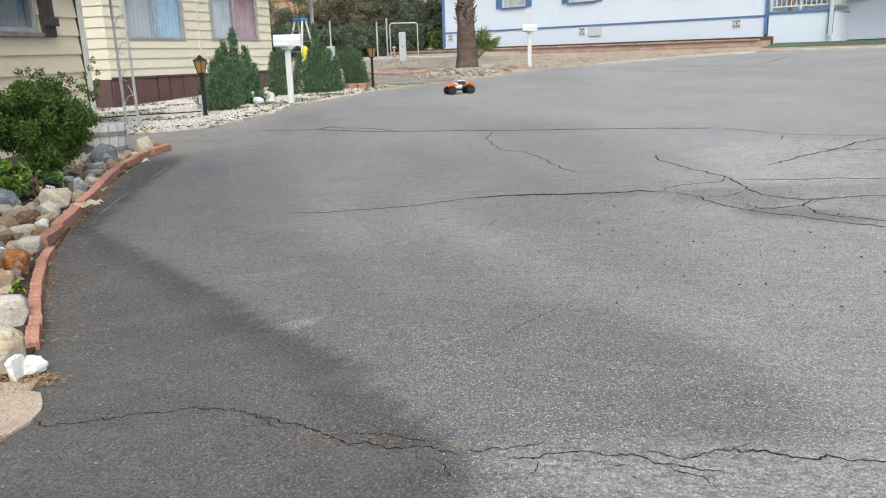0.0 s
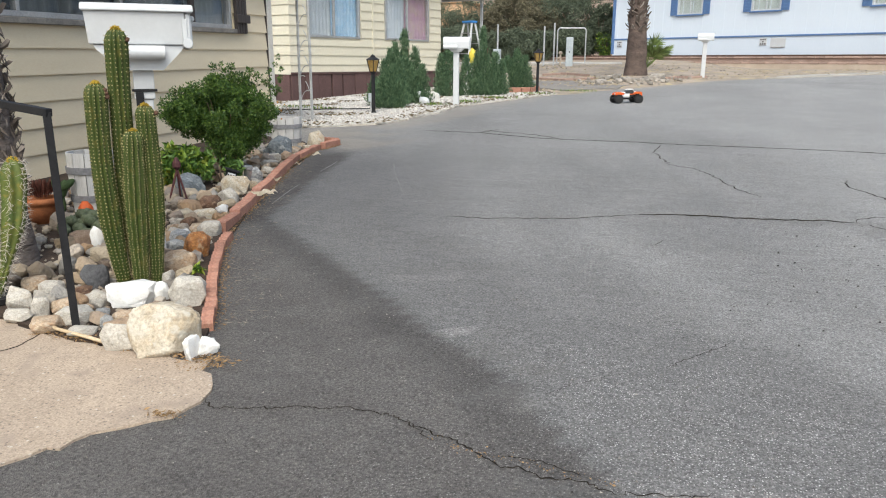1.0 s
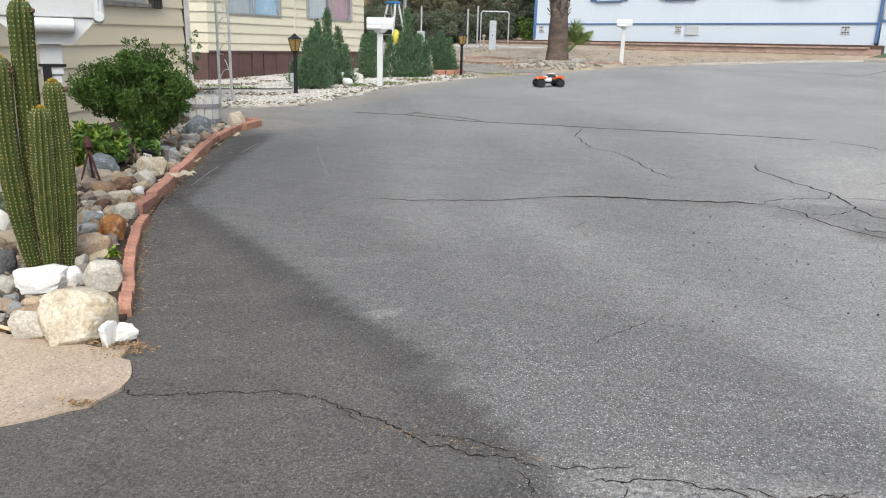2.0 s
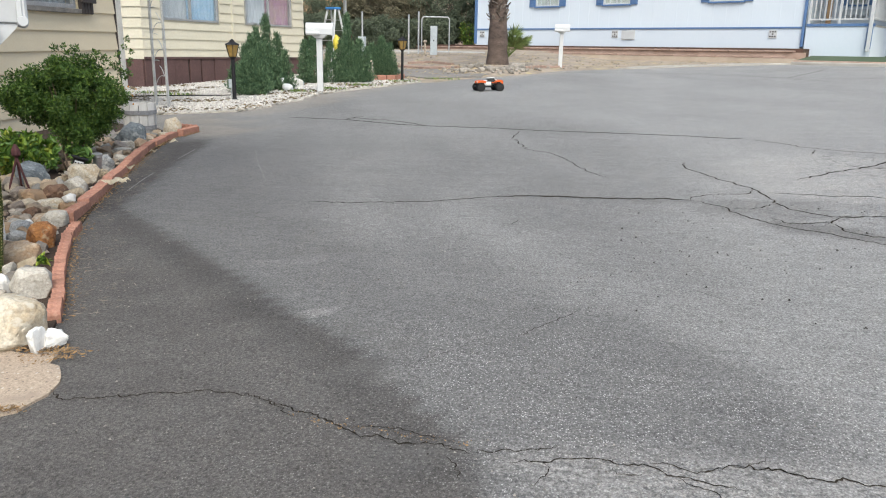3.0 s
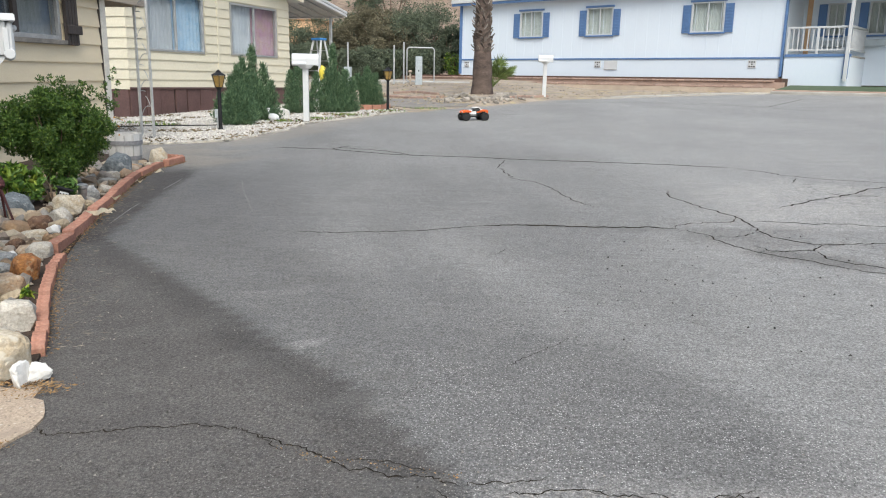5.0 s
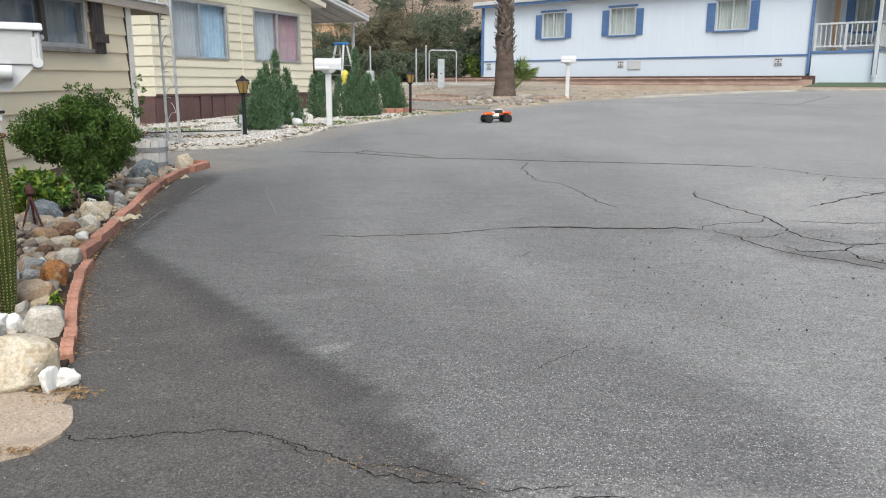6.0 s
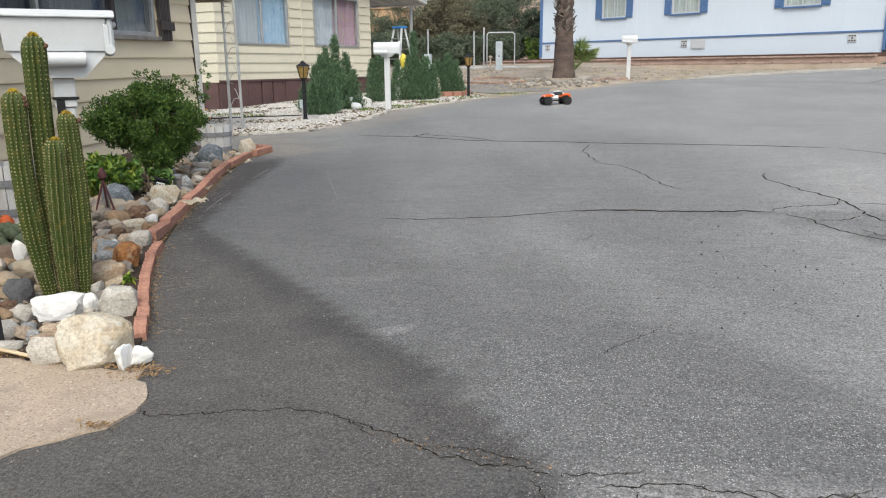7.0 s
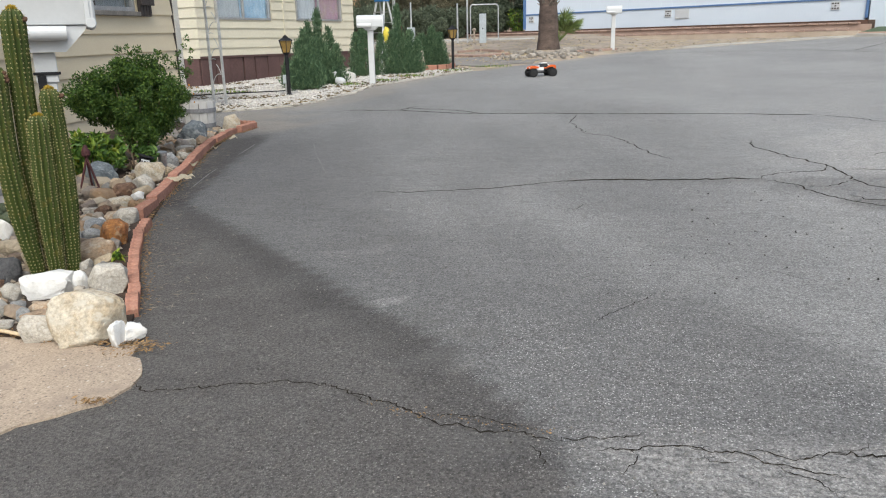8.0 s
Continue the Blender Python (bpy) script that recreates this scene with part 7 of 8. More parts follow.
juniper(-5.64, 12.58, on(-5.64, 12.58), 1.06, "bushy green juniper beside a lamp post", [(0.0, 0, 1.04, 0.19), (-0.14, 0.05, 0.84, 0.17), (0.15, 0.05, 0.86, 0.18), (0.05, -0.08, 0.7, 0.26), (-0.1, -0.1, 0.55, 0.24), (0.14, -0.08, 0.52, 0.22)], 6500)
juniper(-5.77, 13.7, on(-5.77, 13.7), 1.5, "tall juniper with several pointed tops", [(-0.08, 0, 1.38, 0.19), (-0.23, -0.1, 1.16, 0.18), (0.1, 0.1, 1.05, 0.19), (-0.02, -0.1, 0.85, 0.3), (-0.2, -0.1, 0.7, 0.24), (0.28, 0, 0.72, 0.2), (0.12, -0.1, 0.6, 0.28)], 9000)
juniper(-5.6, 15.6, on(-5.6, 15.6), 1.1, "narrow juniper behind the mailbox", [(0, 0, 1.1, 0.24), (-0.2, 0, 0.9, 0.18), (0.3, 0.2, 0.85, 0.2)], 5000)
juniper(-4.88, 15.95, on(-4.88, 15.95), 1.45, "juniper with one tall spire", [(-0.1, 0, 1.45, 0.2), (0.16, 0.05, 0.92, 0.2), (-0.24, 0, 0.85, 0.19), (-0.05, 0, 0.85, 0.32), (0.3, 0.1, 0.74, 0.18), (0.12, 0, 0.6, 0.3)], 8000)
juniper(-4.62, 17.35, on(-4.62, 17.35), 0.9, "rounded juniper in a brick planter", [(0.02, 0, 0.94, 0.25), (-0.2, 0, 0.78, 0.22), (0.22, 0, 0.8, 0.22), (-0.1, 0, 0.66, 0.3), (0.12, 0, 0.64, 0.3)], 6000)
juniper(-6.2, 13.05, on(-6.2, 13.05), 0.45, "small juniper seedling in the gravel", [(0, 0, 0.5, 0.14), (0.08, 0, 0.35, 0.1)], 1100)


def lamp_post(x, y, label):
    t = thing("lamp_post", pose(x, y, on(x, y)), label, "lamp post", "lamp posts in the yard")
    part("pole", rod(bmesh.new(), (0, 0, -0.05), (0, 0, 0.68), 0.032, 0.03, 12), BLACK, t)
    part("base_collar", lathe(bmesh.new(), [(0.045, 0), (0.045, 0.03), (0.033, 0.06)], 12), BLACK, t)
    part("seat", lathe(bmesh.new(), [(0.03, 0.66), (0.055, 0.69), (0.06, 0.7)], 12), BLACK, t)
    head = part("lantern_glass", lathe(bmesh.new(), [(0.06, 0.7), (0.108, 0.88)], 6), AMBER, t, "amber glass panes")
    for k in range(6):
        a = k * math.pi / 3
        part("glazing_bar", rod(bmesh.new(), (0.062 * math.cos(a), 0.062 * math.sin(a), 0.7), (0.111 * math.cos(a), 0.111 * math.sin(a), 0.885), 0.006, 0.006, 5), BLACK, head)
    part("cap", lathe(bmesh.new(), [(0.126, 0.882), (0.12, 0.895), (0.05, 0.93), (0.04, 0.95), (0.018, 0.965), (0.005, 0.975)], 6), BLACK, t)
    return t


lamp_post(-5.5, 11.55, "black garden lamp post with an amber glass lantern")
lamp_post(-3.95, 16.72, "black garden lamp post with an amber glass lantern")
meter = thing("outlet_box", pose(-5.6, 11.67, on(-5.6, 11.67)), "small grey outlet box on a stake", "outlet box")
part("stake", boxed((-0.015, -0.015, -0.03), (0.015, 0.015, 0.2)), GALV, meter)
part("box", boxed((-0.04, -0.03, 0.2), (0.04, 0.03, 0.34), 0.006), GREYPED, meter)

# ornamental double post of an awning
sp = thing("scroll_post", pose(0, 0, 0), "white wrought metal double post with scrolls", "post")
A, B = Vector((-5.91, 10.23, 0)), Vector((-6.19, 10.375, 0))
for P in (A, B):
    part("upright", boxed((P.x - 0.016, P.y - 0.016, on(P.x, P.y)), (P.x + 0.016, P.y + 0.016, 2.32), 0.003), GALV, sp)
part("foot", boxed((A.x - 0.09, A.y - 0.06, on(A.x, A.y)), (A.x + 0.09, A.y + 0.06, on(A.x, A.y) + 0.03), 0.004), BLACK, sp)
part("head_beam", rod(bmesh.new(), (A.x, A.y, 2.33), (-9.2, 12.1, 2.33), 0.04, 0.04, 6), WHITE_M, sp)
d = (B - A).normalized()
for k in range(5):
    z0 = 0.45 + k * 0.37
    pts = []
    for j in range(26):
        u = j / 25
        ang = u * 2 * math.pi
        pts.append(A.lerp(B, 0.5 + 0.42 * math.sin(ang) * (1 - 0.3 * u)) + Vector((0, 0, z0 + u * 0.3 + 0.03 * math.cos(ang * 2))))
    part("scroll", tube(bmesh.new(), pts, 0.006, 5), GALV, sp)

single("white_boulder", rock_mesh("white_boulder", ROCK_WHITE, 77, 16, cuts=2, rough=0.1), ROCK_WHITE, "white painted rock in the gravel", "rock", Matrix.Translation((-5.45, 14.1, on(-5.45, 14.1, 0.08))) @ Matrix.Diagonal((0.38, 0.26, 0.32, 1)))
bm = bmesh.new()
bmesh.ops.create_icosphere(bm, subdivisions=3, radius=1.0)
for v_ in bm.verts:
    c_ = v_.co
    v_.co = Vector((c_.x * 0.13 * (1 - 0.25 * max(0, -c_.x)), c_.y * 0.075, 0.08 + c_.z * 0.08 + 0.03 * max(0, -c_.x) ** 2))
tube(bm, [(-0.08, 0, 0.11), (-0.115, 0, 0.17), (-0.11, 0, 0.225), (-0.095, 0, 0.25)], 0.022, 8)
tube(bm, [(-0.09, 0, 0.245), (-0.125, 0, 0.24), (-0.165, 0, 0.228)], 0.017, 8)
single("duck_ornament", bm, WHITE_M, "white plaster bird ornament on the gravel", "ornament", pose(-5.36, 13.46, on(-5.36, 13.46), 0, 0, -20), smooth=True)
bm = bmesh.new()
lathe(bm, [(0.08, 0.0), (0.075, 0.05), (0.05, 0.09), (0.06, 0.17), (0.075, 0.24), (0.05, 0.31), (0.03, 0.33), (0.045, 0.37), (0.042, 0.42), (0.012, 0.45)], 14, 0.2)
single("garden_statue", bm, STATUE, "small weathered stone garden statue", "statue", pose(-4.62, 16.55, on(-4.62, 16.55, 0.02)), smooth=True)
ring = thing("brick_planter", pose(-4.55, 17.25, on(-4.55, 17.25)), "low ring of red bricks round a juniper", "planter")
pb = mesh_of(boxed((-0.1, -0.05, 0), (0.1, 0.05, 0.14), 0.01), "brick", BRICK)
for k in range(14):
    a = k * 2 * math.pi / 14
    part("brick", pb, BRICK, ring, m=pose(0.46 * math.cos(a), 0.46 * math.sin(a), 0.0 + SY * 0.46 * math.sin(a), 0, 0, math.degrees(a) + 90))
part("soil", lathe(bmesh.new(), [(0.4, 0.0), (0.41, 0.07), (0.2, 0.09), (0.02, 0.1)], 20), SOIL, ring)

# ---- empty lot ----
def gal_post(name, x, y, h, label, cat="post", r=0.03):
    t = thing(name, pose(x, y, lot(x, y)), label, cat, "posts in the lot")
    part("pipe", rod(bmesh.new(), (0, 0, -0.1), (0, 0, h), r, r, 10), GALV, t)
    part("cap", lathe(bmesh.new(), [(r * 1.15, h - 0.02), (r * 1.15, h + 0.01), (r * 0.4, h + 0.03)], 10), GALV, t)
    return t


gal_post("fence_post", -6.2, 27.1, 2.28 - lot(-6.2, 27.1), "bare white metal fence post in the dirt")
gal_post("fence_post", -5.95, 27.6, 2.42 - lot(-5.95, 27.6), "bare metal fence post beside the gate frame")
gal_post("fence_post", -7.85, 26.9, 2.36 - lot(-7.85, 26.9), "bare metal fence post with a grey box")
bx = thing("meter_box", pose(-7.83, 26.8, lot(-7.83, 26.8)), "grey electric meter box on a pedestal", "meter box")
part("body", boxed((-0.12, -0.1, 0.0), (0.12, 0.1, 0.65), 0.01), GREYPED, bx)
gate = thing("gate_frame", pose(0, 0, 0), "empty tubular metal gate frame standing in dirt", "gate")
gz0 = lot(-5.3, 27.35)
g0, g1 = Vector((-5.76, 27.25, 0)), Vector((-4.8, 27.46, 0))
pts = [g0 + Vector((0, 0, gz0 + 0.1)), g0 + Vector((0, 0, 2.18)), g0.lerp(g1, 0.06) + Vector((0, 0, 2.25)), g0.lerp(g1, 0.94) + Vector((0, 0, 2.25)), g1 + Vector((0, 0, 2.18)), g1 + Vector((0, 0, gz0 + 0.1))]
part("tube_frame", tube(bmesh.new(), pts, 0.022, 8), GALV, gate)
part("lower_rail", tube(bmesh.new(), [pts[0], pts[-1]], 0.02, 8), GALV, gate)
ped = thing("utility_pedestal", pose(-5.27, 27.0, lot(-5.27, 27.0), 0, 0, 10), "pale grey utility pedestal in the lot", "pedestal")
part("body", boxed((-0.12, -0.1, -0.05), (0.12, 0.1, 1.93 - lot(-5.27, 27.0)), 0.012), GREYPED, ped)
part("cover", boxed((-0.1, -0.112, 0.12), (0.1, -0.1, 0.8), 0.008), GREYPED, ped)
part("lock", boxed((-0.02, -0.125, 0.45), (0.02, -0.11, 0.5), 0.004), BLACK, ped)
spg = thing("water_riser", pose(-5.58, 27.0, lot(-5.58, 27.0)), "weathered water riser with a valve", "water riser")
part("pipe", rod(bmesh.new(), (0, 0, -0.05), (0, 0, 0.42), 0.04, 0.035, 10), STATUE, spg)
part("valve", lathe(bmesh.new(), [(0.03, 0.4), (0.07, 0.43), (0.07, 0.47), (0.03, 0.5)], 10), STATUE, spg)
part("outlet", rod(bmesh.new(), (0, 0, 0.3), (-0.12, -0.08, 0.26), 0.025, 0.025, 8), STATUE, spg)
bm = bmesh.new()
box(bm, (-4.2, -0.5, -0.3), (1.9, 0.5, 0.06), 0.02)
tagged(part("slab", bm, CONCRETE_PALE, m=pose(-5.6, 28.9, lot(-5.6, 28.4) + 0.02, 2.5, 0, 6)), "pale concrete slab lying in the lot", "slab", kind="structure")
border_things = thing("brick_border", pose(0, 0, 0), "faded red brick borders sunk in the dirt", "border")
lb = mesh_of(boxed((-0.14, -0.07, -0.06), (0.14, 0.07, 0.03), 0.01), "brick", PINK)
for line in ([(-5.9, 23.6), (-4.7, 22.47), (-3.5, 21.6)], [(-5.75, 23.4), (-4.65, 22.3), (-3.5, 21.45)], [(-5.65, 23.2), (-4.6, 22.13), (-3.5, 21.3)], [(-5.5, 24.6), (-5.0, 24.8), (-4.0, 24.2)], [(-1.5, 20.9), (-1.06, 22.3), (-0.6, 23.2)]):
    for p, a in along([Vector((*q, 0)) for q in line], 0.29):
        part("brick", lb, PINK, border_things, m=pose(p.x, p.y, lot(p.x, p.y) + 0.035, rng.normal() * 3, 0, a + rng.normal() * 4))
ROCK_RUBBLE = mat("pale_rubble", (0.42, 0.385, 0.34), (0.28, 0.25, 0.215), 3, 0.85, 0.3, 45, per="object", vary=0.5)
pool_f = [rock_mesh("palm_rock", ROCK_RUBBLE, 500 + i, 12, (1, 0.85, 0.75)) for i in range(8)]
for k in range(260):
    a = rng.uniform(0, 6.28)
    q = 0.42 + abs(rng.normal()) * 0.42
    x, y = -2.3 + q * 1.15 * math.cos(a), 20.95 + q * 1.35 * math.sin(a)
    if math.hypot(x + 2.38, y - 21.6) < 0.42 or y > 22.2 or border(x, y, LOT_OUT) < 0.1:
        continue
    s = float(rng.uniform(0.06, 0.12) if k % 5 else rng.uniform(0.12, 0.22))
    ob = new("palm_rock", pool_f[k % 8])
    ob.matrix_basis = Matrix.Translation((x, y, lot(x, y) + s * 0.2))  @ Euler((0, 0, rng.uniform(0, 6))).to_matrix().to_4x4() @ Matrix.Scale(s, 4)
    tagged(ob, "pale rock piled round the palm's foot", "rock", "rocks round the palm")
# straw and debris in the lot
c = []
for k in range(4500):
    x, y = float(rng.uniform(-8, 7)), float(rng.uniform(17, 28))
    if border(x, y, LOT_OUT) > 0.05 and noise.noise((x * 0.9, y * 0.9, 2)) > -0.1:
        c.append((x, y, lot(x, y) + 0.02))
single("dry_straw", leaves(c, [(rng.normal(), rng.normal(), rng.normal() * 0.3) for _ in c], rng.uniform(0.03, 0.14, len(c)), 0.18, 0.1), mat("dry_straw", (0.56, 0.47, 0.3), (0.45, 0.37, 0.24), 20, 0.9, 0, per="island", vary=0.5), "dry straw and debris strewn over the lot", "straw", kind="stuff")

v, f = [], []
for k in range(1100):
    x, y = float(rng.uniform(-8, 6)), float(rng.uniform(17, 27))
    if border(x, y, LOT_OUT) < 0.08 or noise.noise((x * 0.8, y * 0.8, 9)) < -0.05:
        continue
    s = float(rng.uniform(0.01, 0.035))
    b = len(v)
    v += (np.array([x, y, lot(x, y) + s * 0.3]) + s * (np.array([(1, 0, 0), (-1, 0, 0), (0, 1, 0), (0, -1, 0), (0, 0, 0.8), (0, 0, -0.7)]) + rng.normal(size=(6, 3)) * 0.2)).tolist()
    f += [(b + i, b + j, b + k2) for i, j, k2 in ((0, 2, 4), (2, 1, 4), (1, 3, 4), (3, 0, 4), (2, 0, 5), (1, 2, 5), (3, 1, 5), (0, 3, 5))]
single("dirt_clods", (v, [], f), mat("dirt_clods", (0.38, 0.33, 0.28), (0.27, 0.23, 0.19), 9, 0.95, 0, per="island", vary=0.45), "dirt clods and broken stones over the lot", "rubble", kind="stuff")

fan = thing("fan_palm", pose(-2.22, 22.15, lot(-2.22, 22.15) + 0.12), "small green fan palm beside the tall trunk", "palm")
for k in range(9):
    a = -0.9 + k * 0.25
    e = 0.55 + 0.8 * rng.random()
    d = Vector((math.cos(a) * math.cos(e), math.sin(a) * math.cos(e) * 0.6, math.sin(e))).normalized()
    tip = d * rng.uniform(0.3, 0.6) + Vector((0, 0, 0.1))
    part("stalk", rod(bmesh.new(), (0, 0, 0), tip, 0.014, 0.01, 5), PALMLEAF, fan)
    side = d.cross(Vector((0, 0.3, 1))).normalized()
    cc, ww = [], []
    for j in range(17):
        g = -1.3 + 2.6 * j / 16
        w_ = d * math.cos(g) + side * math.sin(g)
        cc.append(tuple(tip + w_ * 0.2))
        ww.append(tuple(w_ - Vector((0, 0, 0.15))))
    part("frond", leaves(cc, ww, [0.42] * 17, 0.13, 0.03), PALMLEAF, fan)

lad = thing("step_ladder", pose(-6.93, 20.9, on(-6.93, 20.9, 0.02), 0, 0, -28), "aluminium step ladder with a blue top", "ladder")
H = 1.66
for sx in (-1, 1):
    part("front_rail", rod(bmesh.new(), (sx * 0.34, -0.42, 0), (sx * 0.15, -0.06, H), 0.034, 0.03, 6), WHITE_M, lad)
    part("rear_rail", rod(bmesh.new(), (sx * 0.3, 0.42, 0), (sx * 0.15, 0.06, H), 0.03, 0.026, 6), WHITE_M, lad)
for k in range(5):
    q = (k + 1) / 6
    w_ = 0.3 - 0.15 * q
    part("tread", boxed((-w_, -0.42 + 0.36 * q - 0.04, H * q - 0.012), (w_, -0.42 + 0.36 * q + 0.04, H * q + 0.012), 0.004), ALU if k != 3 else BLUE, lad)
    part("rear_bar", rod(bmesh.new(), (-w_, 0.42 - 0.36 * q, H * q), (w_, 0.42 - 0.36 * q, H * q), 0.01, 0.01, 6), ALU, lad)
part("top_cap", boxed((-0.19, -0.12, H), (0.19, 0.12, H + 0.06), 0.012), mat("blue_plastic", (0.05, 0.2, 0.5), (0.04, 0.17, 0.42), 6, 0.5, 0.05), lad, "blue plastic top step")
bm = bmesh.new()
bmesh.ops.create_icosphere(bm, subdivisions=3, radius=1)
for v_ in bm.verts:
    v_.co = Vector((v_.co.x * 0.1, v_.co.y * 0.06, v_.co.z * 0.2)) * (1 + 0.35 * noise.noise(v_.co * 2.5))
single("yellow_bag", bm, YELLOW, "yellow plastic bag hung at the ladder", "bag", pose(-6.16, 18.85, 1.2), smooth=True)

# ---- trees and far houses ----
def tree(x, y, h, r, mt, label, n=2600, seed=0, leaf=(0.16, 0.34), low=0.25):
    rr = np.random.default_rng(seed)
    z = max(lot(x, y) if y < 47 else 0, terrain(x, y))
    t = thing("tree", pose(x, y, z), label, "tree", "trees behind the lot")
    bm = bmesh.new()
    fork = Vector((rr.normal() * 0.1, rr.normal() * 0.1, h * 0.3))
    rod(bm, (0, 0, -0.2), fork, 0.03 * h ** 0.8, 0.02 * h ** 0.8, 8)
    ends = []
    for k in range(9):
        a = k * 2.4
        e = Vector((r * 0.6 * math.cos(a), r * 0.6 * math.sin(a), h * rr.uniform(0.45, 0.85)))
        rod(bm, fork, e, 0.016 * h ** 0.7, 0.008, 6)
        ends.append(e)
    part("trunk", bm, BARK, t)
    knots = []
    for k in range(52):
        e = ends[k % 9]
        u = rr.uniform(low, 1.0)
        a = rr.uniform(0, 6.28)
        q = r * (1 - (2 * u - 1.1) ** 2 * 0.45) * rr.uniform(0.3, 0.95)
        knots.append((Vector((q * math.cos(a), q * math.sin(a), u * h * 0.95)), rr.uniform(0.14, 0.3) * r))
    c, w, s = [], [], []
    for k in range(n):
        p, q = knots[int(rr.integers(0, 52))]
        d = Vector(rr.normal(size=3)).normalized()
        c.append(tuple(p + d * q * rr.uniform(0.5, 1.15)))
        w.append(tuple(d + Vector(rr.normal(size=3)) * 0.8))
        s.append(rr.uniform(*leaf))
    part("crown", leaves(c, w, s, 0.5, 0.12), mt, t)


TREES = [(-11.3, 38.1, 2.75, 0.9, TREELEAF_O), (-10.3, 40.5, 3.6, 1.9, TREELEAF_O), (-10.7, 45.6, 7.6, 2.6, TREELEAF), (-7.4, 39.0, 3.6, 2.1, TREELEAF), (-5.9, 38.8, 2.5, 0.9, TREELEAF), (-13.6, 41.9, 3.2, 1.8, TREELEAF), (-11.6, 42.0, 3.3, 1.6, TREELEAF), (-8.9, 38.2, 2.4, 1.1, TREELEAF_O),
         (-16.0, 42.0, 3.2, 1.8, TREELEAF), (-7.9, 36.6, 1.3, 1.2, TREELEAF), (-9.6, 36.4, 1.4, 1.2, TREELEAF), (-6.7, 36.8, 1.3, 0.9, TREELEAF), (-12.0, 36.6, 1.5, 1.2, TREELEAF), (-10.9, 35.9, 1.3, 0.9, TREELEAF), (-13.8, 37.0, 1.6, 1.2, TREELEAF)]
for i, (x, y, h, r, mt) in enumerate(TREES):
    tree(x, y, h, r, mt, "dark green tree at the back of the lot with haze in its leaf colour" if mt is TREELEAF else "dry olive-coloured tree at the back of the lot", int(9000 + 5200 * r), i + 11, (0.06, 0.13), 0.12)
for i in range(26):
    x, y = float(rng.uniform(-40, 15)), float(rng.uniform(56, 85))
    tree(x, y, float(rng.uniform(1.2, 2.4)), float(rng.uniform(1.0, 2.0)), TREELEAF_O if i % 2 else TREELEAF, "low scrub bush on the hillside", 350, i + 60, (0.25, 0.5), 0.1)
tree(-5.5, 37.2, 1.2, 0.6, LEAF_Y, "small yellow-flowering bush beside the white house", 900, 91, (0.08, 0.16), 0.1)
ph = thing("peach_building", pose(-21.9, 48.5, 0.9), "peach stucco building behind the trees", "house")
part("wall", boxed((-7, -4, 0), (7, 4, 3.6)), PEACH, ph)
part("roof", boxed((-7.1, -4.1, 3.6), (7.1, 4.1, 3.74), 0.02), PEACH, ph)
for k in range(3):
    part("window", boxed((-5 + k * 4, -4.05, 1.4), (-3.6 + k * 4, -4.0, 2.6), 0.01), SHUTTER, ph)


# ---- model truck on the road ----
def wheel(t, x, y, r, w):
    bm = bmesh.new()
    lathe(bm, [(r * 0.62, -w / 2), (r * 0.9, -w / 2), (r * 0.985, -w * 0.42), (r, -w * 0.25), (r, w * 0.25), (r * 0.985, w * 0.42), (r * 0.9, w / 2), (r * 0.62, w / 2)], 28)
    tyre = part("tyre", bm, RUBBER, t, m=pose(x, y, r, 90), smooth=False)
    bm = bmesh.new()
    for k in range(28):
        a = 2 * math.pi * k / 28
        for s in (-1, 1):
            box(bm, (-0.006, 0.004 * s - w * 0.2, r - 0.003), (0.006, 0.004 * s + w * 0.2, r + 0.006), 0, Matrix.Rotation(a, 4, "Y") @ Matrix.Translation((0, s * w * 0.23, 0)))
    part("tread", bm, RUBBER, tyre, m=pose(0, 0, 0, -90))
    out = 1 if y > 0 else -1
    bm = bmesh.new()
    lathe(bm, [(r * 0.66, -w * 0.3), (r * 0.68, w * 0.5), (r * 0.58, w * 0.47), (r * 0.5, w * 0.2), (r * 0.2, w * 0.22), (0.006, w * 0.3)], 22)
    part("rim", bm, ALU, tyre, "grey wheel rim", m=pose(0, 0, 0, 0 if out < 0 else 180))


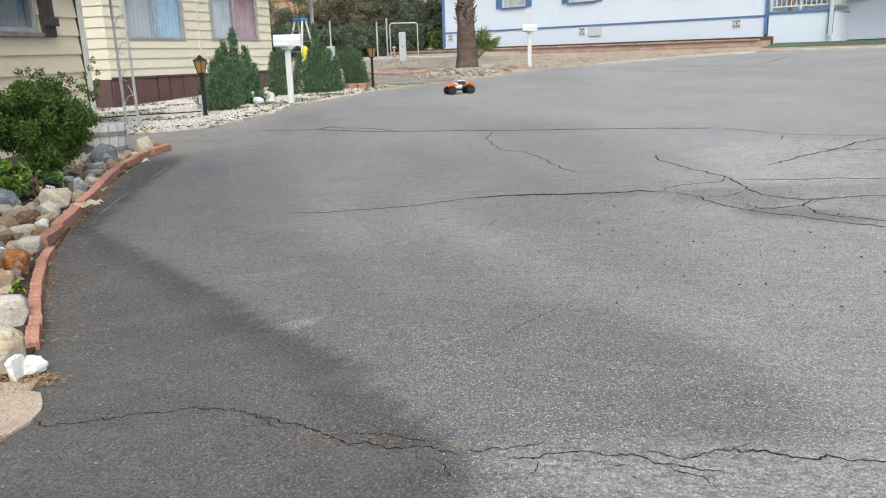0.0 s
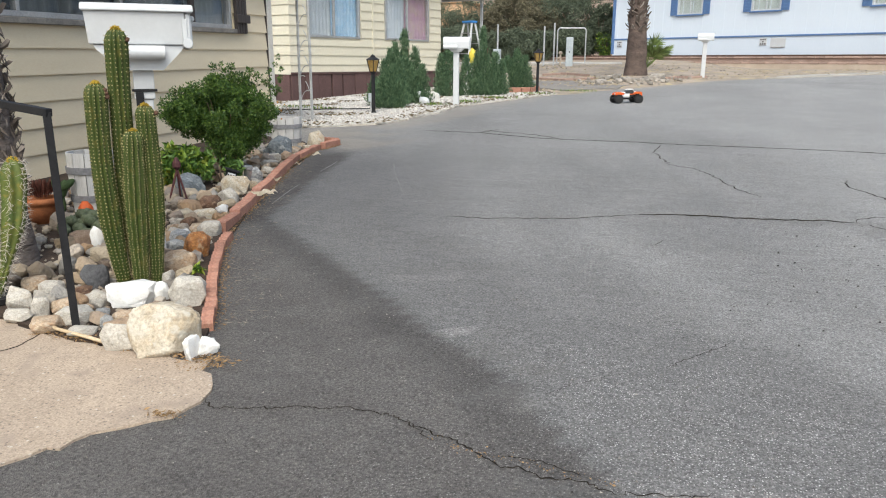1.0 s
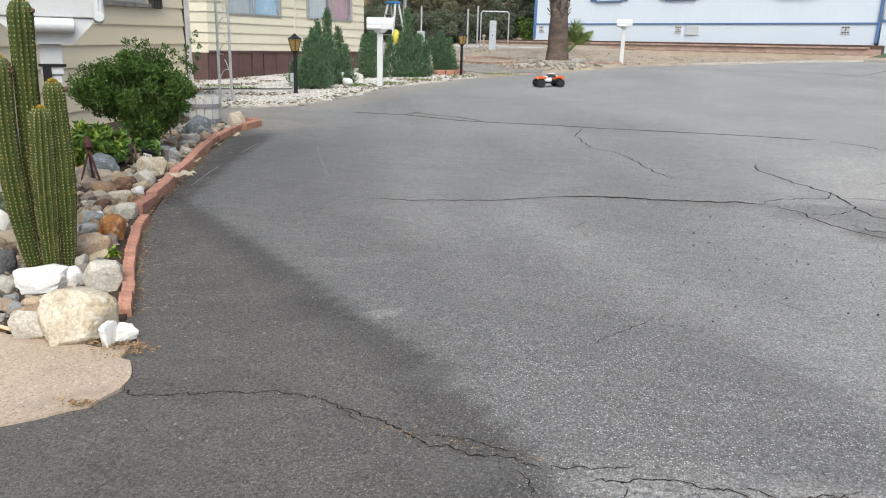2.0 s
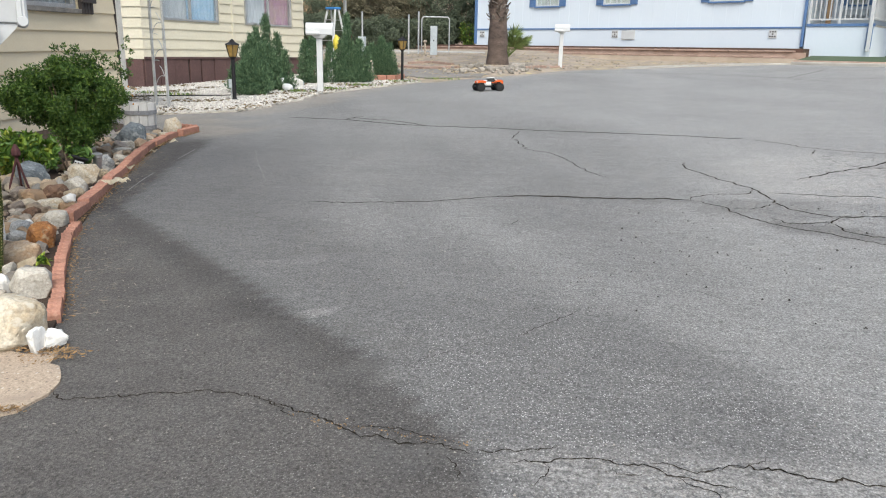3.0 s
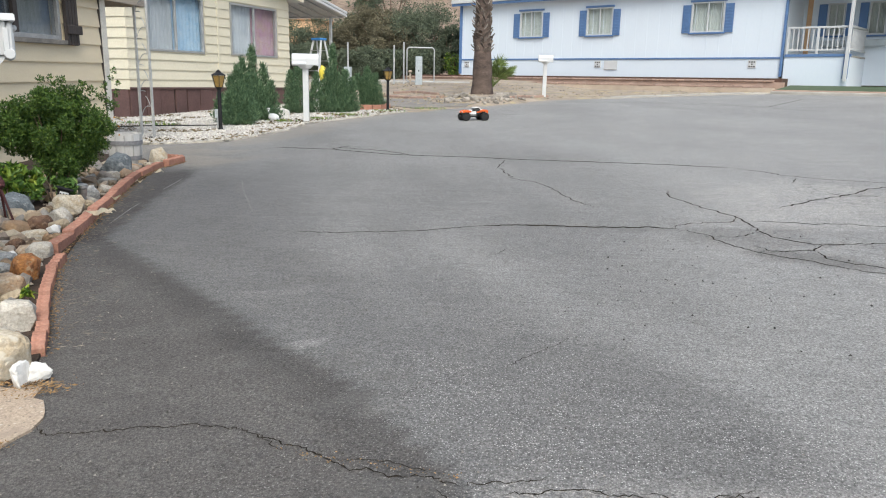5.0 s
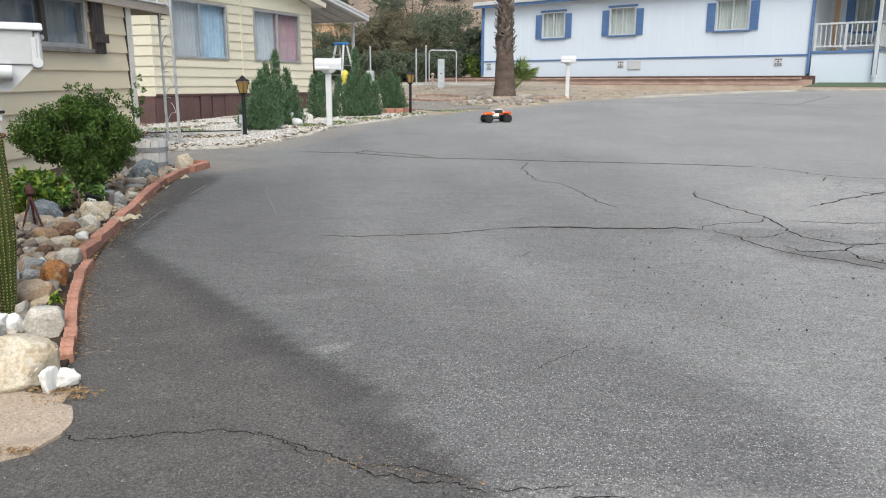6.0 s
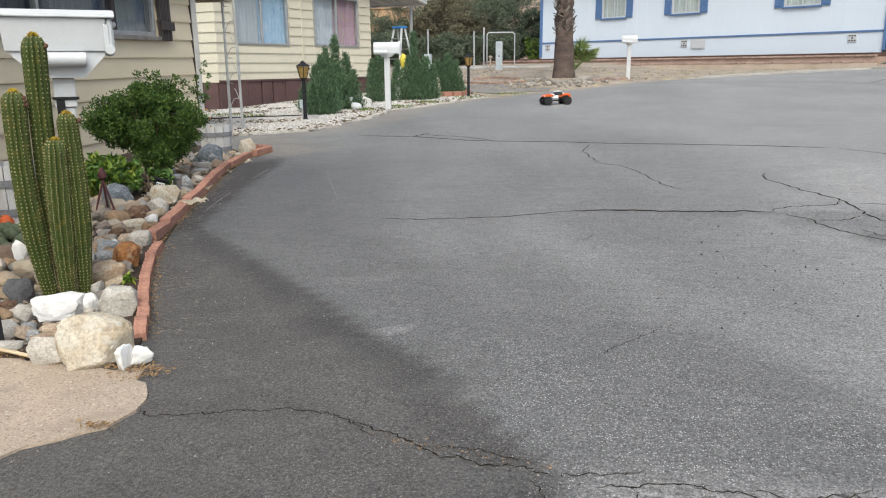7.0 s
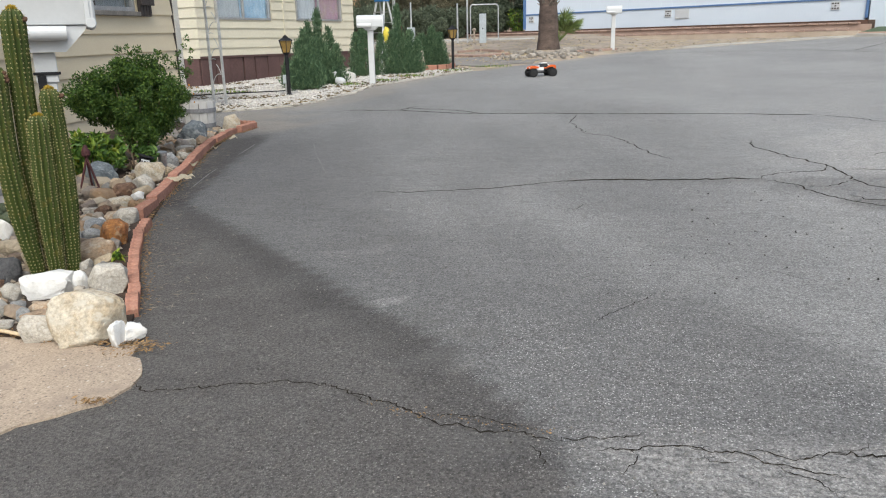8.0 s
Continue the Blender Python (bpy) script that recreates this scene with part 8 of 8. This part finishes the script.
def truck(m):
    t = thing("model_truck", m, "orange and white radio-controlled truck with black tyres", "toy truck")
    wb, tr, r, w = 0.34, 0.285, 0.067, 0.068
    for x in (-wb / 2, wb / 2):
        for y in (-tr / 2, tr / 2):
            wheel(t, x, y, r, w)
            s = 1 if y > 0 else -1
            part("arm", rod(bmesh.new(), (x * 0.85, s * 0.035, 0.065), (x, y - s * 0.03, 0.055), 0.006, 0.005, 6), BLACK, t)
            part("shock", rod(bmesh.new(), (x * 0.8, s * 0.05, 0.125), (x * 0.95, s * 0.09, 0.06), 0.011, 0.008, 8), ALU, t)
        part("axle", rod(bmesh.new(), (x, -tr / 2, r), (x, tr / 2, r), 0.005, 0.005, 6), ALU, t)
        part("gearbox", boxed((x - 0.04, -0.035, 0.045), (x + 0.04, 0.035, 0.105), 0.008), BLACK, t)
    part("chassis", boxed((-0.2, -0.05, 0.06), (0.2, 0.05, 0.085), 0.008), BLACK, t)
    part("rear_bumper", boxed((-0.235, -0.06, 0.07), (-0.215, 0.06, 0.1), 0.006), BLACK, t)
    part("front_bumper", boxed((0.215, -0.07, 0.065), (0.24, 0.07, 0.095), 0.008), BLACK, t)

    def slab(o, y0, y1, taper, mt, name, label=""):
        bm = bmesh.new()
        cx = sum(p[0] for p in o) / len(o)
        va = [bm.verts.new((x, y0 * (1 - taper * max(0, (z - 0.13) / 0.1)), z)) for x, z in o]
        vb = [bm.verts.new((x, y1 * (1 - taper * max(0, (z - 0.13) / 0.1)), z)) for x, z in o]
        n = len(o)
        for k in range(n):
            bm.faces.new((va[k], va[(k + 1) % n], vb[(k + 1) % n], vb[k]))
        bm.faces.new(va[::-1])
        bm.faces.new(vb)
        bmesh.ops.bevel(bm, geom=list(bm.edges), offset=0.005, segments=2, affect="EDGES")
        return part(name, bm, mt, t, label, smooth=False)

    slab([(-0.2, 0.105), (0.17, 0.1), (0.215, 0.115), (0.21, 0.14), (0.06, 0.165), (-0.2, 0.165)], -0.075, 0.075, 0.0, SHELLB, "body", "black lower body shell")
    slab([(0.045, 0.166), (0.2, 0.148), (0.205, 0.156), (0.05, 0.186)], -0.1, 0.1, 0.0, SHELLW, "hood", "white hood")
    slab([(-0.13, 0.165), (0.06, 0.165), (0.0, 0.222), (-0.075, 0.224)], -0.072, 0.072, 0.12, SHELLB, "cab", "black tinted cab windows")
    slab([(-0.1, 0.222), (0.02, 0.216), (0.01, 0.234), (-0.085, 0.238)], -0.068, 0.068, 0.0, SHELLW, "cab_roof", "white cab roof")
    slab([(-0.19, 0.166), (-0.135, 0.166), (-0.09, 0.205), (-0.1, 0.21)], -0.062, 0.062, 0.0, SHELLW, "rear_deck", "white sloping rear window deck")
    for k in range(5):
        part("deck_bar", boxed((-0.128, -0.05 + k * 0.021, 0.1905), (-0.105, -0.036 + k * 0.021, 0.203)), SHELLB, t)
    for s in (-1, 1):
        y0, y1 = sorted((s * 0.072, s * 0.118))
        slab([(0.07, 0.14), (0.22, 0.128), (0.232, 0.145), (0.2, 0.172), (0.13, 0.182), (0.07, 0.165)], y0, y1, 0.0, ORANGE, "front_fender", "orange front fender")
        slab([(-0.238, 0.112), (-0.222, 0.112), (-0.2, 0.165), (-0.08, 0.15), (-0.08, 0.165), (-0.14, 0.192), (-0.21, 0.192), (-0.235, 0.178)], y0, y1, 0.0, ORANGE, "rear_fender", "orange rear fender")
        part("door_panel", boxed((-0.03, s * 0.0765 - 0.001, 0.108), (0.1, s * 0.0765 + 0.001, 0.158), 0.0005), SHELLW, t, "white door panel")
        part("tail_lamp", boxed((-0.24, y0 + 0.012, 0.145), (-0.234, y1 - 0.012, 0.175), 0.002), REDL, t)
        part("headlamp", boxed((0.222, y0 + 0.01, 0.136), (0.2335, y1 - 0.01, 0.15), 0.002), SHELLW, t)
        part("side_stripe", boxed((-0.13, s * 0.0765 - 0.001, 0.135), (-0.04, s * 0.0765 + 0.001, 0.155)), ORANGE, t)
    return t


truck(Matrix.Translation((-1.7, 14.2, on(-1.7, 14.2))) @ Euler((radians(1.6), 0, radians(203))).to_matrix().to_4x4() @ Matrix.Scale(1.06, 4))

# loose grit and leaves on the road
v, f = [], []
for k in range(130):
    x, y = float(rng.uniform(0.2, 2.6)), float(rng.uniform(2.7, 4.8))
    s = float(rng.uniform(0.003, 0.008))
    b = len(v)
    v += (np.array([x, y, on(x, y, 0.006)]) + s * (np.array([(1, 0, 0), (-0.5, 0.9, 0), (-0.5, -0.9, 0), (0, 0, 1)]) + rng.normal(size=(4, 3)) * 0.2)).tolist()
    f += [(b, b + 1, b + 3), (b + 1, b + 2, b + 3), (b + 2, b, b + 3)]
single("road_pebbles", (v, [], f), mat("road_pebbles", (0.05, 0.045, 0.04), (0.03, 0.027, 0.025), 9, 0.9, 0), "dark crumbs scattered on the asphalt", "grit", kind="stuff")
v, f = [], []
for k in range(2600):
    x, y = (float(rng.uniform(-2.6, 0.2)), float(rng.uniform(1.2, 4.2))) if k % 3 else (float(rng.uniform(-2.2, 3.2)), float(rng.uniform(1.2, 9)))
    if inside(x, y, GARDEN_OUT) or inside(x, y, WALK_OUT):
        continue
    s = float(rng.uniform(0.0015, 0.0045))
    c = np.array([x, y, on(x, y, 0.005)])
    b = len(v)
    q = rng.normal(size=(4, 3)) * 0.2
    v += (c + s * (np.array([(1, 0, 0), (-0.5, 0.9, 0), (-0.5, -0.9, 0), (0, 0, 1)]) + q)).tolist()
    f += [(b, b + 1, b + 3), (b + 1, b + 2, b + 3), (b + 2, b, b + 3)]
single("road_grit", (v, [], f), mat("road_grit", (0.4, 0.37, 0.33), (0.1, 0.09, 0.08), 9, 0.9, 0, per="island", vary=0.8), "loose grit scattered on the asphalt", "grit", kind="stuff")
